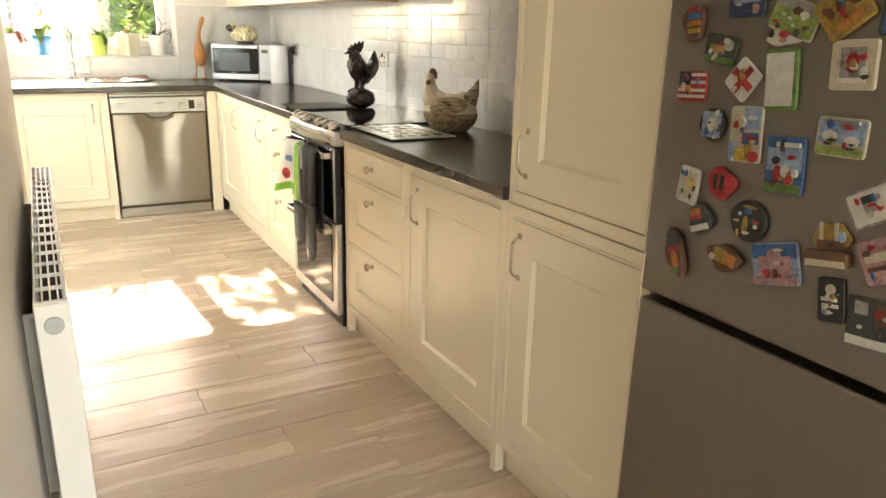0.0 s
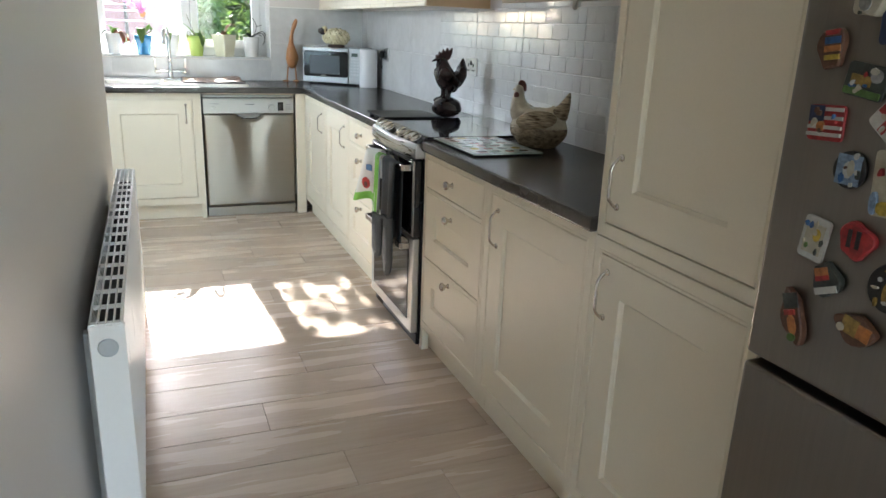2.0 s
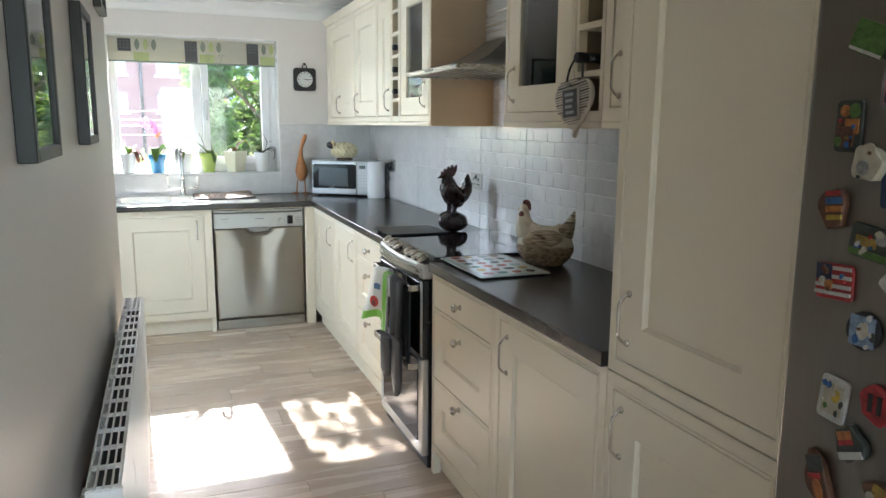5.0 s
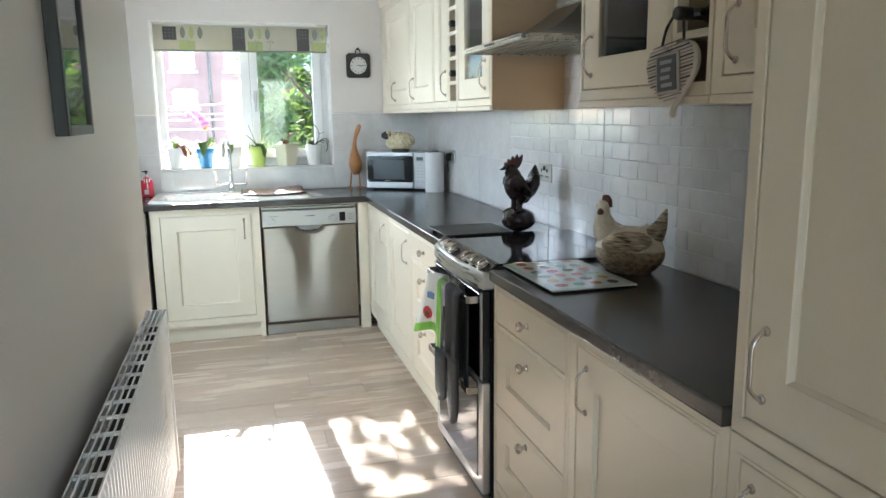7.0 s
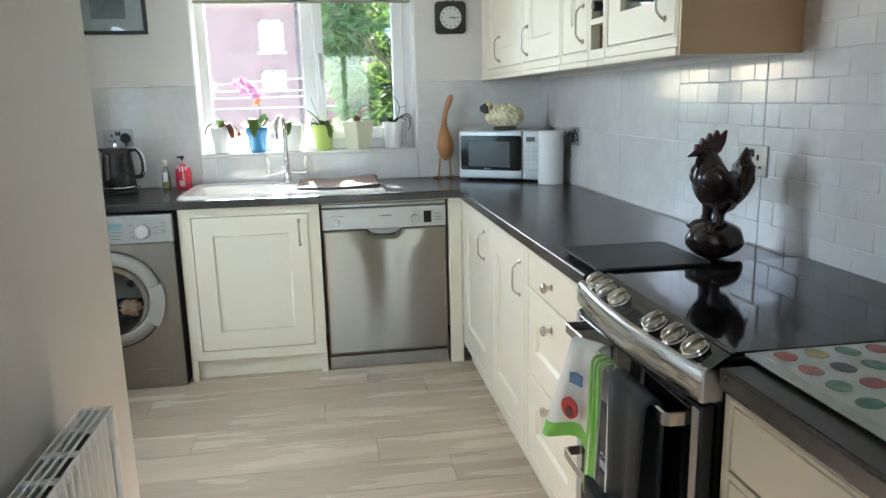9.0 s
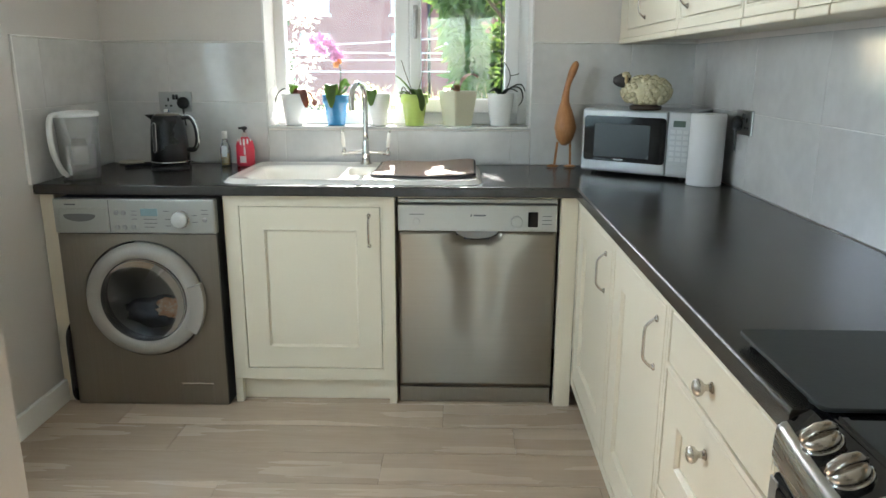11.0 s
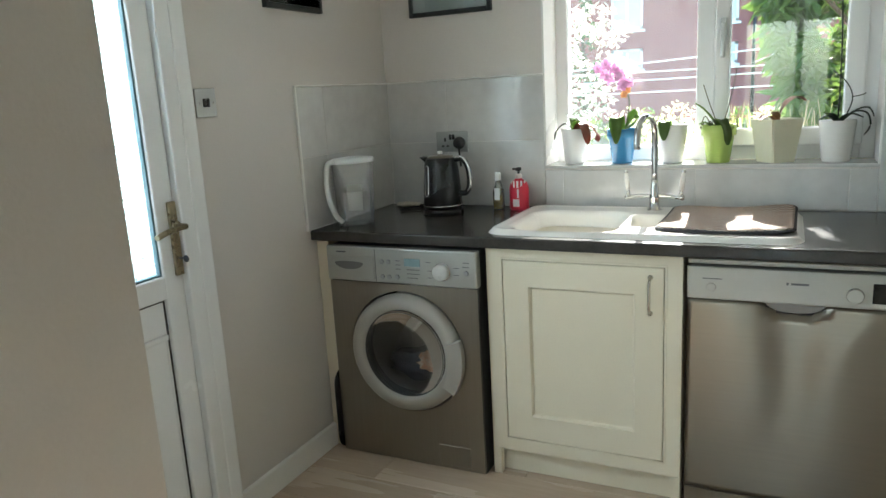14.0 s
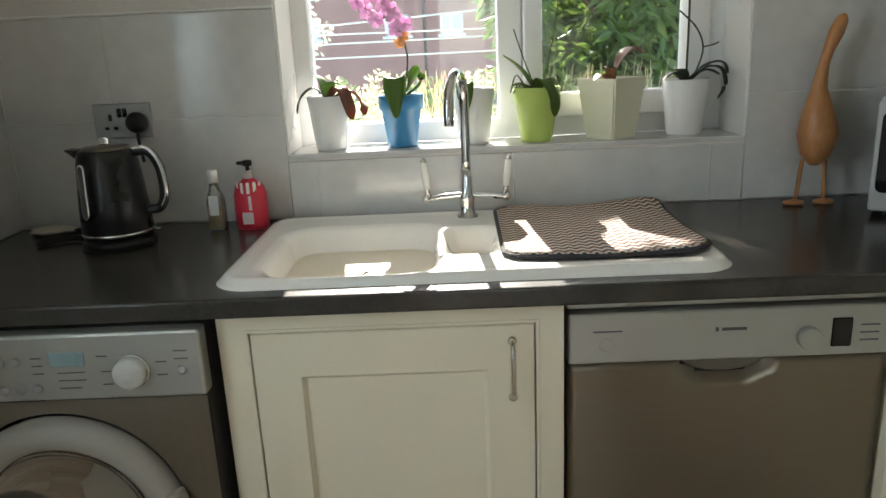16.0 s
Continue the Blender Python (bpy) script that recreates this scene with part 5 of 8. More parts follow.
for i, (u, v, z) in enumerate([(-0.085, 0.015, 0.325), (-0.055, 0.0, 0.335), (-0.065, 0.02, 0.300), (-0.03, 0.005, 0.318), (-0.045, 0.01, 0.285), (-0.005, 0.0, 0.290), (0.018, 0.01, 0.270), (0.0, -0.005, 0.262), (-0.015, 0.012, 0.305)]):
    flower(blue, u, v, z, 0.021, PETAL)
for u, v, z in ((0.005, 0.0, 0.232), (0.015, 0.01, 0.245)):
    flower(blue, u, v, z, 0.014, PETALY)
plant(-0.135, round_pot(0.034, 0.049, 0.125), PLANTER("white_glaze", (0.80, 0.80, 0.78)), 0.125,
      [(LEAF, 0.04, [(-0.01, -0.01, 0), (-0.02, -0.035, 0.025), (-0.02, -0.052, 0.0), (-0.02, -0.058, -0.035)])], [(STEM, 0.002, [(0, 0, 0), (-0.02, 0, 0.02), (-0.03, 0, 0.045)])], "small orchid in a white pot behind the tap", "white glazed pot")
plant(0.03, round_pot(0.036, 0.052, 0.122, True), PLANTER("lime_glaze", (0.50, 0.66, 0.17)), 0.122,
      [(LEAF, 0.034, [(0, 0, 0), (-0.04, -0.01, 0.055), (-0.075, -0.01, 0.085)]), (LEAF, 0.036, [(0, 0, 0), (0.01, -0.04, 0.03), (0.03, -0.062, -0.01), (0.033, -0.068, -0.05)]), (LEAF, 0.024, [(0, 0, 0), (-0.04, -0.02, 0.02), (-0.06, -0.02, 0.015)])],
      [(STEM, 0.0016, [(0, 0, 0), (-0.03, 0, 0.08), (-0.05, 0, 0.14)]), (STEM, 0.0016, [(0.01, 0, 0), (0.035, 0, 0.10), (0.05, 0, 0.19)])] + [(STEM, 0.0018, [(0.02 * math.cos(a), 0.02 * math.sin(a), 0), (0.045 * math.cos(a), 0.04 * math.sin(a), 0.03 + 0.01 * math.sin(5 * a)), (0.06 * math.cos(a), 0.045 * math.sin(a), 0.0)]) for a in (0.2, 1.1, 2.3, 2.9, 3.6, 4.4, 5.6)],
      "orchid with aerial roots in a lime green pot", "lime green glazed pot")
plant(0.225, square_pot(0.082, 0.112, 0.135), PLANTER("cream_glaze", (0.78, 0.77, 0.60)), 0.135,
      [(DRY, 0.03, [(0, 0, 0), (0.02, -0.01, 0.055), (0.06, -0.01, 0.075), (0.095, -0.01, 0.062)]), (DRY, 0.026, [(0, 0, 0), (-0.03, 0, 0.02), (-0.06, 0, 0.01)]), (DRY, 0.025, [(0, 0, 0), (-0.015, -0.01, 0.03), (-0.04, -0.02, 0.035)])], [(DRY, 0.006, [(0, 0, -0.01), (0.005, 0, 0.03)])],
      "wilting orchid in a square cream pot", "square cream pot", 38, 0.03)
plant(0.418, round_pot(0.040, 0.052, 0.125), PLANTER("white_glaze", (0.80, 0.80, 0.78)), 0.125,
      [(LEAFD, 0.026, [(0, 0, 0), (0.04, -0.01, 0.035), (0.075, -0.01, 0.03), (0.085, -0.01, -0.01), (0.07, -0.01, -0.035)]), (LEAFD, 0.03, [(0, 0, 0), (-0.03, -0.01, 0.025), (-0.055, -0.01, 0.012)]), (LEAFD, 0.03, [(0, 0, 0), (0.03, -0.03, 0.03), (0.065, -0.03, 0.02)]), (LEAFD, 0.026, [(0, 0, 0), (-0.02, -0.03, 0.03), (-0.04, -0.04, 0.035)]), (LEAFD, 0.026, [(0, 0, 0), (0.05, 0.01, 0.04), (0.08, 0.0, 0.045), (0.095, 0, 0.02)])],
      [(STEMD, 0.0025, [(0, 0, 0), (0.0, 0.0, 0.2), (-0.008, 0.01, 0.42)]), (STEMD, 0.002, [(0.01, 0, 0), (0.035, 0, 0.07), (0.02, 0, 0.12), (-0.02, 0, 0.16)]), (STEMD, 0.0016, [(0.035, 0, 0.08), (0.06, 0, 0.085), (0.07, 0, 0.09)])], "dark-leaved orchid with bare stems in a white pot", "white glazed pot")

# wooden duck
figure("wooden_duck", [(bm_loft(smooth_line([(0, 0, 0.095), (0.002, 0, 0.12), (0.004, 0, 0.17), (0, 0, 0.225), (-0.002, 0.0, 0.28), (0.004, 0, 0.335), (0.014, 0, 0.37), (0.028, 0, 0.405), (0.041, 0, 0.435), (0.046, 0, 0.446)], 3), [r for a, b in zip([0.012, 0.038, 0.053, 0.040, 0.020, 0.0135, 0.0145, 0.019, 0.015, 0.006], [0.038, 0.053, 0.040, 0.020, 0.0135, 0.0145, 0.019, 0.015, 0.006, 0.006]) for r in (a, a + (b - a) / 3, a + (b - a) * 2 / 3)][:28], 18), WOOD),
    (bm_tube([(-0.030, 0, 0.11), (-0.042, -0.005, 0.006)], 0.006, 8), WOOD), (bm_tube([(0.030, 0, 0.11), (0.034, -0.005, 0.006)], 0.006, 8), WOOD),
    (bm_ball((-0.052, -0.016, 0.007), 0.030, 0.020, 0.007, sub=2), WOOD), (bm_ball((0.030, -0.016, 0.007), 0.030, 0.020, 0.007, sub=2), WOOD)], "carved wooden duck standing on the worktop", "duck figure", pose(0.685, 4.105, 0.912) @ Matrix.Diagonal((0.9, 0.9, 1, 1)))




def microwave():
    m = thing("microwave", pose(0.735, 3.945, 0.912, 0, 0, -34.5), "white and grey microwave set across the worktop corner", "microwave")
    W, H, D = 0.445, 0.262, 0.27
    body = mat("microwave_white", (0.46, 0.475, 0.48), 0.33, 0.25, var=0.02)
    part("casing", bm_box(0.002, W - 0.002, 0.028, D, 0.012, H - 0.002, 0.006, 2), mat("microwave_dark", (0.10, 0.11, 0.12), 0.4), m)
    part("top_plate", bm_box(0, W, 0.012, D, H - 0.004, H, 0.002, 1), body, m)
    d = part("door", bm_box(0, 0.348, 0, 0.028, 0.014, H - 0.002, 0.008, 3), body, m)
    part("door_window", bm_prism(rounded(0.335, 0.178, 0.014, 4, 0.178, 0.146), -0.003, 0.004, 0.001), BLACKGLASS, d, "black glass door")
    part("inner_mesh", bm_box(0.055, 0.285, -0.0042, -0.0028, 0.075, 0.205, 0.001, 1), mat("door_mesh", (0.035, 0.045, 0.05), 0.25), d)
    part("lettering", bm_box(0.14, 0.18, -0.0045, -0.003, 0.064, 0.068), SILVER, d)
    c = part("control_panel", bm_box(0.351, W, 0.0, 0.028, 0.014, H - 0.002, 0.006, 2), body, m)
    part("display", bm_box(0.372, 0.418, -0.002, 0.004, 0.205, 0.228, 0.001, 1), mat("lcd_green", (0.10, 0.14, 0.12), 0.2), c)
    part("key_pad", join(*[bm_box(0.362 + 0.025 * i, 0.382 + 0.025 * i, -0.0016, 0.002, 0.075 + 0.021 * j, 0.089 + 0.021 * j, 0.001, 1) for i in range(3) for j in range(6)]), mat("key_grey", (0.55, 0.56, 0.56), 0.4), c)
    part("door_button", bm_box(0.356, W - 0.006, -0.003, 0.002, 0.024, 0.062, 0.004, 2), body, c)
    for x in (0.04, W - 0.04):
        for y in (0.05, D - 0.04):
            part("foot", bm_lathe([(0.012, 0), (0.012, 0.013)], 10, (x, y, 0)), RUBBER, m)


microwave()
fleece = mat("cream_glaze_fleece", (0.62, 0.55, 0.34), 0.25, col2=(0.78, 0.72, 0.50), scale=40, fine=150, bump=0.35)
face = mat("dark_glaze", (0.05, 0.045, 0.045), 0.2)
curls = []
rng = random.Random(4)
for i in range(150):
    a, b = rng.uniform(0, math.tau), math.asin(rng.uniform(-0.75, 1))
    p = Vector((math.cos(a) * math.cos(b) * 0.088, math.sin(a) * math.cos(b) * 0.066, 0.070 + 0.055 * math.sin(b)))
    curls.append((bm_ball(p, 0.014, 0.014, 0.013, 0.2, sub=1), fleece))
figure("sheep_jar", [(bm_ball((0, 0, 0.070), 0.092, 0.070, 0.058, 0.05, sub=3), fleece)] + curls + [(bm_loft([(-0.07, 0, 0.10), (-0.10, 0, 0.112), (-0.118, 0, 0.105), (-0.125, 0, 0.098)], [0.022, 0.028, 0.022, 0.008], 14), face),
    (bm_ball((-0.082, 0, 0.128), 0.020, 0.022, 0.016, 0.3, sub=2), fleece), (bm_ball((-0.075, -0.028, 0.113), 0.008, 0.010, 0.020, sub=2), mat("ear_tan", (0.45, 0.33, 0.16), 0.3)), (bm_lathe([(0.060, 0), (0.062, 0.014), (0.05, 0.02)], 24), mat("glaze_foot", (0.07, 0.045, 0.03), 0.3))],
    "cream pottery sheep jar on the microwave", "sheep jar", pose(0.958, 3.84, 1.174, 0, 0, -20))
roll = thing("kitchen_roll", pose(1.143, 3.648, 0.912), "white kitchen paper roll standing on the worktop", "kitchen roll")
part("paper", bm_lathe([(0.020, 0.002), (0.060, 0.0), (0.0625, 0.004), (0.0625, 0.256), (0.060, 0.26), (0.020, 0.259), (0.019, 0.1)], 40, cap=False), mat("white_paper", (0.80, 0.80, 0.80), 0.9, var=0.02, fine=250, bump=0.1), roll)
part("core", bm_lathe([(0.0195, 0.001), (0.0195, 0.258)], 20), mat("card_core", (0.35, 0.27, 0.18), 0.9), roll)


def kettle():
    k = thing("kettle", pose(-0.985, 3.985, 0.912), "black kettle with chrome trim and water window on its base", "kettle")
    part("base", bm_lathe([(0.082, 0), (0.082, 0.014), (0.076, 0.02), (0.02, 0.021)], 32), BLACK, k)
    b = part("body", bm_lathe([(0.076, 0.022), (0.079, 0.03), (0.076, 0.10), (0.068, 0.19), (0.064, 0.215), (0.058, 0.222), (0.01, 0.226)], 36), BLACK, k)
    part("trim_ring", bm_lathe([(0.0795, 0.030), (0.081, 0.033), (0.0795, 0.036)], 36, cap=False), CHROME, b)
    part("spout", moved(bm_prism([(-0.060, 0.20), (-0.09, 0.226), (-0.055, 0.224), (-0.05, 0.16)], -0.02, 0.02, 0.004), pose(0, 0, 0)), BLACK, b)
    part("lid", bm_lathe([(0.054, 0.222), (0.050, 0.229), (0.012, 0.232)], 30), STEEL, b, "brushed steel lid")
    part("lid_knob", join(bm_box(-0.010, 0.012, -0.012, 0.012, 0.230, 0.25, 0.005, 2)), CHROME, b)
    h = part("handle", bm_tube([(0.055, -0.004, 0.212), (0.095, -0.004, 0.215), (0.118, -0.004, 0.18), (0.122, -0.004, 0.12), (0.108, -0.004, 0.085), (0.078, -0.004, 0.08)], 0.011, 12, 6), BLACK, b)
    part("handle_trim", bm_tube([(0.065, -0.014, 0.222), (0.100, -0.014, 0.222), (0.125, -0.014, 0.182), (0.130, -0.014, 0.12), (0.116, -0.014, 0.086)], 0.0055, 10, 6), CHROME, h, "chrome strip")
    part("water_window", moved(bm_prism(rounded(0.022, 0.125, 0.011), -0.0045, 0.003, 0.0015), pose(-0.032, -0.0655, 0.135, -3, 0, -25)), CHROME, b)
    part("water_gauge", moved(bm_prism(rounded(0.015, 0.117, 0.0075), -0.0055, 0.003, 0.001), pose(-0.032, -0.0655, 0.135, -3, 0, -25)), mat("gauge_grey", (0.13, 0.13, 0.13), 0.15), b)
    part("switch", bm_box(0.075, 0.098, -0.008, 0.008, 0.030, 0.035, 0.002, 1), CHROME, b)


kettle()
part_c = mat("cable_black", (0.015, 0.015, 0.016), 0.5)
solid("kettle_cable", bm_tube([(-1.06, 4.0, 0.918), (-1.12, 4.02, 0.918), (-1.18, 3.98, 0.918), (-1.16, 4.07, 0.918), (-1.08, 4.10, 0.918), (-1.15, 4.12, 0.918), (-1.20, 4.10, 0.918)], 0.004, 8, 6), part_c, "black coiled mains cable behind the kettle", "cable")
solid("dish_cloth", bm_ball((0, 0, 0), 0.055, 0.035, 0.009, 0.35, 25, 3), mat("cloth_cream", (0.60, 0.57, 0.47), 0.95, fine=300, bump=0.3), "folded cream cloth on the worktop", "cloth", m=pose(-1.215, 4.115, 0.921))


def jug():
    j = thing("water_filter_jug", pose(-1.22, 3.70, 0.912, 0, 0, 72), "clear plastic water filter jug with a white lid and handle", "water jug")
    w = mat("jug_white", (0.80, 0.81, 0.80), 0.35, var=0.02)
    
    def oval(prof, sx, sy):
        b = bm_lathe(prof, 28, cap=False)
        return moved(b, Matrix.Diagonal((sx, sy, 1, 1)))
    part("jug_body", oval([(0.0, 0.002), (0.062, 0.002), (0.066, 0.006), (0.070, 0.08), (0.076, 0.236)], 1.15, 0.85), milky("jug_clear", (0.98, 0.99, 0.99), 0.20), j, "clear plastic")
    part("funnel", oval([(0.072, 0.225), (0.062, 0.13), (0.030, 0.125)], 1.12, 0.82), milky("jug_frost", (0.96, 0.97, 0.97), 0.22), j, "frosted plastic")
    part("filter", oval([(0.0, 0.055), (0.028, 0.055), (0.029, 0.12), (0.026, 0.15), (0.0, 0.152)], 1.0, 1.0), w, j, "white cartridge")
    part("lid", oval([(0.078, 0.236), (0.080, 0.240), (0.076, 0.252), (0.03, 0.258), (0.0, 0.258)], 1.17, 0.87), w, j, "white lid")
    part("handle", bm_loft(smooth_line([(-0.075, 0, 0.245), (-0.115, 0, 0.24), (-0.128, 0, 0.19), (-0.122, 0, 0.11), (-0.095, 0, 0.045), (-0.070, 0, 0.02)], 5), [(0.012, 0.009)] * 26, 12), w, j, "white handle")


jug()
oil = thing("oil_bottle", pose(-0.783, 4.085, 0.912), "small glass bottle of amber soap with a white cap", "bottle")
part("glass", moved(bm_lathe([(0.024, 0), (0.025, 0.004), (0.025, 0.075), (0.014, 0.105), (0.011, 0.118)], 4), pose(0, 0, 0, 0, 0, 45)), milky("bottle_glass", (0.92, 0.92, 0.85), 0.15), oil)
part("liquid", moved(bm_lathe([(0.022, 0.003), (0.022, 0.055)], 4), pose(0, 0, 0, 0, 0, 45)), mat("amber_liquid", (0.42, 0.28, 0.05), 0.2), oil, "amber liquid")
part("cap", bm_lathe([(0.012, 0.118), (0.012, 0.146), (0.010, 0.149)], 16), WHITE, oil)
part("label", bm_box(-0.011, 0.011, -0.0195, -0.0175, 0.04, 0.088), mat("label_white", (0.75, 0.76, 0.72), 0.6), oil)
soap = thing("soap_bottle", pose(-0.697, 4.09, 0.912), "red pump bottle of hand soap beside the sink", "soap bottle")
red = mat("red_plastic", (0.62, 0.03, 0.06), 0.3, var=0.05)
part("bottle", moved(bm_lathe([(0.036, 0), (0.040, 0.006), (0.040, 0.085), (0.034, 0.108), (0.016, 0.122), (0.013, 0.126)], 30), Matrix.Diagonal((1, 0.75, 1, 1))), red, soap)
part("neck", bm_lathe([(0.012, 0.125), (0.012, 0.142), (0.008, 0.144)], 16), mat("neck_clear", (0.55, 0.48, 0.45), 0.3), soap)
part("pump", join(bm_lathe([(0.005, 0.143), (0.005, 0.155), (0.012, 0.156), (0.012, 0.168), (0.004, 0.17)], 14), bm_box(-0.026, 0.004, -0.006, 0.006, 0.158, 0.167, 0.003, 1)), BLACK, soap, "black pump head")
part("stripe_shoulder", join(*[moved(bm_box(-0.004, 0.004, -0.0335, -0.031, 0.09, 0.118, 0.001, 1), pose(0, 0.004, 0, 0, 0, a)) for a in (-50, -22, 6, 34, 60)]), WHITE, soap, "white stripes")
part("label", join(bm_box(-0.016, 0.010, -0.0315, -0.029, 0.016, 0.045), bm_box(0.002, 0.009, -0.0318, -0.0296, 0.05, 0.085)), mat("label_pale", (0.70, 0.62, 0.62), 0.5), soap)


def socket(m, label, plug=0, name="wall_socket"):
    s = thing(name, m, label, "socket", "wall sockets")
    part("plate", bm_box(0, 0.146, -0.007, 0, 0, 0.086, 0.002, 1), mat("satin_plate", (0.42, 0.42, 0.41), 0.35, 1.0, var=0.04, scale=3, fine=20), s, "brushed steel plate")
    for cx in (0.042, 0.104):
        part("socket_insert", join(bm_box(cx - 0.004, cx + 0.004, -0.009, -0.006, 0.044, 0.060), bm_box(cx - 0.016, cx - 0.006, -0.009, -0.006, 0.022, 0.029), bm_box(cx + 0.006, cx + 0.016, -0.009, -0.006, 0.022, 0.029)), BLACK, s)
    for cx in (0.066, 0.080):
        part("switch", bm_box(cx - 0.006, cx + 0.006, -0.010, -0.006, 0.052, 0.074, 0.002, 1), BLACK, s)
    if plug:
        px = 0.110 if plug > 0 else 0.042
        part("plug", join(moved(bm_lathe([(0.026, 0), (0.027, 0.012), (0.022, 0.024), (0.008, 0.027)], 20), pose(px, -0.007, 0.038, 90)), bm_tube([(px, -0.02, 0.02), (px + 0.002, -0.022, -0.01), (px + 0.006, -0.02, -0.06)], 0.0045, 8, 4)), BLACK, s, "black moulded plug")
    return s


socket(pose(-1.092, YW - 0.0095, 1.138), "brushed steel double wall socket with a black plug above the kettle", 1)
socket(EAST(XR - 0.0095, 2.135, 1.107), "brushed steel double wall socket behind the cooker", 0)
socket(EAST(XR - 0.0095, 3.63, 1.105), "brushed steel double wall socket with a plug by the kitchen roll", -1)
ts = thing("light_switch", pose(XN, 3.083, 1.352, 0, 0, 90), "satin steel double light switch with black rockers beside the back door", "light switch")
part("plate", bm_box(-0.043, 0.043, -0.006, 0, 0, 0.086, 0.002, 2), mat("satin_plate", (0.42, 0.42, 0.41), 0.35, 1.0), ts)
for x in (-0.0135, 0.0015):
    part("rocker", moved(bm_box(x, x + 0.012, -0.010, -0.003, 0.030, 0.056, 0.002, 1), pose(0, 0, 0)), BLACK, ts, "black rocker")
for x in (-0.030, 0.030):
    part("screw", moved(bm_lathe([(0.0032, 0), (0.0032, 0.001), (0.001, 0.0014)], 10), pose(x, -0.006, 0.043, 90)), CHROME, ts)


solid("black_tray", moved(bm_prism(rounded(0.26, 0.33, 0.06), -0.004, 0.004, 0.002), pose(0, 0, 0, 0, 0, 90)), BLACK, "black tray standing beside the washing machine", "tray", m=pose(-1.2675, 3.655, FZ + 0.166))

# ---- things by the cooker ----
rooster = [(bm_ball((0, 0, 0.055), 0.072, 0.066, 0.055, 0.05, 22, 4), DARKWOOD)]
for sy in (-1, 1):
    rooster.append((bm_loft(smooth_line([(-0.010, 0.020 * sy, 0.170), (0.004, 0.024 * sy, 0.140), (0.008, 0.027 * sy, 0.115), (0.012, 0.028 * sy, 0.094)], 3), [0.030, 0.027, 0.023, 0.018, 0.015, 0.013, 0.013, 0.013, 0.014, 0.016], 12), DARKWOOD))
    for a in (-28, 8, 42):
        rooster.append((bm_tube(smooth_line([(0.010, 0.028 * sy, 0.102), (0.030, 0.028 * sy + 0.016 * math.sin(radians(a)) * sy, 0.098), (0.046, 0.028 * sy + 0.030 * math.sin(radians(a)) * sy, 0.082)], 3), 0.007, 8), DARKWOOD))
    rooster.append((bm_loft(smooth_line([(0.048, 0.026 * sy, 0.245), (0.026, 0.043 * sy, 0.222), (-0.012, 0.043 * sy, 0.185), (-0.040, 0.028 * sy, 0.158)], 4), [(0.010, 0.012)] + [(0.014, 0.032)] * 6 + [(0.012, 0.026)] * 4 + [(0.005, 0.008)] * 2, 12), DARKWOOD))
    for k in range(3):
        rooster.append((bm_tube(smooth_line([(0.034 - 0.014 * k, 0.052 * sy, 0.236 - 0.006 * k), (0.004 - 0.014 * k, 0.056 * sy, 0.206 - 0.008 * k), (-0.034 - 0.004 * k, 0.038 * sy, 0.170 + 0.004 * k)], 4), 0.004, 6), DARKWOOD))
rooster.append((bm_loft(smooth_line([(-0.052, 0, 0.165), (-0.030, 0, 0.165), (-0.004, 0, 0.182), (0.014, 0, 0.212), (0.022, 0, 0.245), (0.026, 0, 0.272), (0.036, 0, 0.290), (0.052, 0, 0.294)], 3),
    [0.012, 0.024, 0.033, 0.040, 0.044, 0.047, 0.049, 0.050, 0.050, 0.049, 0.047, 0.044, 0.040, 0.036, 0.032, 0.029, 0.026, 0.024, 0.023, 0.021, 0.017, 0.010], 18), DARKWOOD))
for k in range(5):
    z1 = 0.305 - 0.016 * abs(k - 2)
    rooster.append((bm_loft(smooth_line([(-0.020, 0.006 * (k - 2), 0.165), (-0.046, 0.009 * (k - 2), 0.185), (-0.068, 0.010 * (k - 2), 0.235), (-0.076 + 0.004 * abs(k - 2), 0.005 * (k - 2), z1)], 4), [(0.024, 0.024)] * 4 + [(0.022, 0.024)] * 4 + [(0.017, 0.019)] * 3 + [(0.010, 0.012), (0.002, 0.003)], 10), DARKWOOD))
comb = [(0.066, 0.300), (0.064, 0.322), (0.054, 0.316), (0.048, 0.338), (0.038, 0.326), (0.028, 0.350), (0.020, 0.334), (0.008, 0.357), (0.000, 0.338), (-0.018, 0.356), (-0.014, 0.322), (-0.002, 0.296), (0.020, 0.284), (0.05, 0.286)]
rooster += [(bm_prism(comb, -0.008, 0.008, 0.003), mat("carved_comb", (0.05, 0.016, 0.014), 0.35, bump=0.1, fine=80)), (bm_loft([(0.050, 0, 0.296), (0.064, 0, 0.294), (0.084, 0, 0.286)], [0.013, 0.009, 0.002], 10), DARKWOOD), (bm_ball((0.054, 0, 0.270), 0.009, 0.007, 0.018, sub=2), DARKWOOD)]
figure("rooster_ornament", rooster, "dark carved wooden rooster on a ball by the hob", "rooster ornament", pose(1.044, 1.905, 0.912, 0, 0, 183) @ Matrix.Diagonal((1.04, 1.04, 0.94, 1)))

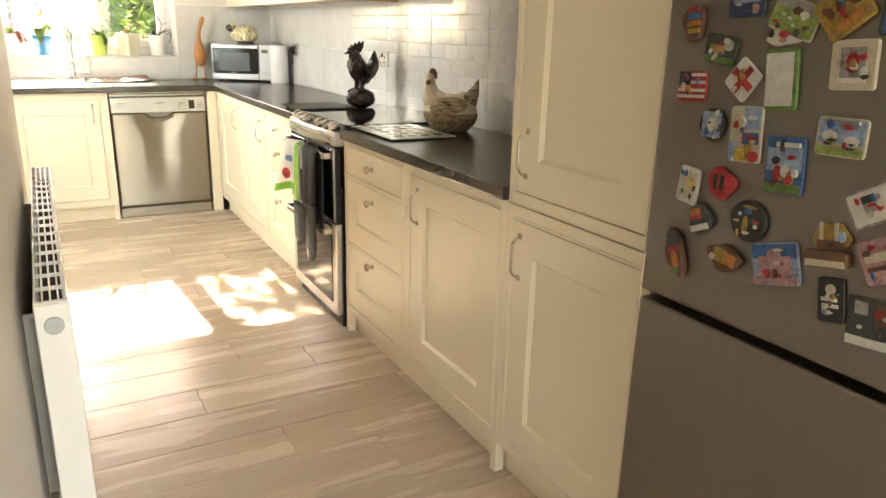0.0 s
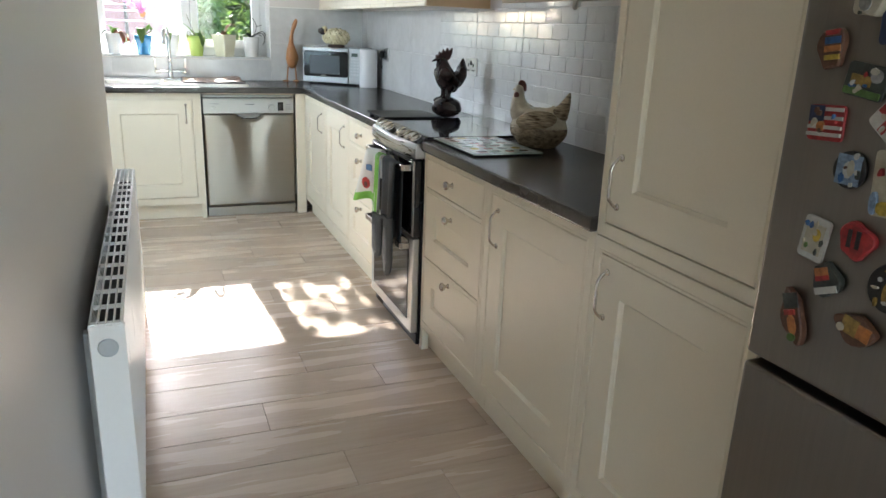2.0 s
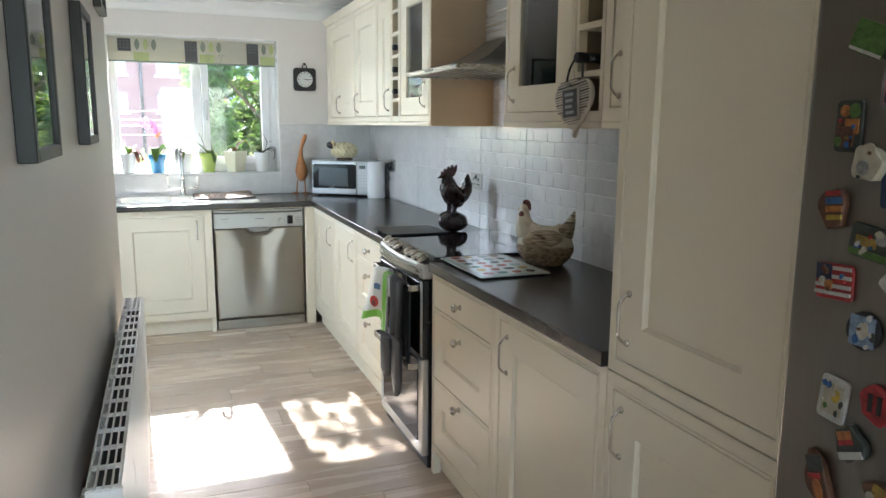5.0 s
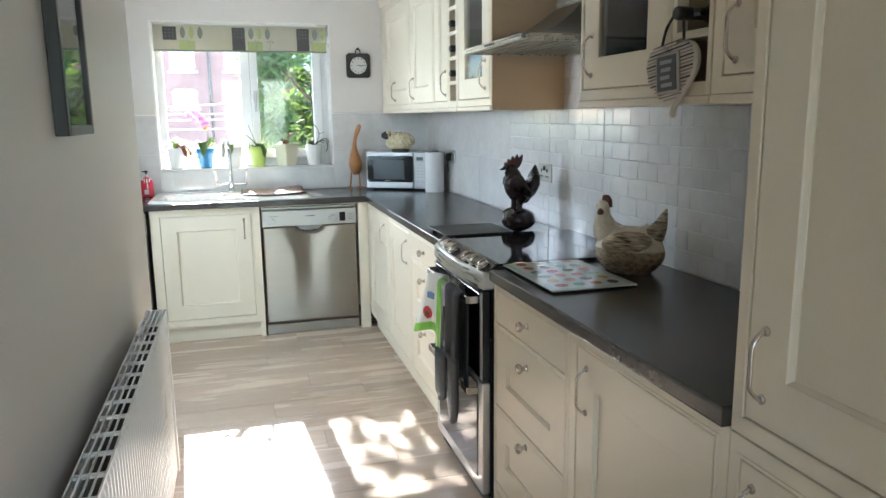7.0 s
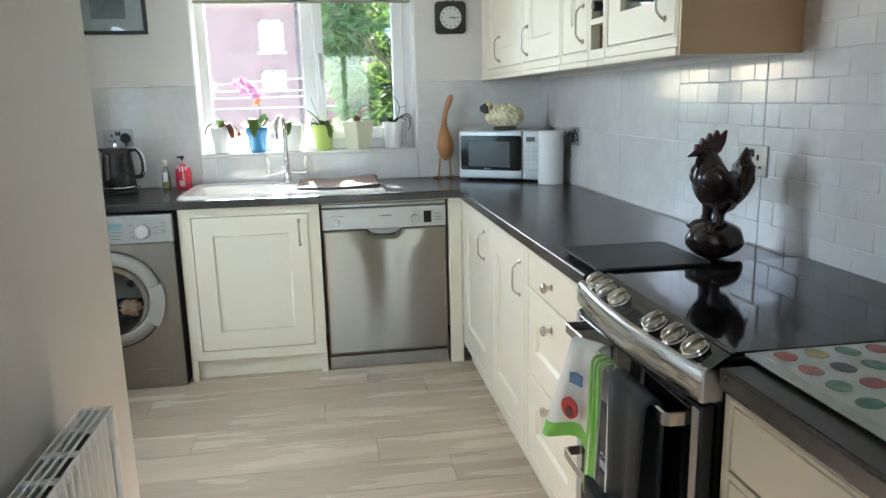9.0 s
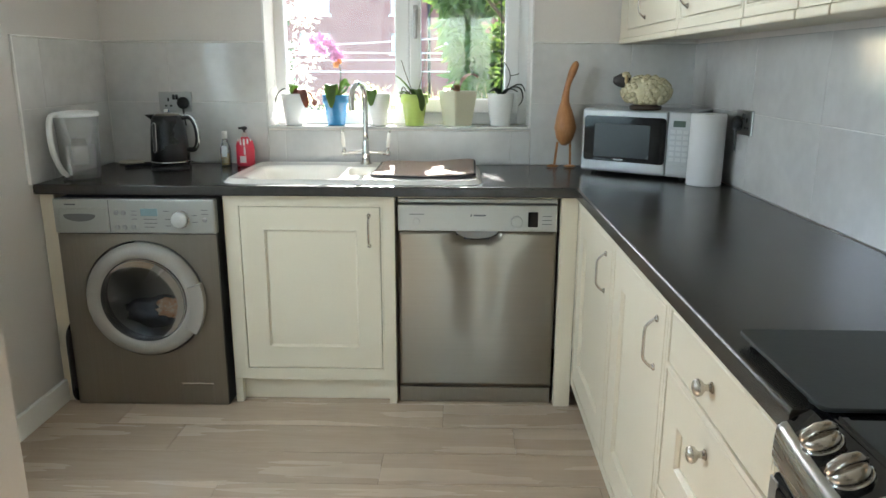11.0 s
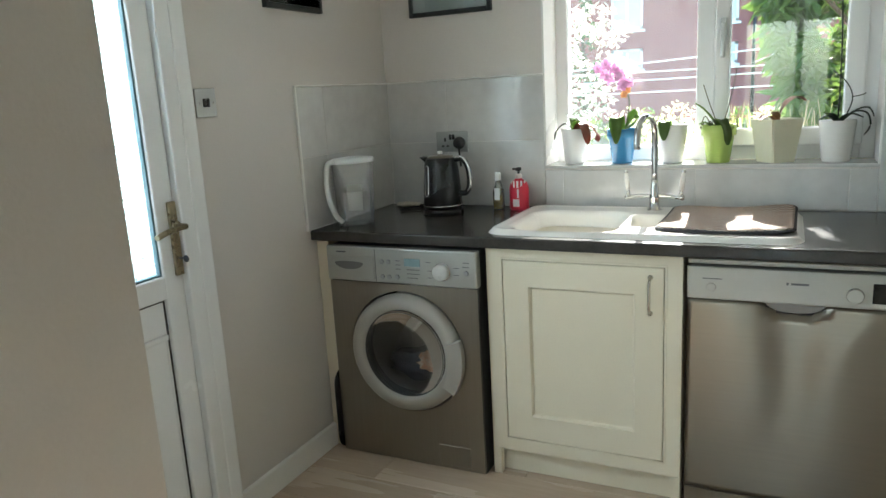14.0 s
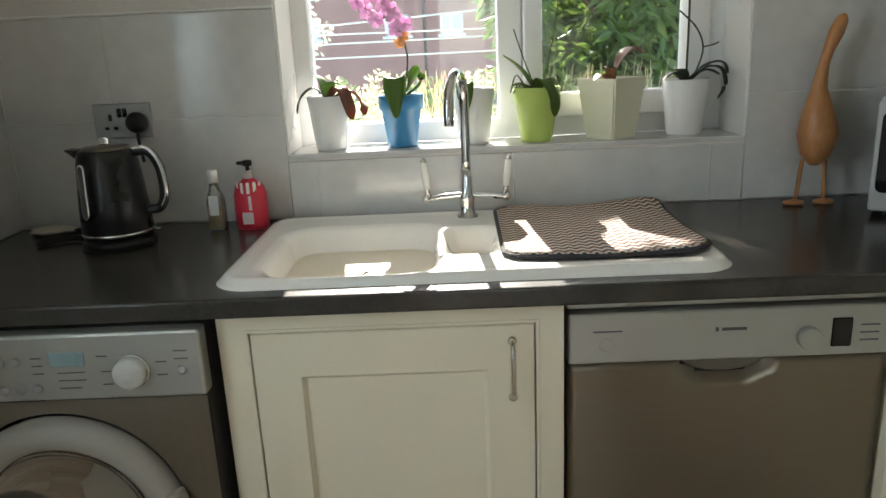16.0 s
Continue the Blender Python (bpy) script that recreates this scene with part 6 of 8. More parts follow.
speck = mat("speckled_hen_glaze", (0.05, 0.025, 0.012), 0.14, col2=(0.68, 0.56, 0.38), scale=46, fine=60, bump=0.05, stretch=(0.4, 1, 2.6))
pale = mat("pale_hen_glaze", (0.60, 0.51, 0.37), 0.10, col2=(0.78, 0.71, 0.57), scale=12, fine=70, bump=0.03)
basket = mat("basket_glaze", (0.11, 0.075, 0.045), 0.2, col2=(0.48, 0.38, 0.25), scale=45, fine=120, bump=0.25, stretch=(1, 1, 1.6))
redg = mat("hen_red", (0.13, 0.035, 0.025), 0.3)


def hen_shell(z0, z1, rings, seg=36):
    bm = bmesh.new()
    rows = []
    for i in range(rings + 1):
        z = z0 + (z1 - z0) * i / rings
        t = z / 0.165
        k = math.sqrt(max(0.02, 1 - ((t - 0.46) / 0.62) ** 2)) if t > 0.46 else 0.62 + 0.38 * math.sin(math.pi / 2 * t / 0.46)
        row = []
        for s in range(seg):
            a = s * math.tau / seg
            row.append(bm.verts.new((0.137 * k * math.cos(a) - 0.004, 0.088 * k * math.sin(a), z + (0.025 * (abs(math.cos(a)) ** 3) * sstep(0.6, 1, t)))))
        rows.append(row)
    for a, b in zip(rows, rows[1:]):
        for s in range(seg):
            f = bm.faces.new((a[s], a[(s + 1) % seg], b[(s + 1) % seg], b[s]))
            f.smooth = True
    bm.faces.new(rows[0][::-1]), bm.faces.new(rows[-1])
    bmesh.ops.recalc_face_normals(bm, faces=bm.faces)
    return bm


hen = [(hen_shell(0.0, 0.088, 10), basket), (hen_shell(0.0885, 0.166, 10), pale),
       (bm_loft(smooth_line([(0.055, 0, 0.12), (0.088, 0, 0.15), (0.104, 0, 0.20), (0.103, 0, 0.245), (0.098, 0, 0.268)], 4), [0.060, 0.060, 0.058, 0.055, 0.052, 0.048, 0.043, 0.038, 0.033, 0.029, 0.026, 0.024, 0.023, 0.023, 0.022, 0.018, 0.010], 18), pale),
       (bm_loft(smooth_line([(-0.01, 0, 0.118), (-0.066, 0, 0.132), (-0.112, 0, 0.170), (-0.142, 0, 0.250)], 4), [(0.020, 0.030), (0.038, 0.042), (0.046, 0.048), (0.048, 0.050), (0.046, 0.048), (0.042, 0.045), (0.038, 0.042), (0.033, 0.038), (0.027, 0.033), (0.021, 0.027), (0.015, 0.020), (0.009, 0.013), (0.003, 0.004)], 18), speck),
       (bm_prism([(0.070, 0.240), (0.070, 0.268), (0.080, 0.286), (0.096, 0.292), (0.108, 0.286), (0.112, 0.270), (0.09, 0.25)], -0.006, 0.006, 0.003), redg),
       (bm_loft([(0.116, 0, 0.252), (0.136, 0, 0.245)], [0.009, 0.002], 8), mat("hen_beak", (0.45, 0.30, 0.10), 0.3)), (bm_ball((0.120, 0.0, 0.222), 0.010, 0.014, 0.018, sub=2), redg)]
for sy in (-1, 1):
    hen.append((bm_ball((0.106, 0.023 * sy, 0.222), 0.014, 0.006, 0.018, sub=2), redg))
    hen.append((moved(bm_ball((0, 0, 0), 0.098, 0.014, 0.042, 0.02, 30, 3), pose(-0.020, 0.070 * sy, 0.124, 16 * sy, 8, 3 * sy)), speck))
figure("hen_pot", hen, "speckled pottery hen egg crock on the worktop", "hen pot", pose(1.065, 1.02, 0.912, 0, 0, 128) @ Matrix.Scale(0.84, 4))


def worktop_saver():
    b = thing("worktop_saver", pose(0.712, 0.822, 0.9125), "glass worktop saver printed with rows of coloured fruit", "chopping board")
    part("glass_plate", bm_box(0, 0.272, 0, 0.415, 0.004, 0.009, 0.0015, 1), mat("pale_green_glass", (0.48, 0.54, 0.49), 0.06, var=0.02), b)
    part("printed_panel", bm_box(0.022, 0.250, 0.022, 0.393, 0.0085, 0.0095), mat("print_ground", (0.58, 0.61, 0.56), 0.08, var=0.02), b)
    cols = [(0.36, 0.09, 0.07), (0.08, 0.09, 0.09), (0.42, 0.34, 0.13), (0.11, 0.24, 0.17), (0.38, 0.15, 0.09), (0.12, 0.14, 0.13)]
    rng = random.Random(2)
    for i in range(4):
        for j in range(6):
            c = cols[(i * 2 + j + rng.randrange(2)) % 6]
            nm = "fruit_%d" % cols.index(c)
            part("printed_fruit", moved(bm_lathe([(0.021, 0.0), (0.0212, 0.0004), (0.019, 0.0008)], 14), pose(0.054 + 0.055 * i, 0.052 + 0.062 * j, 0.0096, 0, 0, rng.uniform(0, 90)) @ Matrix.Diagonal((1.05, 0.85, 1, 1))), mat(nm, c, 0.1, var=0.35, scale=60), b)
    for x in (0.02, 0.252):
        for y in (0.02, 0.395):
            part("foot", bm_lathe([(0.006, 0), (0.006, 0.0045)], 8, (x, y, 0)), RUBBER, b)


worktop_saver()
saver = thing("black_mat", pose(0.826, 1.920, 0.912), "dark satin worktop saver on short feet beside the hob", "worktop mat")
part("board", moved(bm_prism(rounded(0.296, 0.275, 0.014), -0.003, 0.003, 0.001), pose(0, 0, 0.017, -90)), mat("saver_dark", (0.020, 0.025, 0.025), 0.46, var=0.1, fine=120, bump=0.02), saver, "dark glass board")
for fx in (-0.125, 0.125):
    for fy in (-0.080, 0.115):
        part("foot", moved(bm_lathe([(0.010, 0.0), (0.010, 0.0142)], 12), pose(fx, fy, 0)), RUBBER, saver)


BARX, BARZ = 0.652 - 0.055, 0.798
def draped(w, front, back, waves=2.2, amp=0.010, flare=0.0, gap=0.016, n=18, thick=0.004, shift=0.0):
    """A cloth over the rail in one bent sheet: w at the rail, flaring to its hem, with soft folds."""
    bm = bmesh.new()
    path = [(-gap, -front * k / 12) for k in range(12, 0, -1)] + [(gap * math.sin(a), gap * math.cos(a) * 0.8) for a in [radians(d) for d in (-90, -45, 0, 45, 90)]] + [(gap, -back * k / 8) for k in range(1, 9)]
    rows = []
    for i in range(n + 1):
        u = i / n - 0.5
        row = []
        for q, (y, z) in enumerate(path):
            f = max(0.0, -z) / max(front, back)
            fold = amp * math.sin(u * waves * math.tau + 0.8) * (0.35 + f)
            row.append(bm.verts.new((u * (w + flare * f) + shift * f, y + fold * (1 if y < 0 else 0.3) - 0.010 * f * (y < 0), z + 0.010 * math.sin(u * 5 + 1) * f)))
        rows.append(row)
    for a, b in zip(rows, rows[1:]):
        for k in range(len(path) - 1):
            f = bm.faces.new((a[k], b[k], b[k + 1], a[k + 1]))
            f.smooth = True
    bmesh.ops.recalc_face_normals(bm, faces=bm.faces)
    bmesh.ops.solidify(bm, geom=bm.faces[:], thickness=thick)
    return bm


def hem_band(src, z0, z1, lift=0.0012):
    """The part of a draped cloth between two heights, a little proud of it."""
    bmesh.ops.delete(src, geom=[f for f in src.faces if not (z0 < f.calc_center_median().z < z1 and f.calc_center_median().y < 0)], context="FACES")
    for v in src.verts:
        v.co.y -= lift
    return src


TOWEL = mat("towel_white", (0.72, 0.70, 0.64), 0.95, fine=400, bump=0.25)
TGREEN = mat("towel_green", (0.20, 0.46, 0.07), 0.95, fine=300, bump=0.2)
towel = thing("tea_towel", EAST(BARX, 1.612, BARZ) @ pose(0, 0, 0, 0, 0, 30), "white tea towel with green hem and red owl hanging", "tea towel")
part("cloth", draped(0.080, 0.215, 0.12, 1.3, 0.009, 0.075, 0.024, shift=-0.030), TOWEL, towel)
part("green_hem", hem_band(draped(0.080, 0.215, 0.12, 1.3, 0.009, 0.075, 0.024, shift=-0.030), -0.222, -0.178), TGREEN, towel, "green hem band")
owl = bm_prism([(0.021 * math.cos(radians(a)) * (1.1 if abs(math.sin(radians(a))) < 0.8 else 0.9), 0.026 * math.sin(radians(a))) for a in range(0, 360, 20)], -0.002, 0.002)
part("owl_print", moved(owl, pose(-0.016, -0.044, -0.130, 4)), mat("towel_red", (0.45, 0.05, 0.04), 0.95), towel, "red printed owl")
part("owl_belly", moved(bm_prism([(0.010 * math.cos(radians(a)), 0.013 * math.sin(radians(a))) for a in range(0, 360, 30)], -0.003, 0.001), pose(-0.016, -0.0455, -0.137, 4)), mat("towel_brown", (0.16, 0.05, 0.04), 0.95), towel)
part("blue_print", moved(bm_prism([(-0.018, -0.012), (0.016, -0.016), (0.018, 0.008), (0.0, 0.014), (-0.016, 0.010)], -0.002, 0.002), pose(-0.004, -0.038, -0.060, 3)), mat("towel_blue", (0.10, 0.18, 0.30), 0.95), towel, "blue print")
green = thing("green_towel", EAST(BARX, 1.512, BARZ), "green and white striped towel folded on the oven rail", "tea towel")
part("cloth", draped(0.045, 0.29, 0.30, 1.3, 0.007, 0.02, 0.018), TOWEL, green)
for i in range(3):
    part("stripe", moved(draped(0.008, 0.285, 0.24, 0.5, 0.002, 0.006, 0.021, 3, 0.002), pose((i - 1) * 0.020, -0.004, 0)), TGREEN, green, "green stripe")
GLOVE = mat("glove_black", (0.018, 0.021, 0.024), 0.75, fine=220, bump=0.3)
PALM = mat("glove_rubber", (0.035, 0.04, 0.045), 0.42, scale=50, fine=300, bump=0.4)


def mitt_bm(w, z0, z1, y):
    """A stuffed pocket with a round end, hanging from z0 to z1."""
    line = [(0, y, z0 + (z1 - z0) * k / 12) for k in range(13)]
    return bm_loft(line, [(w * 0.5 * (1.0 if k < 8 else math.sqrt(max(0.03, 1 - ((k - 8) / 4.1) ** 2))), 0.013 * (1.0 if k < 9 else 0.75)) for k in range(13)], 18, up=(0, 1, 0))


glove = thing("oven_glove", EAST(BARX, 1.375, BARZ), "long black double oven glove draped over the oven rail", "oven glove")
part("strap", draped(0.165, 0.29, 0.33, 1.8, 0.009, -0.02, 0.021, thick=0.006), GLOVE, glove)
for nm, x, z0, z1, y in (("near_mitt", -0.060, -0.235, -0.42, -0.044), ("far_mitt", 0.030, -0.22, -0.475, -0.026)):
    p = part(nm, moved(mitt_bm(0.135, z0, z1, y), pose(x, 0, 0)), GLOVE, glove, "padded black mitt")
    part("rubber_palm", moved(bm_loft([(0, y - 0.006, z0 - 0.045), (0, y - 0.008, z0 - 0.09), (0, y - 0.008, z0 - 0.15), (0, y - 0.004, z1 + 0.012)], [(0.016, 0.008), (0.038, 0.0085), (0.038, 0.0085), (0.014, 0.006)], 14, up=(0, 1, 0)), pose(x - 0.006, 0, 0)), PALM, p, "grey rubber grip patch")


# ---- wall units' contents, heart, clock, pictures ----
def bottle(m, label):
    b = thing("wine_bottle", m, label, "wine bottle", "bottles in the wine racks")
    g = mat("bottle_dark_glass", (0.012, 0.016, 0.012), 0.1)
    part("glass", moved(bm_lathe([(0.033, 0.0), (0.036, 0.006), (0.036, 0.17), (0.026, 0.205), (0.014, 0.222), (0.014, 0.27)], 20), pose(0, 0, 0, 90)), g, b)
    part("foil", moved(bm_lathe([(0.0155, 0.262), (0.0158, 0.296), (0.013, 0.30)], 16), pose(0, 0, 0, 90)), mat("foil_dark", (0.02, 0.02, 0.022), 0.35), b)


for i in (1, 2, 3):
    bottle(pose(UX + 0.285, 2.4475, UZ0 + 0.009 + 0.1163 * i + 0.036, 0, 0, -90), "dark wine bottle lying in the narrow rack")
for i in (1, 3):
    bottle(pose(UX + 0.255, 0.5175, UZ0 + 0.009 + 0.1396 * i + 0.0365, 0, 0, -90), "dark wine bottle lying in the rack")
glassy = glass("tumbler_glass", (0.86, 0.88, 0.88))
for cy, zz in ((2.26, UZ0 + 0.018), (2.14, UZ0 + 0.018), (2.02, UZ0 + 0.018), (0.97, UZ0 + 0.018), (0.86, UZ0 + 0.018), (0.74, UZ0 + 0.018)):
    t = solid("wine_glass", bm_lathe([(0.032, 0), (0.030, 0.003), (0.004, 0.008), (0.004, 0.07), (0.02, 0.085), (0.036, 0.11), (0.034, 0.16)], 20, cap=False), glassy, "clear stemmed glass inside the glazed cabinet", "glass", "glasses in the cabinets", m=pose(UX + 0.13, cy, zz))


def heart():
    h = thing("hanging_heart", pose(UX - 0.016, 0.562, 1.497, 0, -5, -84), "striped fabric heart with a framed motto hanging from a bottle", "hanging heart")
    pts = []
    for k in range(40):
        a = k * math.tau / 40
        pts.append((0.0058 * 16 * math.sin(a) ** 3, 0.0060 * (13 * math.cos(a) - 5 * math.cos(2 * a) - 2 * math.cos(3 * a) - math.cos(4 * a)) + 0.008))
    part("cushion", bm_prism(pts, -0.009, 0.009, 0.005), mat("heart_linen", (0.66, 0.62, 0.55), 0.9, fine=300, bump=0.25), h)
    tones = ((0.05, 0.045, 0.045), (0.30, 0.27, 0.24), (0.16, 0.13, 0.11))
    for i in range(21):
        z = -0.086 + 0.0082 * i
        half = max([abs(x) for x, zz in pts if abs(zz - z) < 0.010] or [0.0]) - 0.009
        if half > 0.012:
            t = 0.0016 if i % 3 == 0 else 0.0009
            part("stripe", moved(bm_box(-half, half, -0.0108, -0.0085, -t, t), pose(0, 0, z, 0, -4)), mat("stripe_%d" % (i % 3), tones[i % 3], 0.9), h)
    f = part("motto_frame", bm_box(-0.041, 0.041, -0.0175, -0.0105, -0.040, 0.056, 0.002, 1), mat("motto_pale", (0.50, 0.47, 0.42), 0.7), h, "pale frame")
    part("motto_slate", bm_box(-0.034, 0.034, -0.0195, -0.017, -0.033, 0.049), mat("slate_grey", (0.11, 0.12, 0.13), 0.7), f, "grey slate")
    part("lettering", join(*[bm_box(-0.022 + 0.003 * (k % 2), 0.020 - 0.004 * (k % 3), -0.0202, -0.019, 0.030 - 0.018 * k, 0.039 - 0.018 * k) for k in range(4)]), mat("chalk_grey", (0.42, 0.45, 0.46), 0.8), f)
    for sx in (-1, 1):
        part("cord", bm_tube([(0.040 * sx, 0.0, 0.072), (0.030 * sx + 0.018, -0.006, 0.115), (0.008 * sx + 0.042, -0.010, 0.150)], 0.0035, 8, 3), BLACK, h, "dark cord")


heart()
ck = thing("wall_clock", pose(0.742, YW, 1.765), "square black wall clock with a white dial", "clock")
part("case", moved(bm_prism(rounded(0.168, 0.168, 0.022), -0.022, 0.0, 0.003), pose(0, 0, 0)), mat("clock_black", (0.018, 0.017, 0.018), 0.35), ck)
part("dial", moved(bm_lathe([(0.058, 0), (0.058, 0.002)], 40), pose(0, -0.022, 0, 90)), mat("clock_dial", (0.62, 0.64, 0.62), 0.4), ck, "white dial")
part("bezel", moved(bm_lathe([(0.058, 0), (0.0585, 0.004), (0.063, 0.004), (0.064, 0)], 40, cap=False), pose(0, -0.022, 0, 90)), BLACK, ck)
for k in range(12):
    a = k * math.tau / 12
    part("hour_mark", moved(bm_box(-0.0028, 0.0028, -0.0256, -0.0236, 0.043, 0.052), pose(0, 0, 0, 0, math.degrees(a), 0)), INK, ck)
part("hour_pointer", moved(bm_box(-0.002, 0.002, -0.027, -0.0256, -0.008, 0.030), pose(0, 0, 0, 0, 100, 0)), INK, ck)
part("minute_pointer", moved(bm_box(-0.0014, 0.0014, -0.028, -0.027, -0.008, 0.044), pose(0, 0, 0, 0, 88, 0)), INK, ck)
part("hanging_ring", join(bm_tube([(-0.016, -0.012, 0.084), (-0.014, -0.012, 0.103), (0, -0.012, 0.112), (0.014, -0.012, 0.103), (0.016, -0.012, 0.084)], 0.004, 8, 4), bm_ball((0, -0.012, 0.114), 0.01, 0.008, 0.008, sub=2)), BLACK, ck)


def picture(m, w, h, label, deep=0.028, rail=0.022, grey=False):
    p = thing("framed_picture", m, label, "picture", "framed pictures")
    fm = mat("frame_black", (0.016, 0.018, 0.019), 0.4)
    part("frame", join(bm_box(0, rail, -deep, 0, 0, h, 0.002, 1), bm_box(w - rail, w, -deep, 0, 0, h, 0.002, 1), bm_box(rail, w - rail, -deep, 0, 0, rail, 0.002, 1), bm_box(rail, w - rail, -deep, 0, h - rail, h, 0.002, 1)), fm, p, "black box frame")
    part("mount", bm_box(rail, w - rail, -0.012, -0.002, rail, h - rail), mat("mount_white", (0.68, 0.68, 0.66), 0.8), p, "white mount")
    part("print", bm_box(w * 0.27, w * 0.73, -0.0135, -0.0118, h * 0.25, h * 0.75), mat("print_grey", (0.10, 0.13, 0.14), 0.6, col2=(0.42, 0.46, 0.45), scale=9), p, "grey-green print")
    g = part("glazing", bm_box(rail, w - rail, -0.022, -0.020, rail, h - rail), PANE, p)
    g.visible_shadow = False


WEST = lambda y, z: pose(XL, y, z, 0, 0, 90)
picture(WEST(-0.16, 1.375), 0.29, 0.38, "black box-framed picture on the radiator wall")
picture(WEST(0.705, 1.378), 0.285, 0.36, "black box-framed picture over the radiator")
picture(WEST(0.38, 1.79), 0.27, 0.34, "black box-framed picture hung high on the wall")
picture(WEST(1.50, 1.835), 0.27, 0.34, "black box-framed picture hung high near the corner")
picture(pose(-1.185, YW, 1.695), 0.365, 0.30, "black-framed picture above the wall tiles", 0.02, 0.018)
picture(pose(XN, 3.40, 1.695, 0, 0, 90), 0.325, 0.30, "black-framed picture beside the back door", 0.02, 0.018)


# ---- fridge magnets ----
MAGC = {"red": (0.45, 0.03, 0.03), "blue": (0.04, 0.14, 0.36), "sky": (0.30, 0.42, 0.58), "green": (0.12, 0.24, 0.05), "grass": (0.28, 0.40, 0.10), "white": (0.70, 0.68, 0.62), "cream": (0.62, 0.56, 0.42), "black": (0.02, 0.02, 0.02), "yellow": (0.60, 0.42, 0.05), "orange": (0.55, 0.20, 0.05), "brown": (0.14, 0.06, 0.03), "gold": (0.40, 0.25, 0.05), "grey": (0.35, 0.34, 0.32), "pink": (0.50, 0.28, 0.28), "navy": (0.03, 0.05, 0.12), "dark": (0.05, 0.06, 0.05)}
mc = lambda n: mat("magnet_" + n, tuple(0.55 * c for c in MAGC[n]), 0.45, var=0.14 if n in ("white", "cream") else 0.45, scale=70, fine=190)
FXM = 0.6045


def magnet(y, z, w, h, turn, base, bits, what, shape="rect", t=0.005):
    """bits: (colour, x, z, w, h) of the plate's size, raised one over another."""
    k = 0.84 if y < -0.9 or shape == "blob" else 0.92
    w, h = w * k, h * k
    m = thing("fridge_magnet", EAST(FXM, y, z) @ pose(0, 0, 0, 0, turn, 0), what, "fridge magnet", "magnets on the fridge")
    if shape == "round":
        bm = moved(bm_lathe([(w / 2, 0), (w / 2, t * 0.7), (w / 2 * 0.94, t)], 28), pose(0, 0, 0, 90))
    elif shape == "blob":
        bm = bm_prism([(w / 2 * (1 + 0.16 * math.sin(3 * a + y * 50)) * math.cos(a), h / 2 * (1 + 0.14 * math.cos(4 * a + z * 40)) * math.sin(a)) for a in [k * math.tau / 22 for k in range(22)]], -t, 0, 0.002)
    elif shape == "photo":
        bm = bm_prism(rounded(w, h, 0.001, 1), -t, 0)
    else:
        bm = bm_prism(rounded(w, h, 0.006, 3), -t, 0, 0.001)
    part("plate", bm, mc(base), m)
    for i, (c, x, zz, bw, bh) in enumerate(bits):
        rnd = bw < 0.45 and bh < 0.45 and shape != "photo"
        oy = -t - 0.0007 * (i + 1)
        if rnd:
            b = bm_prism([(x * w + bw * w / 2 * math.cos(k * math.tau / 10), zz * h + bh * h / 2 * math.sin(k * math.tau / 10)) for k in range(10)], oy, -t + 0.001)
        else:
            b = bm_box((x - bw / 2) * w, (x + bw / 2) * w, oy, -t + 0.001, (zz - bh / 2) * h, (zz + bh / 2) * h)
        part("motif", b, mc(c), m)
    if shape in ("rect", "photo", "round") and len(bits) > 1:     # small printed figures
        r = random.Random(int(abs(y) * 9173 + z * 5119))
        for j in range(7):
            rx, rz = r.uniform(-0.34, 0.34), r.uniform(-0.36, 0.36)
            sx, sz = r.uniform(0.03, 0.10) * w, r.uniform(0.03, 0.12) * h
            oy = -t - 0.0007 * (len(bits) + 1) - 0.0001 * j
            poly = [(rx * w + sx * r.uniform(0.7, 1.2) * math.cos(q * math.tau / 7), rz * h + sz * r.uniform(0.7, 1.2) * math.sin(q * math.tau / 7)) for q in range(7)]
            part("figure", bm_prism(poly, oy, -t + 0.001), mc(r.choice(("white", "red", "dark", "gold", "brown", "cream", "blue"))), m)


magnet(-0.640, 1.325, 0.052, 0.070, -8, "brown", [("blue", 0.1, 0.2, 0.6, 0.16), ("orange", 0.1, 0.0, 0.6, 0.14), ("yellow", 0.1, -0.2, 0.55, 0.12), ("red", 0.1, 0.38, 0.5, 0.12)], "coloured moulded lighthouse-shaped fridge magnet", "blob", 0.012)
magnet(-0.740, 1.360, 0.075, 0.055, -3, "navy", [("sky", 0, 0.1, 0.7, 0.3), ("pink", 0.25, -0.25, 0.2, 0.3)], "dark blue picture fridge magnet")
magnet(-0.828, 1.335, 0.088, 0.056, 18, "cream", [("grey", 0, 0.32, 0.94, 0.28), ("grass", 0, -0.12, 0.94, 0.6), ("white", -0.2, 0.0, 0.08, 0.1), ("white", 0.2, 0.05, 0.08, 0.1), ("white", 0.05, -0.2, 0.08, 0.1)], "green hillside picture fridge magnet")
magnet(-0.905, 1.345, 0.085, 0.075, -38, "gold", [("brown", -0.25, 0.1, 0.16, 0.3), ("brown", 0, 0.1, 0.16, 0.3), ("brown", 0.25, 0.1, 0.16, 0.3), ("orange", 0, -0.3, 0.8, 0.12)], "carved golden building fridge magnet", t=0.010)
magnet(-0.985, 1.345, 0.070, 0.080, 0, "dark", [("blue", -0.3, 0, 0.2, 0.9), ("orange", 0.2, -0.35, 0.5, 0.12)], "dark teal picture fridge magnet")
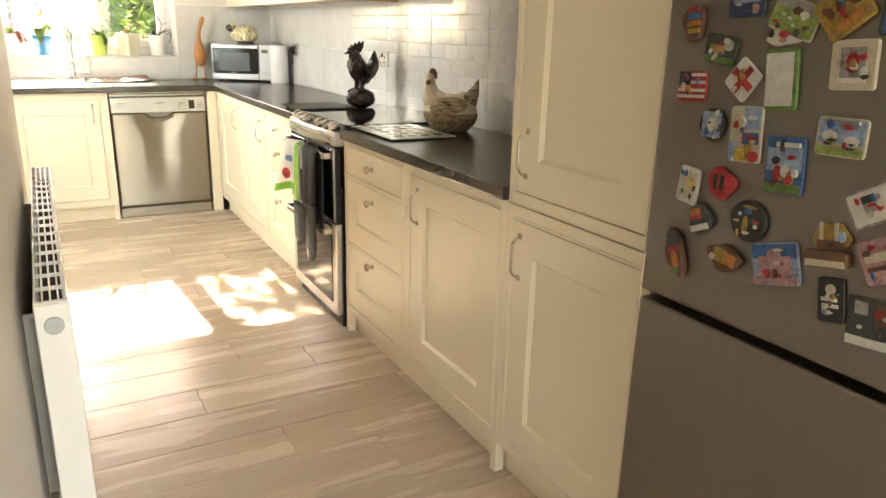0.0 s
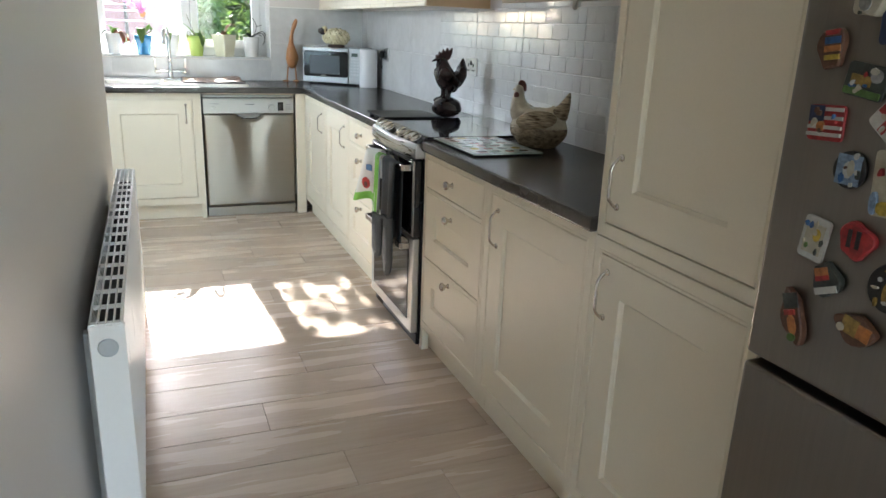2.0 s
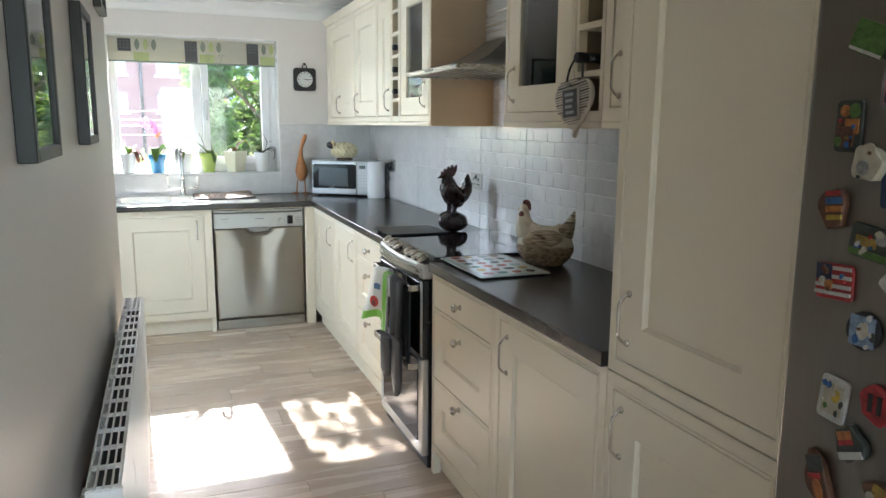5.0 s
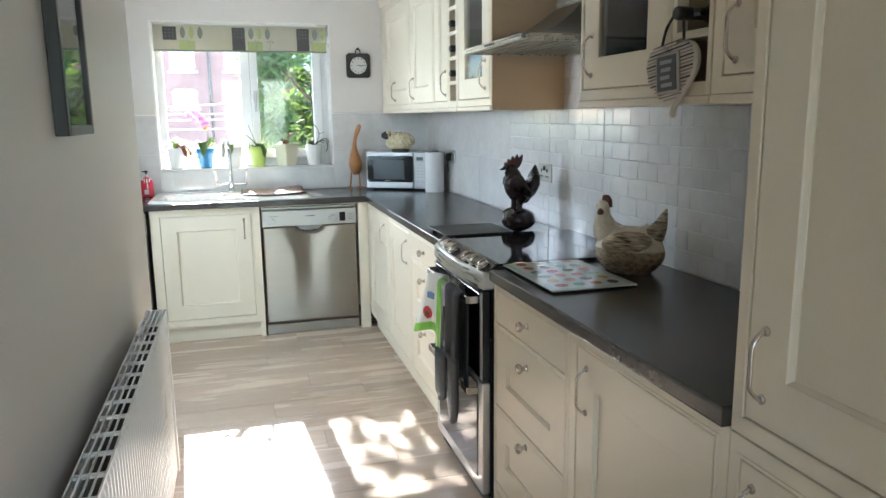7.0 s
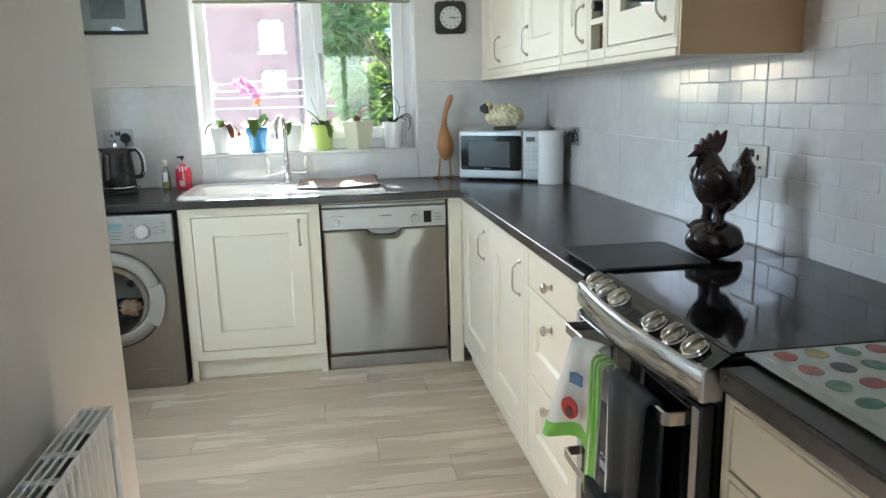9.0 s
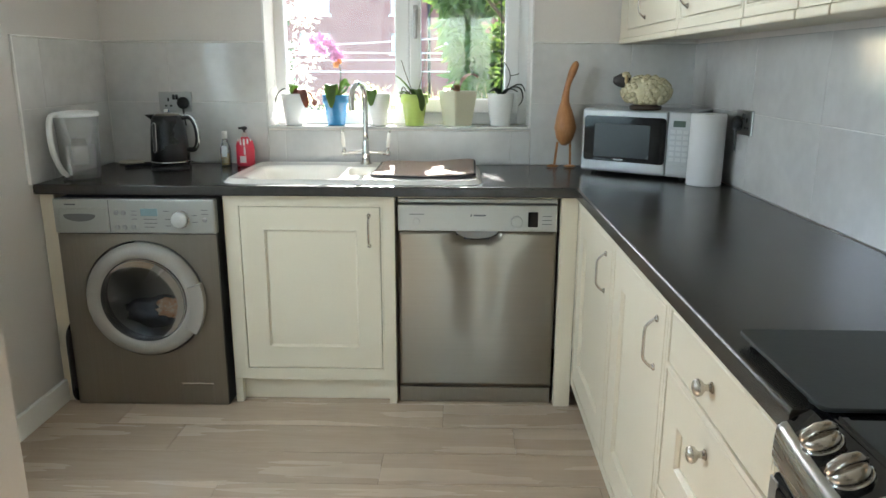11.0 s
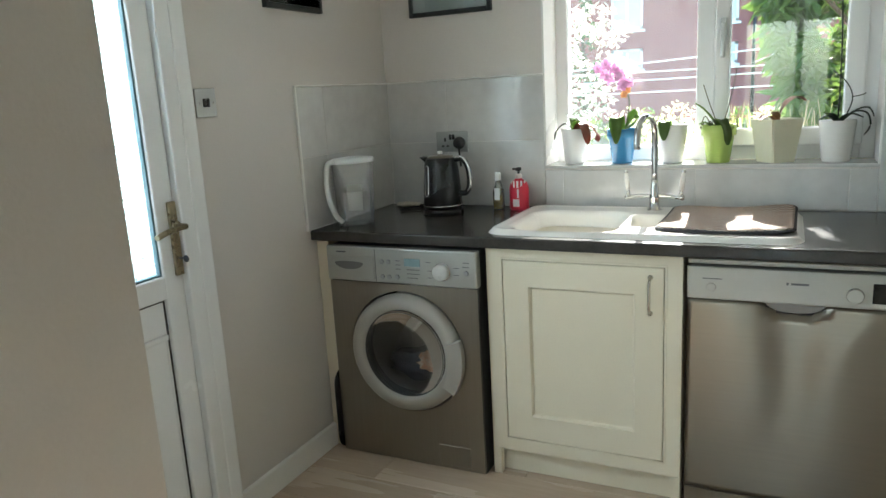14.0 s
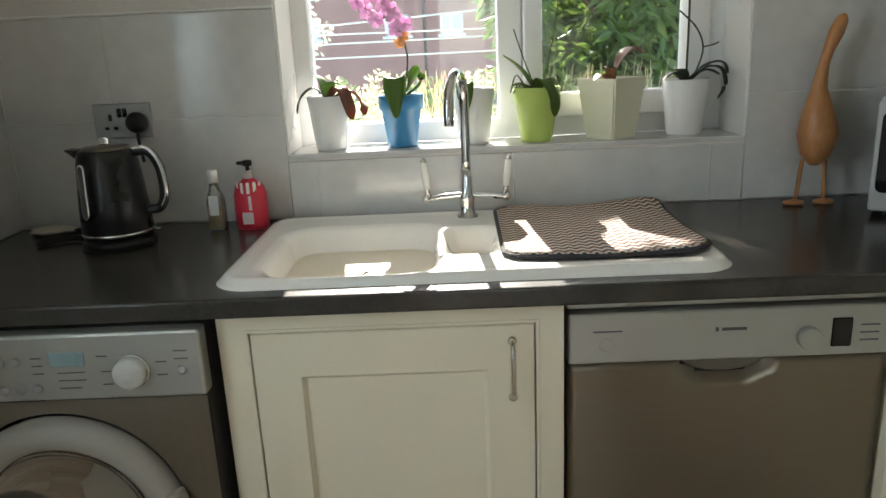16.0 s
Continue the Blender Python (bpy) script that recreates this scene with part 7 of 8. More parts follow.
magnet(-0.700, 1.285, 0.070, 0.050, 8, "dark", [("gold", -0.1, 0, 0.5, 0.3), ("grey", 0.25, 0.2, 0.3, 0.4), ("green", 0, -0.35, 0.9, 0.2)], "dark green gilt-figured fridge magnet")
magnet(-0.752, 1.240, 0.055, 0.060, 38, "white", [("red", 0, 0, 0.22, 0.9), ("red", 0, 0, 0.9, 0.22)], "white fridge magnet with a red cross")
magnet(-0.822, 1.245, 0.060, 0.100, -6, "green", [("white", -0.04, 0.0, 0.84, 0.86)], "white notepad on a green fridge magnet", t=0.007)
magnet(-0.815, 1.308, 0.070, 0.034, -4, "white", [("red", 0, 0.1, 0.3, 0.4), ("dark", -0.36, 0.15, 0.16, 0.4), ("dark", 0.36, 0.15, 0.16, 0.4), ("pink", 0, -0.2, 0.2, 0.25)], "red and white holiday figure fridge magnet", "blob")
magnet(-0.932, 1.272, 0.078, 0.082, -4, "cream", [("grey", 0, 0, 0.55, 0.7), ("red", 0, 0.05, 0.3, 0.42), ("white", 0, -0.3, 0.6, 0.1)], "square stone-coloured crest fridge magnet", t=0.008)
magnet(-0.650, 1.222, 0.066, 0.056, -3, "red", [("navy", -0.27, 0.25, 0.42, 0.46)] + [("white", 0.22, 0.38 - 0.24 * k, 0.5, 0.1) for k in range(2)] + [("white", 0, -0.12 - 0.2 * k, 0.94, 0.1) for k in range(2)] + [("orange", -0.1, -0.1, 0.2, 0.3)], "flag-striped picture fridge magnet")
magnet(-0.703, 1.163, 0.058, 0.064, 0, "black", [("sky", 0, 0, 0.72, 0.72), ("white", 0, 0, 0.3, 0.42), ("cream", 0.08, 0.05, 0.2, 0.4)], "round black-rimmed fridge magnet with a picture", "round", 0.006)
magnet(-0.772, 1.155, 0.066, 0.098, -4, "cream", [("sky", 0.2, 0.28, 0.52, 0.38), ("white", 0.2, 0.3, 0.3, 0.08), ("blue", 0.18, -0.06, 0.5, 0.2), ("red", 0.18, -0.06, 0.5, 0.06), ("red", 0.18, -0.06, 0.08, 0.2), ("yellow", -0.1, -0.36, 0.4, 0.22), ("red", 0.3, -0.38, 0.3, 0.2), ("sky", -0.36, -0.3, 0.18, 0.36)], "city landmarks collage fridge magnet")
magnet(-0.850, 1.118, 0.072, 0.096, -4, "blue", [("sky", 0, 0.1, 0.9, 0.4), ("green", 0, -0.4, 0.94, 0.16), ("red", -0.15, -0.15, 0.22, 0.3), ("white", 0.05, -0.1, 0.22, 0.22), ("black", -0.2, 0.08, 0.2, 0.14), ("orange", 0.2, -0.2, 0.2, 0.24), ("white", 0.1, 0.36, 0.6, 0.08)], "blue picture fridge magnet with small figures")
magnet(-0.932, 1.172, 0.090, 0.066, -1, "cream", [("sky", 0, 0.15, 0.92, 0.6), ("grass", 0, -0.36, 0.92, 0.2), ("white", -0.22, 0.02, 0.3, 0.28), ("white", 0.22, -0.08, 0.3, 0.28), ("dark", -0.22, -0.17, 0.2, 0.08), ("dark", 0.22, -0.26, 0.2, 0.08), ("grey", 0, 0.40, 0.7, 0.08)], "pale picture fridge magnet with two sheep")
magnet(-0.668, 1.052, 0.050, 0.072, 6, "white", [("cream", 0, 0, 0.7, 0.7), ("yellow", 0.1, 0.1, 0.3, 0.3), ("green", -0.2, -0.2, 0.14, 0.14)], "cream card-shaped fridge magnet with doodles")
magnet(-0.738, 1.068, 0.066, 0.062, 0, "red", [("black", -0.15, 0.05, 0.12, 0.5), ("black", 0.1, 0.05, 0.12, 0.5)], "red fish-shaped fridge magnet", "blob", 0.010)
magnet(-0.705, 1.000, 0.055, 0.062, -24, "dark", [("orange", -0.05, 0.2, 0.5, 0.3), ("red", -0.05, 0.05, 0.5, 0.14), ("white", 0, -0.3, 0.8, 0.2)], "red and black boat-shaped fridge magnet", "blob", 0.012)
magnet(-0.802, 1.018, 0.075, 0.075, 0, "black", [("gold", -0.05, -0.1, 0.16, 0.44), ("white", -0.22, 0.15, 0.1, 0.1), ("white", 0.24, -0.08, 0.1, 0.1), ("gold", 0.05, 0.35, 0.4, 0.08)], "round black fridge magnet with gilt figures", "round", 0.008)
magnet(-0.662, 0.925, 0.046, 0.100, -22, "brown", [("dark", 0.1, 0.3, 0.7, 0.28), ("orange", 0, -0.15, 0.4, 0.4), ("green", -0.1, -0.38, 0.4, 0.16), ("red", 0, 0.08, 0.5, 0.1)], "carved brown shoe-shaped fridge magnet", "blob", 0.014)
magnet(-0.768, 0.945, 0.078, 0.050, 10, "brown", [("gold", -0.1, 0.1, 0.4, 0.6), ("cream", -0.3, -0.1, 0.2, 0.3), ("orange", 0.25, 0.1, 0.3, 0.5)], "carved golden brown fridge magnet", "blob", 0.014)
magnet(-0.862, 0.962, 0.092, 0.074, -16, "sky", [("blue", 0, 0.3, 0.94, 0.34), ("pink", 0, -0.12, 0.7, 0.6), ("pink", 0, 0.22, 0.3, 0.3), ("brown", 0, -0.22, 0.1, 0.24), ("pink", 0, -0.4, 0.94, 0.16)], "cathedral postcard fridge magnet")
magnet(-0.945, 0.995, 0.082, 0.030, -10, "brown", [("cream", 0, -0.25, 0.9, 0.4)], "brown sailing ship hull fridge magnet", t=0.012)
magnet(-0.945, 1.030, 0.070, 0.050, -10, "gold", [("cream", -0.25, 0, 0.1, 0.94), ("cream", 0.15, 0, 0.1, 0.94), ("brown", 0, -0.3, 0.7, 0.3), ("sky", 0.3, 0.0, 0.2, 0.4)], "sailing ship masts fridge magnet", "blob", 0.006)
magnet(-0.962, 0.935, 0.050, 0.080, -10, "black", [("cream", 0, 0.25, 0.4, 0.24), ("white", -0.05, 0.02, 0.6, 0.08), ("white", 0, -0.12, 0.6, 0.08), ("white", -0.1, -0.28, 0.4, 0.06)], "black fridge magnet with a cream figure")
magnet(-0.992, 1.085, 0.080, 0.064, -32, "grey", [("white", 0, 0, 0.9, 0.86), ("grey", 0.05, 0.05, 0.4, 0.4), ("dark", 0.0, 0.2, 0.3, 0.2)], "grey animal photograph held on the fridge", "photo", 0.002)
magnet(-1.030, 1.018, 0.082, 0.075, -28, "pink", [("cream", 0, 0.1, 0.8, 0.2), ("brown", 0, -0.15, 0.8, 0.1)], "pink terraced fridge magnet", t=0.010)
magnet(-1.035, 0.922, 0.110, 0.085, -6, "dark", [("brown", 0.2, 0.1, 0.5, 0.6), ("grey", -0.28, 0.28, 0.2, 0.26), ("orange", 0.3, 0.1, 0.2, 0.3), ("white", 0, -0.41, 0.98, 0.18)], "dark photograph with a white border on the fridge", "photo", 0.002)
magnet(-0.648, 1.440, 0.045, 0.076, 0, "dark", [("orange", -0.15, 0.3, 0.4, 0.24), ("green", 0.2, 0.3, 0.4, 0.3), ("orange", 0.15, 0.0, 0.5, 0.3), ("brown", 0, -0.2, 0.5, 0.4), ("green", -0.3, -0.3, 0.3, 0.2)], "dark fruit-and-leaf picture fridge magnet")
magnet(-0.690, 1.392, 0.056, 0.056, -22, "cream", [("cream", 0.2, 0.3, 0.44, 0.44), ("grey", -0.1, -0.1, 0.4, 0.44), ("brown", 0.22, 0.22, 0.12, 0.12), ("dark", -0.3, -0.3, 0.1, 0.1)], "cream toy bear fridge magnet", "blob", 0.018)
magnet(-0.665, 1.555, 0.060, 0.046, 22, "green", [("white", 0, -0.42, 0.94, 0.1)], "green photograph tucked on the fridge", "photo", 0.002)
magnet(-0.755, 1.535, 0.140, 0.055, 14, "dark", [("sky", 0.2, 0.2, 0.5, 0.3), ("pink", -0.1, -0.15, 0.4, 0.3)], "long landscape picture fridge magnet")
magnet(-0.728, 1.487, 0.085, 0.055, 3, "grey", [("pink", 0, 0, 0.9, 0.84), ("navy", 0, -0.2, 0.8, 0.3), ("brown", 0, 0.1, 0.2, 0.44)], "purple dusk photograph on the fridge", "photo", 0.002)
magnet(-0.735, 1.432, 0.060, 0.045, 0, "dark", [("white", -0.1, 0.3, 0.6, 0.2), ("green", 0, -0.2, 0.6, 0.3)], "green and white fridge magnet")
magnet(-0.865, 1.455, 0.090, 0.070, -5, "blue", [("white", 0, 0.2, 0.7, 0.2), ("grass", 0, -0.3, 0.9, 0.3)], "blue seaside picture fridge magnet")
magnet(-0.975, 1.470, 0.080, 0.080, 8, "cream", [("red", 0, 0.1, 0.4, 0.4), ("green", 0, -0.3, 0.7, 0.16)], "cream square fridge magnet with red motif")

# ---- the garden seen through the window ----
BRICK = mat("far_red_brick", (0.27, 0.105, 0.095), 0.9, col2=(0.36, 0.16, 0.14), scale=1.5, fine=40, bump=0.1)
YH = 30.0
hs = thing("house", pose(0, YH, -0.16), "red brick house with white windows across the gardens", "house")
cols = [(-8.8, 1.2), (-5.4, 1.2), (-1.95, 0.95), (0.05, 0.85), (2.9, 1.2), (6.2, 1.2)]
zbands = [(0.0, 2.0, False), (2.0, 2.75, True), (2.75, 3.45, False), (3.45, 4.65, True), (4.65, 5.6, False)]
wall_bms = []
for z0, z1, win in zbands:
    if not win:
        wall_bms.append(bm_box(-11, 9, 0, 6, z0, z1))
    else:
        cuts = [-11] + [v for c, w in cols for v in (c - w / 2, c + w / 2)] + [9]
        for a, b in zip(cuts[0::2], cuts[1::2]):
            wall_bms.append(bm_box(a, b, 0, 6, z0, z1))
part("wall", join(*wall_bms), BRICK, hs, "red brick")
bm = bmesh.new()
rv = [bm.verts.new(v) for v in ((-11.4, -0.4, 5.5), (9.4, -0.4, 5.5), (9.4, 6.4, 5.5), (-11.4, 6.4, 5.5), (-11.4, 3, 8.2), (9.4, 3, 8.2))]
for f in ((0, 1, 5, 4), (2, 3, 4, 5), (0, 4, 3), (1, 2, 5), (0, 3, 2, 1)):
    bm.faces.new([rv[i] for i in f])
bmesh.ops.recalc_face_normals(bm, faces=bm.faces)
part("roof", bm, mat("roof_tile", (0.12, 0.07, 0.06), 0.9, fine=20), hs, "dark tiled roof")
for c, w in cols:
    for z0, z1, win in zbands:
        if win:
            wn_ = part("window", join(bm_box(c - w / 2, c - w / 2 + 0.10, 0.06, 0.16, z0, z1), bm_box(c + w / 2 - 0.10, c + w / 2, 0.06, 0.16, z0, z1), bm_box(c - w / 2, c + w / 2, 0.06, 0.16, z0, z0 + 0.10), bm_box(c - w / 2, c + w / 2, 0.06, 0.16, z1 - 0.10, z1), bm_box(c - 0.05, c + 0.05, 0.06, 0.16, z0, z1)), UPVC, hs, "white window frame")
            part("pane", bm_box(c - w / 2 + 0.1, c + w / 2 - 0.1, 0.10, 0.12, z0 + 0.1, z1 - 0.1), mat("far_pane", (0.55, 0.60, 0.62), 0.1), wn_)
            part("sill", bm_box(c - w / 2 - 0.08, c + w / 2 + 0.08, -0.08, 0.08, z0 - 0.1, z0), UPVC, wn_)
part("drainpipe", bm_tube([(-0.95, -0.07, 0), (-0.95, -0.07, 5.5)], 0.06, 8), BLACK, hs)


def leaf_cloud(shape, count, size, seed, aspect=2.2, droop=0.3):
    """Many small folded leaves scattered inside a shape, which gives a point or None."""
    rng = random.Random(seed)
    verts, faces = [], []
    while len(faces) < count * 2:
        p = shape(rng)
        if p is None:
            continue
        d = Vector((rng.uniform(-1, 1), rng.uniform(-1, 1), rng.uniform(-0.8, 0.5) - droop)).normalized()
        s = d.cross(Vector((rng.uniform(-1, 1), rng.uniform(-1, 1), rng.uniform(-1, 1)))).normalized()
        n = s.cross(d)
        L = size * rng.uniform(0.6, 1.3)
        W = L / aspect
        k = len(verts)
        verts += [p, p + d * L * 0.5 + s * W * 0.5 + n * W * 0.12, p + d * L, p + d * L * 0.5 - s * W * 0.5 + n * W * 0.12]
        faces += [(k, k + 1, k + 2), (k, k + 2, k + 3)]
    me = bpy.data.meshes.new("crown")
    me.from_pydata([tuple(v) for v in verts], [], faces)
    return me


def clumps(centres, flat=0.8):
    def pick(rng):
        c, r = centres[rng.randrange(len(centres))]
        v = Vector((rng.gauss(0, 1), rng.gauss(0, 1), rng.gauss(0, 1))).normalized() * r * rng.uniform(0.45, 1.0) ** 0.6
        v.z *= flat
        return Vector(c) + v
    return pick


def tree(name, x, y, trunk_h, centres, count, size, leaf_mat, label, category, seed, trunk_r=0.07, aspect=2.4):
    t = thing(name, pose(x, y, -0.16), label, category)
    limbs = [bm_loft(smooth_line([(0, 0, 0), (0.04, 0.02, trunk_h * 0.5), (-0.02, 0, trunk_h)], 4), [trunk_r * (1 - 0.05 * i) for i in range(9)], 10)]
    for c, r in centres[:9]:
        limbs.append(bm_loft(smooth_line([(0.01, 0, trunk_h * 0.6), (c[0] * 0.5, c[1] * 0.5, (trunk_h * 0.6 + c[2]) / 2), c], 3), [trunk_r * 0.5 * (1 - 0.12 * i) for i in range(7)], 7))
    part("trunk", join(*limbs), mat("bark", (0.10, 0.075, 0.05), 0.95, var=0.3, scale=20, fine=90, bump=0.5), t)
    me = leaf_cloud(clumps(centres), count, size, seed, aspect)
    me.materials.append(leaf_mat)
    tagged(clone("crown", me, t), "", "", "", "stuff")
    return t


rng = random.Random(7)
GREEN = leafy("laurel_leaf", (0.035, 0.085, 0.022), (0.09, 0.16, 0.045), 0.32, (0.22, 0.34, 0.06))
PALE = leafy("pale_shrub_leaf", (0.45, 0.50, 0.38), (0.72, 0.74, 0.62), 0.5, (0.6, 0.65, 0.5))
PALER = leafy("silver_shrub_leaf", (0.40, 0.43, 0.33), (0.62, 0.64, 0.55), 0.45)
CONIFER = leafy("conifer_needle", (0.03, 0.07, 0.03), (0.06, 0.11, 0.05), 0.2)
cs = []
for i in range(110):
    z = rng.uniform(0.9, 3.2)
    lo = -0.78 if z < 1.6 else -0.92 - 0.33 * sstep(2.4, 3.4, z)
    cs.append(((rng.uniform(lo, 1.2), rng.uniform(-0.5, 0.8), z), rng.uniform(0.15, 0.27)))
for i in range(40):
    z = 1.0 + 2.2 * i / 40
    cs.append((((-0.80 if z < 1.6 else -0.93) + rng.uniform(-0.05, 0.15), rng.uniform(-0.4, 0.5), z), rng.uniform(0.11, 0.18)))
laurel = tree("laurel_tree", 1.12, 7.5, 2.2, cs, 15000, 0.15, GREEN, "leafy green bamboo-like tree outside the window", "tree", 3, 0.07, 3.6)
# loose leaves at the laurel's top, out of view, added to dapple the sun
def dapple_sprig(r):
    u, v = r.random(), r.random()
    if r.random() > 0.12 + 0.88 * u:
        return None
    return Vector((-1.36 + 0.46 * u, r.uniform(-0.25, 0.25), 3.36 + 0.80 * v))


# more unseen leaves, added to keep the sun off the worktop
def shade_sprig(r):
    return Vector((-1.10 + 0.24 * r.random(), r.uniform(-0.25, 0.25), 3.36 + 0.24 * r.random()))


low_sprigs = leaf_cloud(shade_sprig, 110, 0.11, 23, 1.8)
low_sprigs.materials.append(GREEN)
tagged(clone("low_sprigs", low_sprigs, laurel), "", "", "", "stuff")
sprigs = leaf_cloud(dapple_sprig, 260, 0.11, 21, 1.8)
sprigs.materials.append(GREEN)
tagged(clone("sprigs", sprigs, laurel), "", "", "", "stuff")
tree("flowering_shrub", -2.3, 9.5, 0.8, [((rng.uniform(-0.9, 0.75), rng.uniform(-0.4, 0.6), rng.uniform(0.5, 2.35)), rng.uniform(0.22, 0.36)) for _ in range(26)], 3600, 0.085, PALE, "pale flowering shrub in the garden", "shrub", 5, 0.05)
tree("garden_shrub", -0.65, 10.5, 0.5, [((rng.uniform(-1.0, 1.4), rng.uniform(-0.4, 0.4), rng.uniform(0.3, 1.15)), rng.uniform(0.18, 0.28)) for _ in range(22)], 2600, 0.075, PALER, "low pale green shrub in the garden", "shrub", 6, 0.03)
tree("conifer", -4.5, 20, 2.6, [((rng.uniform(-1, 1) * 0.55 * (1 - z / 4.6), rng.uniform(-1, 1) * 0.5 * (1 - z / 4.6), z), 0.34 * (1.15 - z / 4.6)) for z in [0.3 + 0.14 * k for k in range(28)]], 2600, 0.13, CONIFER, "dark narrow conifer by the far house", "tree", 8, 0.07, 4)
tree("garden_hedge", 2.8, 14, 0.6, [((rng.uniform(-9, 5), rng.uniform(-0.3, 0.3), rng.uniform(0.3, 1.05)), rng.uniform(0.24, 0.36)) for _ in range(70)], 4200, 0.13, GREEN, "clipped green hedge at the garden's end", "hedge", 9, 0.04)


def grasses():
    r = random.Random(12)
    verts, faces = [], []
    for i in range(700):
        x, y = r.uniform(-0.5, 1.1), r.uniform(6.2, 7.0)
        h, lx, ly = r.uniform(0.6, 1.38), r.uniform(-0.25, 0.25), r.uniform(-0.15, 0.15)
        k = len(verts)
        for q in (0, 0.5, 1):
            c = Vector((x + lx * q * q, y + ly * q * q, -0.16 + h * q))
            w = 0.006 * (1 - 0.8 * q)
            verts += [tuple(c + Vector((w, 0, 0))), tuple(c - Vector((w, 0, 0)))]
        faces += [(k, k + 1, k + 3, k + 2), (k + 2, k + 3, k + 5, k + 4)]
    me = bpy.data.meshes.new("dry_grass")
    me.from_pydata(verts, [], faces)
    me.materials.append(leafy("straw", (0.40, 0.32, 0.20), (0.62, 0.54, 0.38), 0.3))
    tagged(new("dry_grass", me), "tall straw-coloured ornamental grass below the window", "grass", kind="stuff")


grasses()
cord = mat("white_cord", (0.80, 0.80, 0.80), 0.5)
for z0, z1, y in ((1.30, 1.34, 8.4), (1.40, 1.47, 8.3), (1.50, 1.50, 8.55), (1.46, 1.82, 8.5)):
    solid("washing_line", bm_tube([(-3.6, y, z0), (-1.2, y, z0 - 0.03 + (z1 - z0) * 0.3), (1.2, y, z0 - 0.03 + (z1 - z0) * 0.7), (3.6, y, z1)], 0.0085, 6, 4), cord, "white plastic washing line across the garden", "washing line", "washing lines")
for x in (-3.6, 3.6):
    solid("line_post", bm_loft([(x, 8.42, -0.16), (x, 8.42, 1.95)], [0.035, 0.03], 10), mat("post_grey", (0.30, 0.30, 0.30), 0.6, 0.5), "grey metal washing line post", "post", "washing line posts")

# ---- floor boards ----
floor = structure("floor", bm_box(XN, XR, YB, YW, -0.15, FZ - 0.0045), GAP, "pale oak laminate floor laid across the room", "floor")
pw = 0.1905
top = 3.395 + 3 * pw
plank_meshes = {}
rowi = 0
yy = top
while yy > YB:
    x_lo = XN if yy > 2.0 else XL
    x = (-0.06, -0.57, -1.08, 0.40)[rowi % 4] - 2.4
    while x < XR:
        a, b = max(x, x_lo), min(x + 1.22, XR)
        if b - a > 0.02:
            key = round(b - a, 3)
            if key not in plank_meshes:
                plank_meshes[key] = mesh_of("plank", bm_box(-(b - a) / 2 + 0.0005, (b - a) / 2 - 0.0005, -pw / 2 + 0.0009, pw / 2 - 0.0009, -0.004, 0.0, 0.0012, 1), PLANK)
            clone("plank", plank_meshes[key], floor, pose((a + b) / 2, yy - pw / 2, FZ))
        x += 1.22
    yy -= pw
    rowi += 1

# ---- wall tiles, as parts of their walls ----
structure("grout", join(bm_box(XR - 0.008, XR - 0.0004, 0.0, YW - 0.001, 0.913, 1.432), bm_box(XR - 0.008, XR - 0.0004, 1.089, 1.885, 1.432, 1.685), bm_box(XN + 0.001, W0 - 0.002, YW - 0.008, YW - 0.0004, 0.913, 1.431), bm_box(W1 + 0.002, XR - 0.009, YW - 0.008, YW - 0.0004, 0.913, 1.431),
          bm_box(W0, W1, YW - 0.008, YW - 0.0004, 0.913, 1.056), bm_box(XN + 0.0004, XN + 0.008, 3.53, YW - 0.009, 0.913, 1.431)), GROUT, "pale grout between the wall tiles", "grout")
TZ = [(0.913, 1.179), (1.181, 1.432)]


def tile_mesh(w, h):
    key = ("tile", round(w, 3), round(h, 3))
    if key not in CACHE:
        CACHE[key] = mesh_of("tile", bm_box(-w / 2, w / 2, -0.009, 0, 0, h, 0.0015, 1), TILE)
    return CACHE[key]


def brick_mesh(w, h):
    """One glazed brick of the relief, pillowed at its rim."""
    key = ("brick", round(w, 3), round(h, 4))
    if key not in CACHE:
        bm = bmesh.new()
        loops = [[bm.verts.new((sx * (w / 2 - i), y, sz * (h / 2 - i))) for sx, sz in ((-1, -1), (1, -1), (1, 1), (-1, 1))] for i, y in ((0.0002, 0.0), (0.0007, -0.0010), (0.0018, -0.0017), (0.0034, -0.0019))]
        for p, q in zip(loops, loops[1:]):
            for k in range(4):
                f = bm.faces.new((p[k], p[(k + 1) % 4], q[(k + 1) % 4], q[k]))
                f.smooth = True
        bm.faces.new(loops[-1])
        bmesh.ops.recalc_face_normals(bm, faces=bm.faces)
        CACHE[key] = mesh_of("brick", bm, TILE)
    return CACHE[key]


brick_rng = random.Random(31)


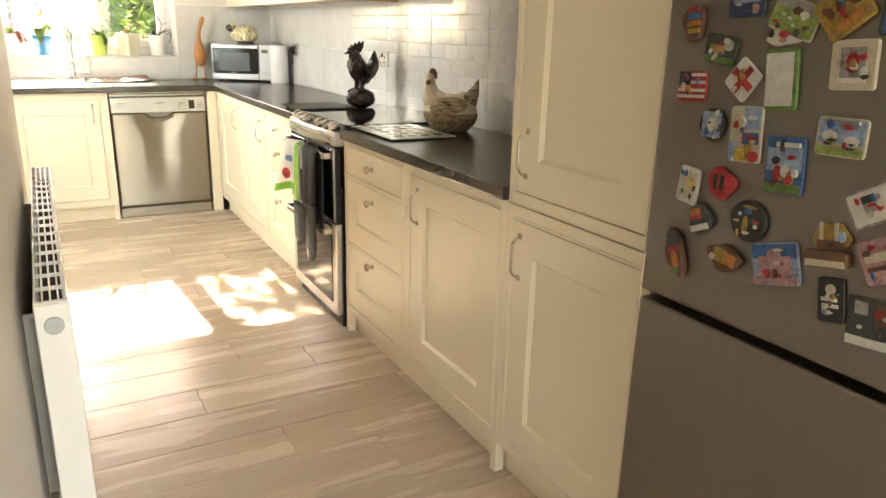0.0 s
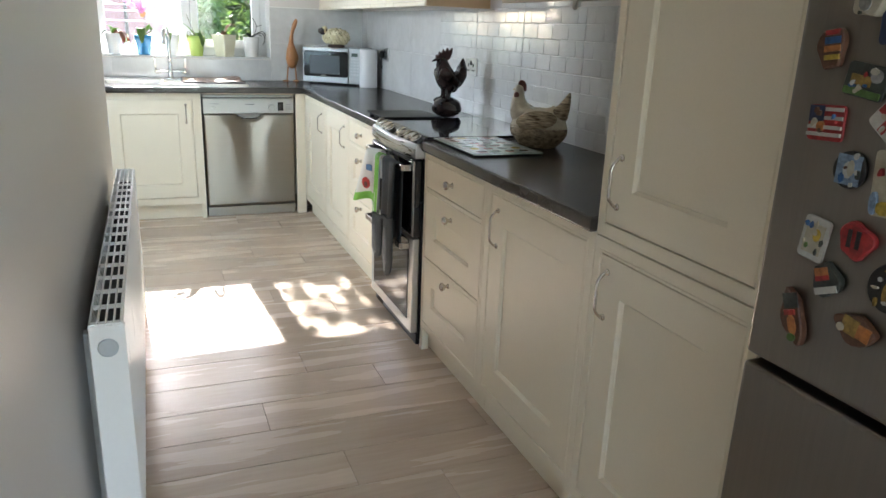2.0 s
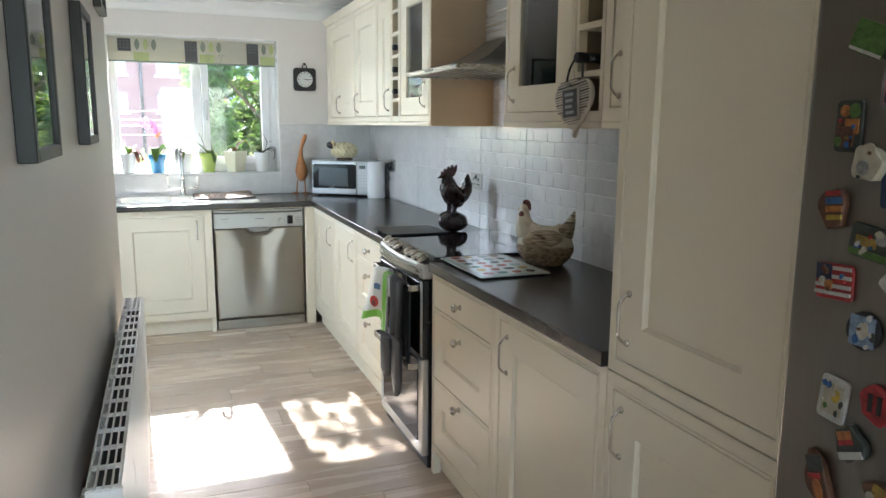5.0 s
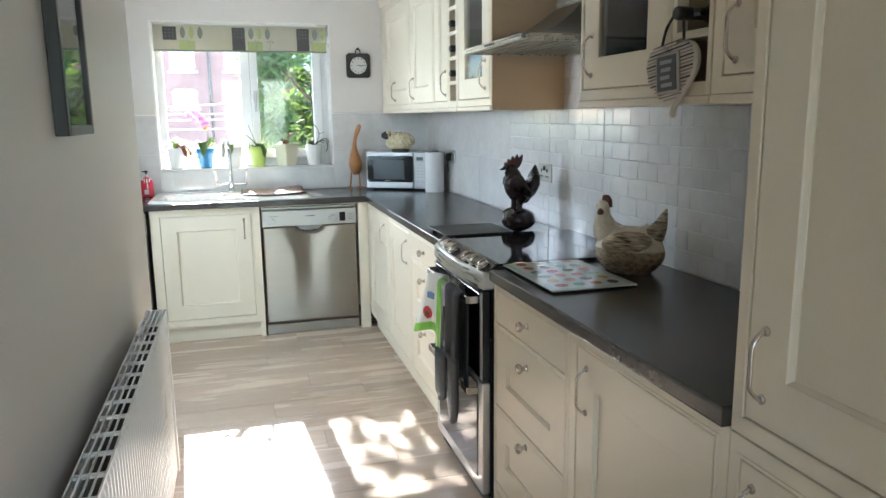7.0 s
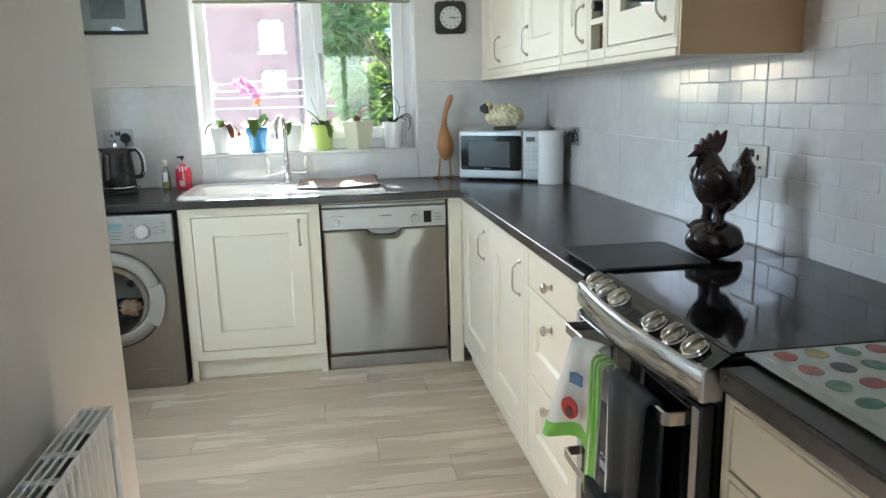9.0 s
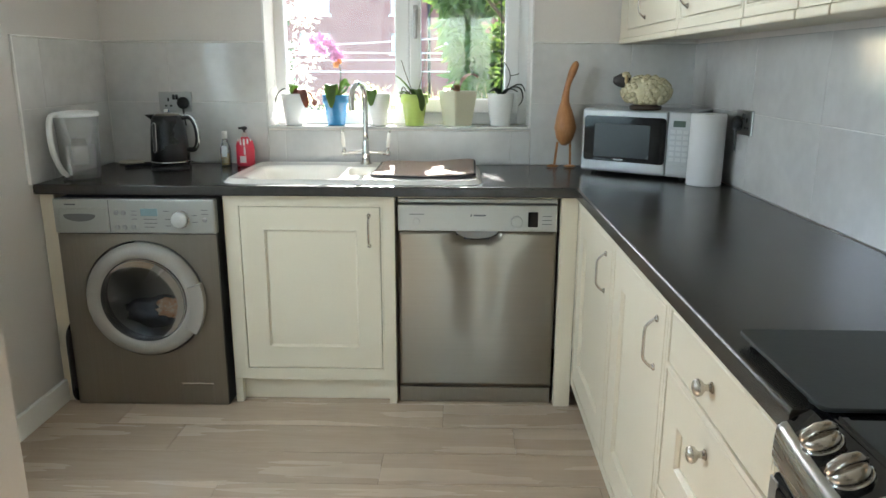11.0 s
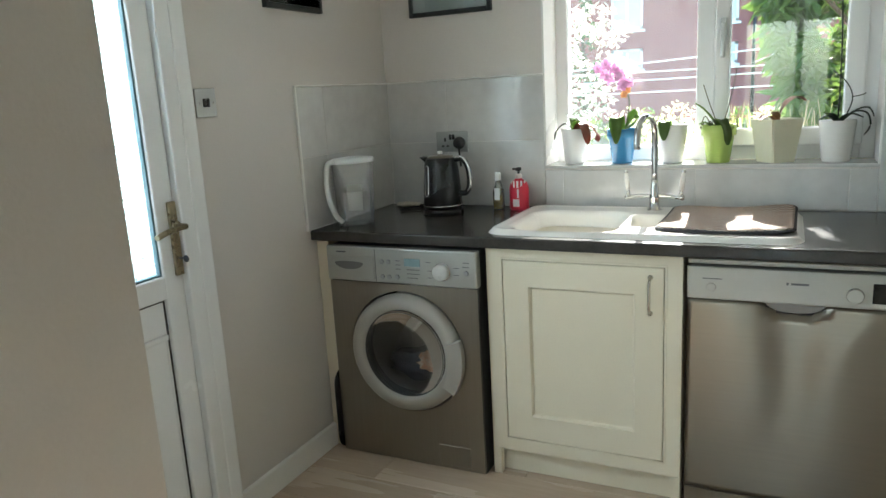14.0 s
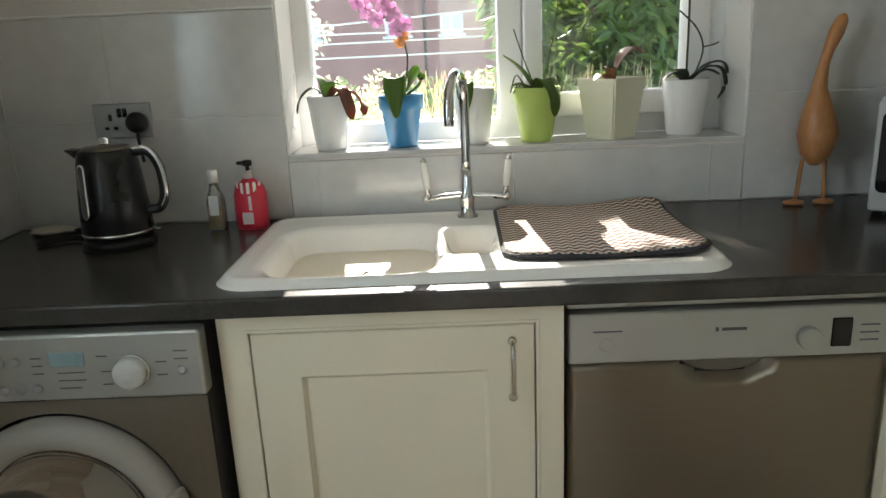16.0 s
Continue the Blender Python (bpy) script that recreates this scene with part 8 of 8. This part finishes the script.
def brick_relief(tile, w, h):
    n = max(1, round(h / 0.0625))
    bh = h / n
    for r in range(n):
        x = -w / 2 + 0.001 + (-0.0625 if r % 2 else 0.0)
        while x < w / 2 - 0.004:
            a, b = max(x, -w / 2 + 0.001), min(x + 0.125, w / 2 - 0.001)
            if b - a > 0.02:
                clone("brick", brick_mesh(b - a, bh), tile, pose((a + b) / 2, -0.0088, (r + 0.5) * bh, brick_rng.gauss(0, 0.13), 0, brick_rng.gauss(0, 0.13)))
            x += 0.125


def tile_run(wall, spans, m_of, bricks=lambda s: False, rows=TZ):
    for a, b in spans:
        for z0, z1 in rows:
            t = clone("tile", tile_mesh(b - a - 0.002, z1 - z0), wall, m_of((a + b) / 2, z0))
            if bricks((a + b) / 2):
                brick_relief(t, b - a - 0.002, z1 - z0)


def spans(lo, hi, joint, step=0.5):
    k = math.floor((lo - joint) / step)
    cuts = [lo] + [joint + step * i for i in range(k, k + 30) if lo + 0.02 < joint + step * i < hi - 0.02] + [hi]
    return list(zip(cuts, cuts[1:]))


east = bpy.data.objects["wall_east"]
tile_run(east, spans(0.0, YW - 0.012, 1.52), lambda s, z: EAST(XR - 0.0005, s, z), lambda s: s < 2.6)
tile_run(east, spans(1.09, 1.884, 1.52), lambda s, z: EAST(XR - 0.0005, s, z), lambda s: True, [(1.434, 1.684)])
ww = bpy.data.objects["wall_window"]
tile_run(ww, spans(XN + 0.012, W0 - 0.001, -0.54), lambda s, z: pose(s, YW - 0.0005, z))
tile_run(ww, spans(W1 + 0.001, XR, 0.47), lambda s, z: pose(s, YW - 0.0005, z))
for a, b in spans(W0, W1, -0.54):
    clone("tile", tile_mesh(b - a - 0.002, 0.145), ww, pose((a + b) / 2, YW - 0.0005, 0.913))
wd_ = bpy.data.objects["wall_door"]
tile_run(wd_, spans(3.53, YW - 0.001, 3.69), lambda s, z: pose(XN + 0.0005, s, z, 0, 0, 90))
structure("trim", join(bm_box(XN, XN + 0.011, 3.522, 3.53, 0.912, 1.44, 0.002, 1), bm_box(XN, XN + 0.011, 3.53, YW, 1.434, 1.44, 0.002, 1), bm_box(XN + 0.011, W0 - 0.001, YW - 0.011, YW, 1.434, 1.44, 0.002, 1), bm_box(W1 + 0.001, XR, YW - 0.011, YW, 1.434, 1.44, 0.002, 1)), WHITE, "white tile edging strip", "trim")
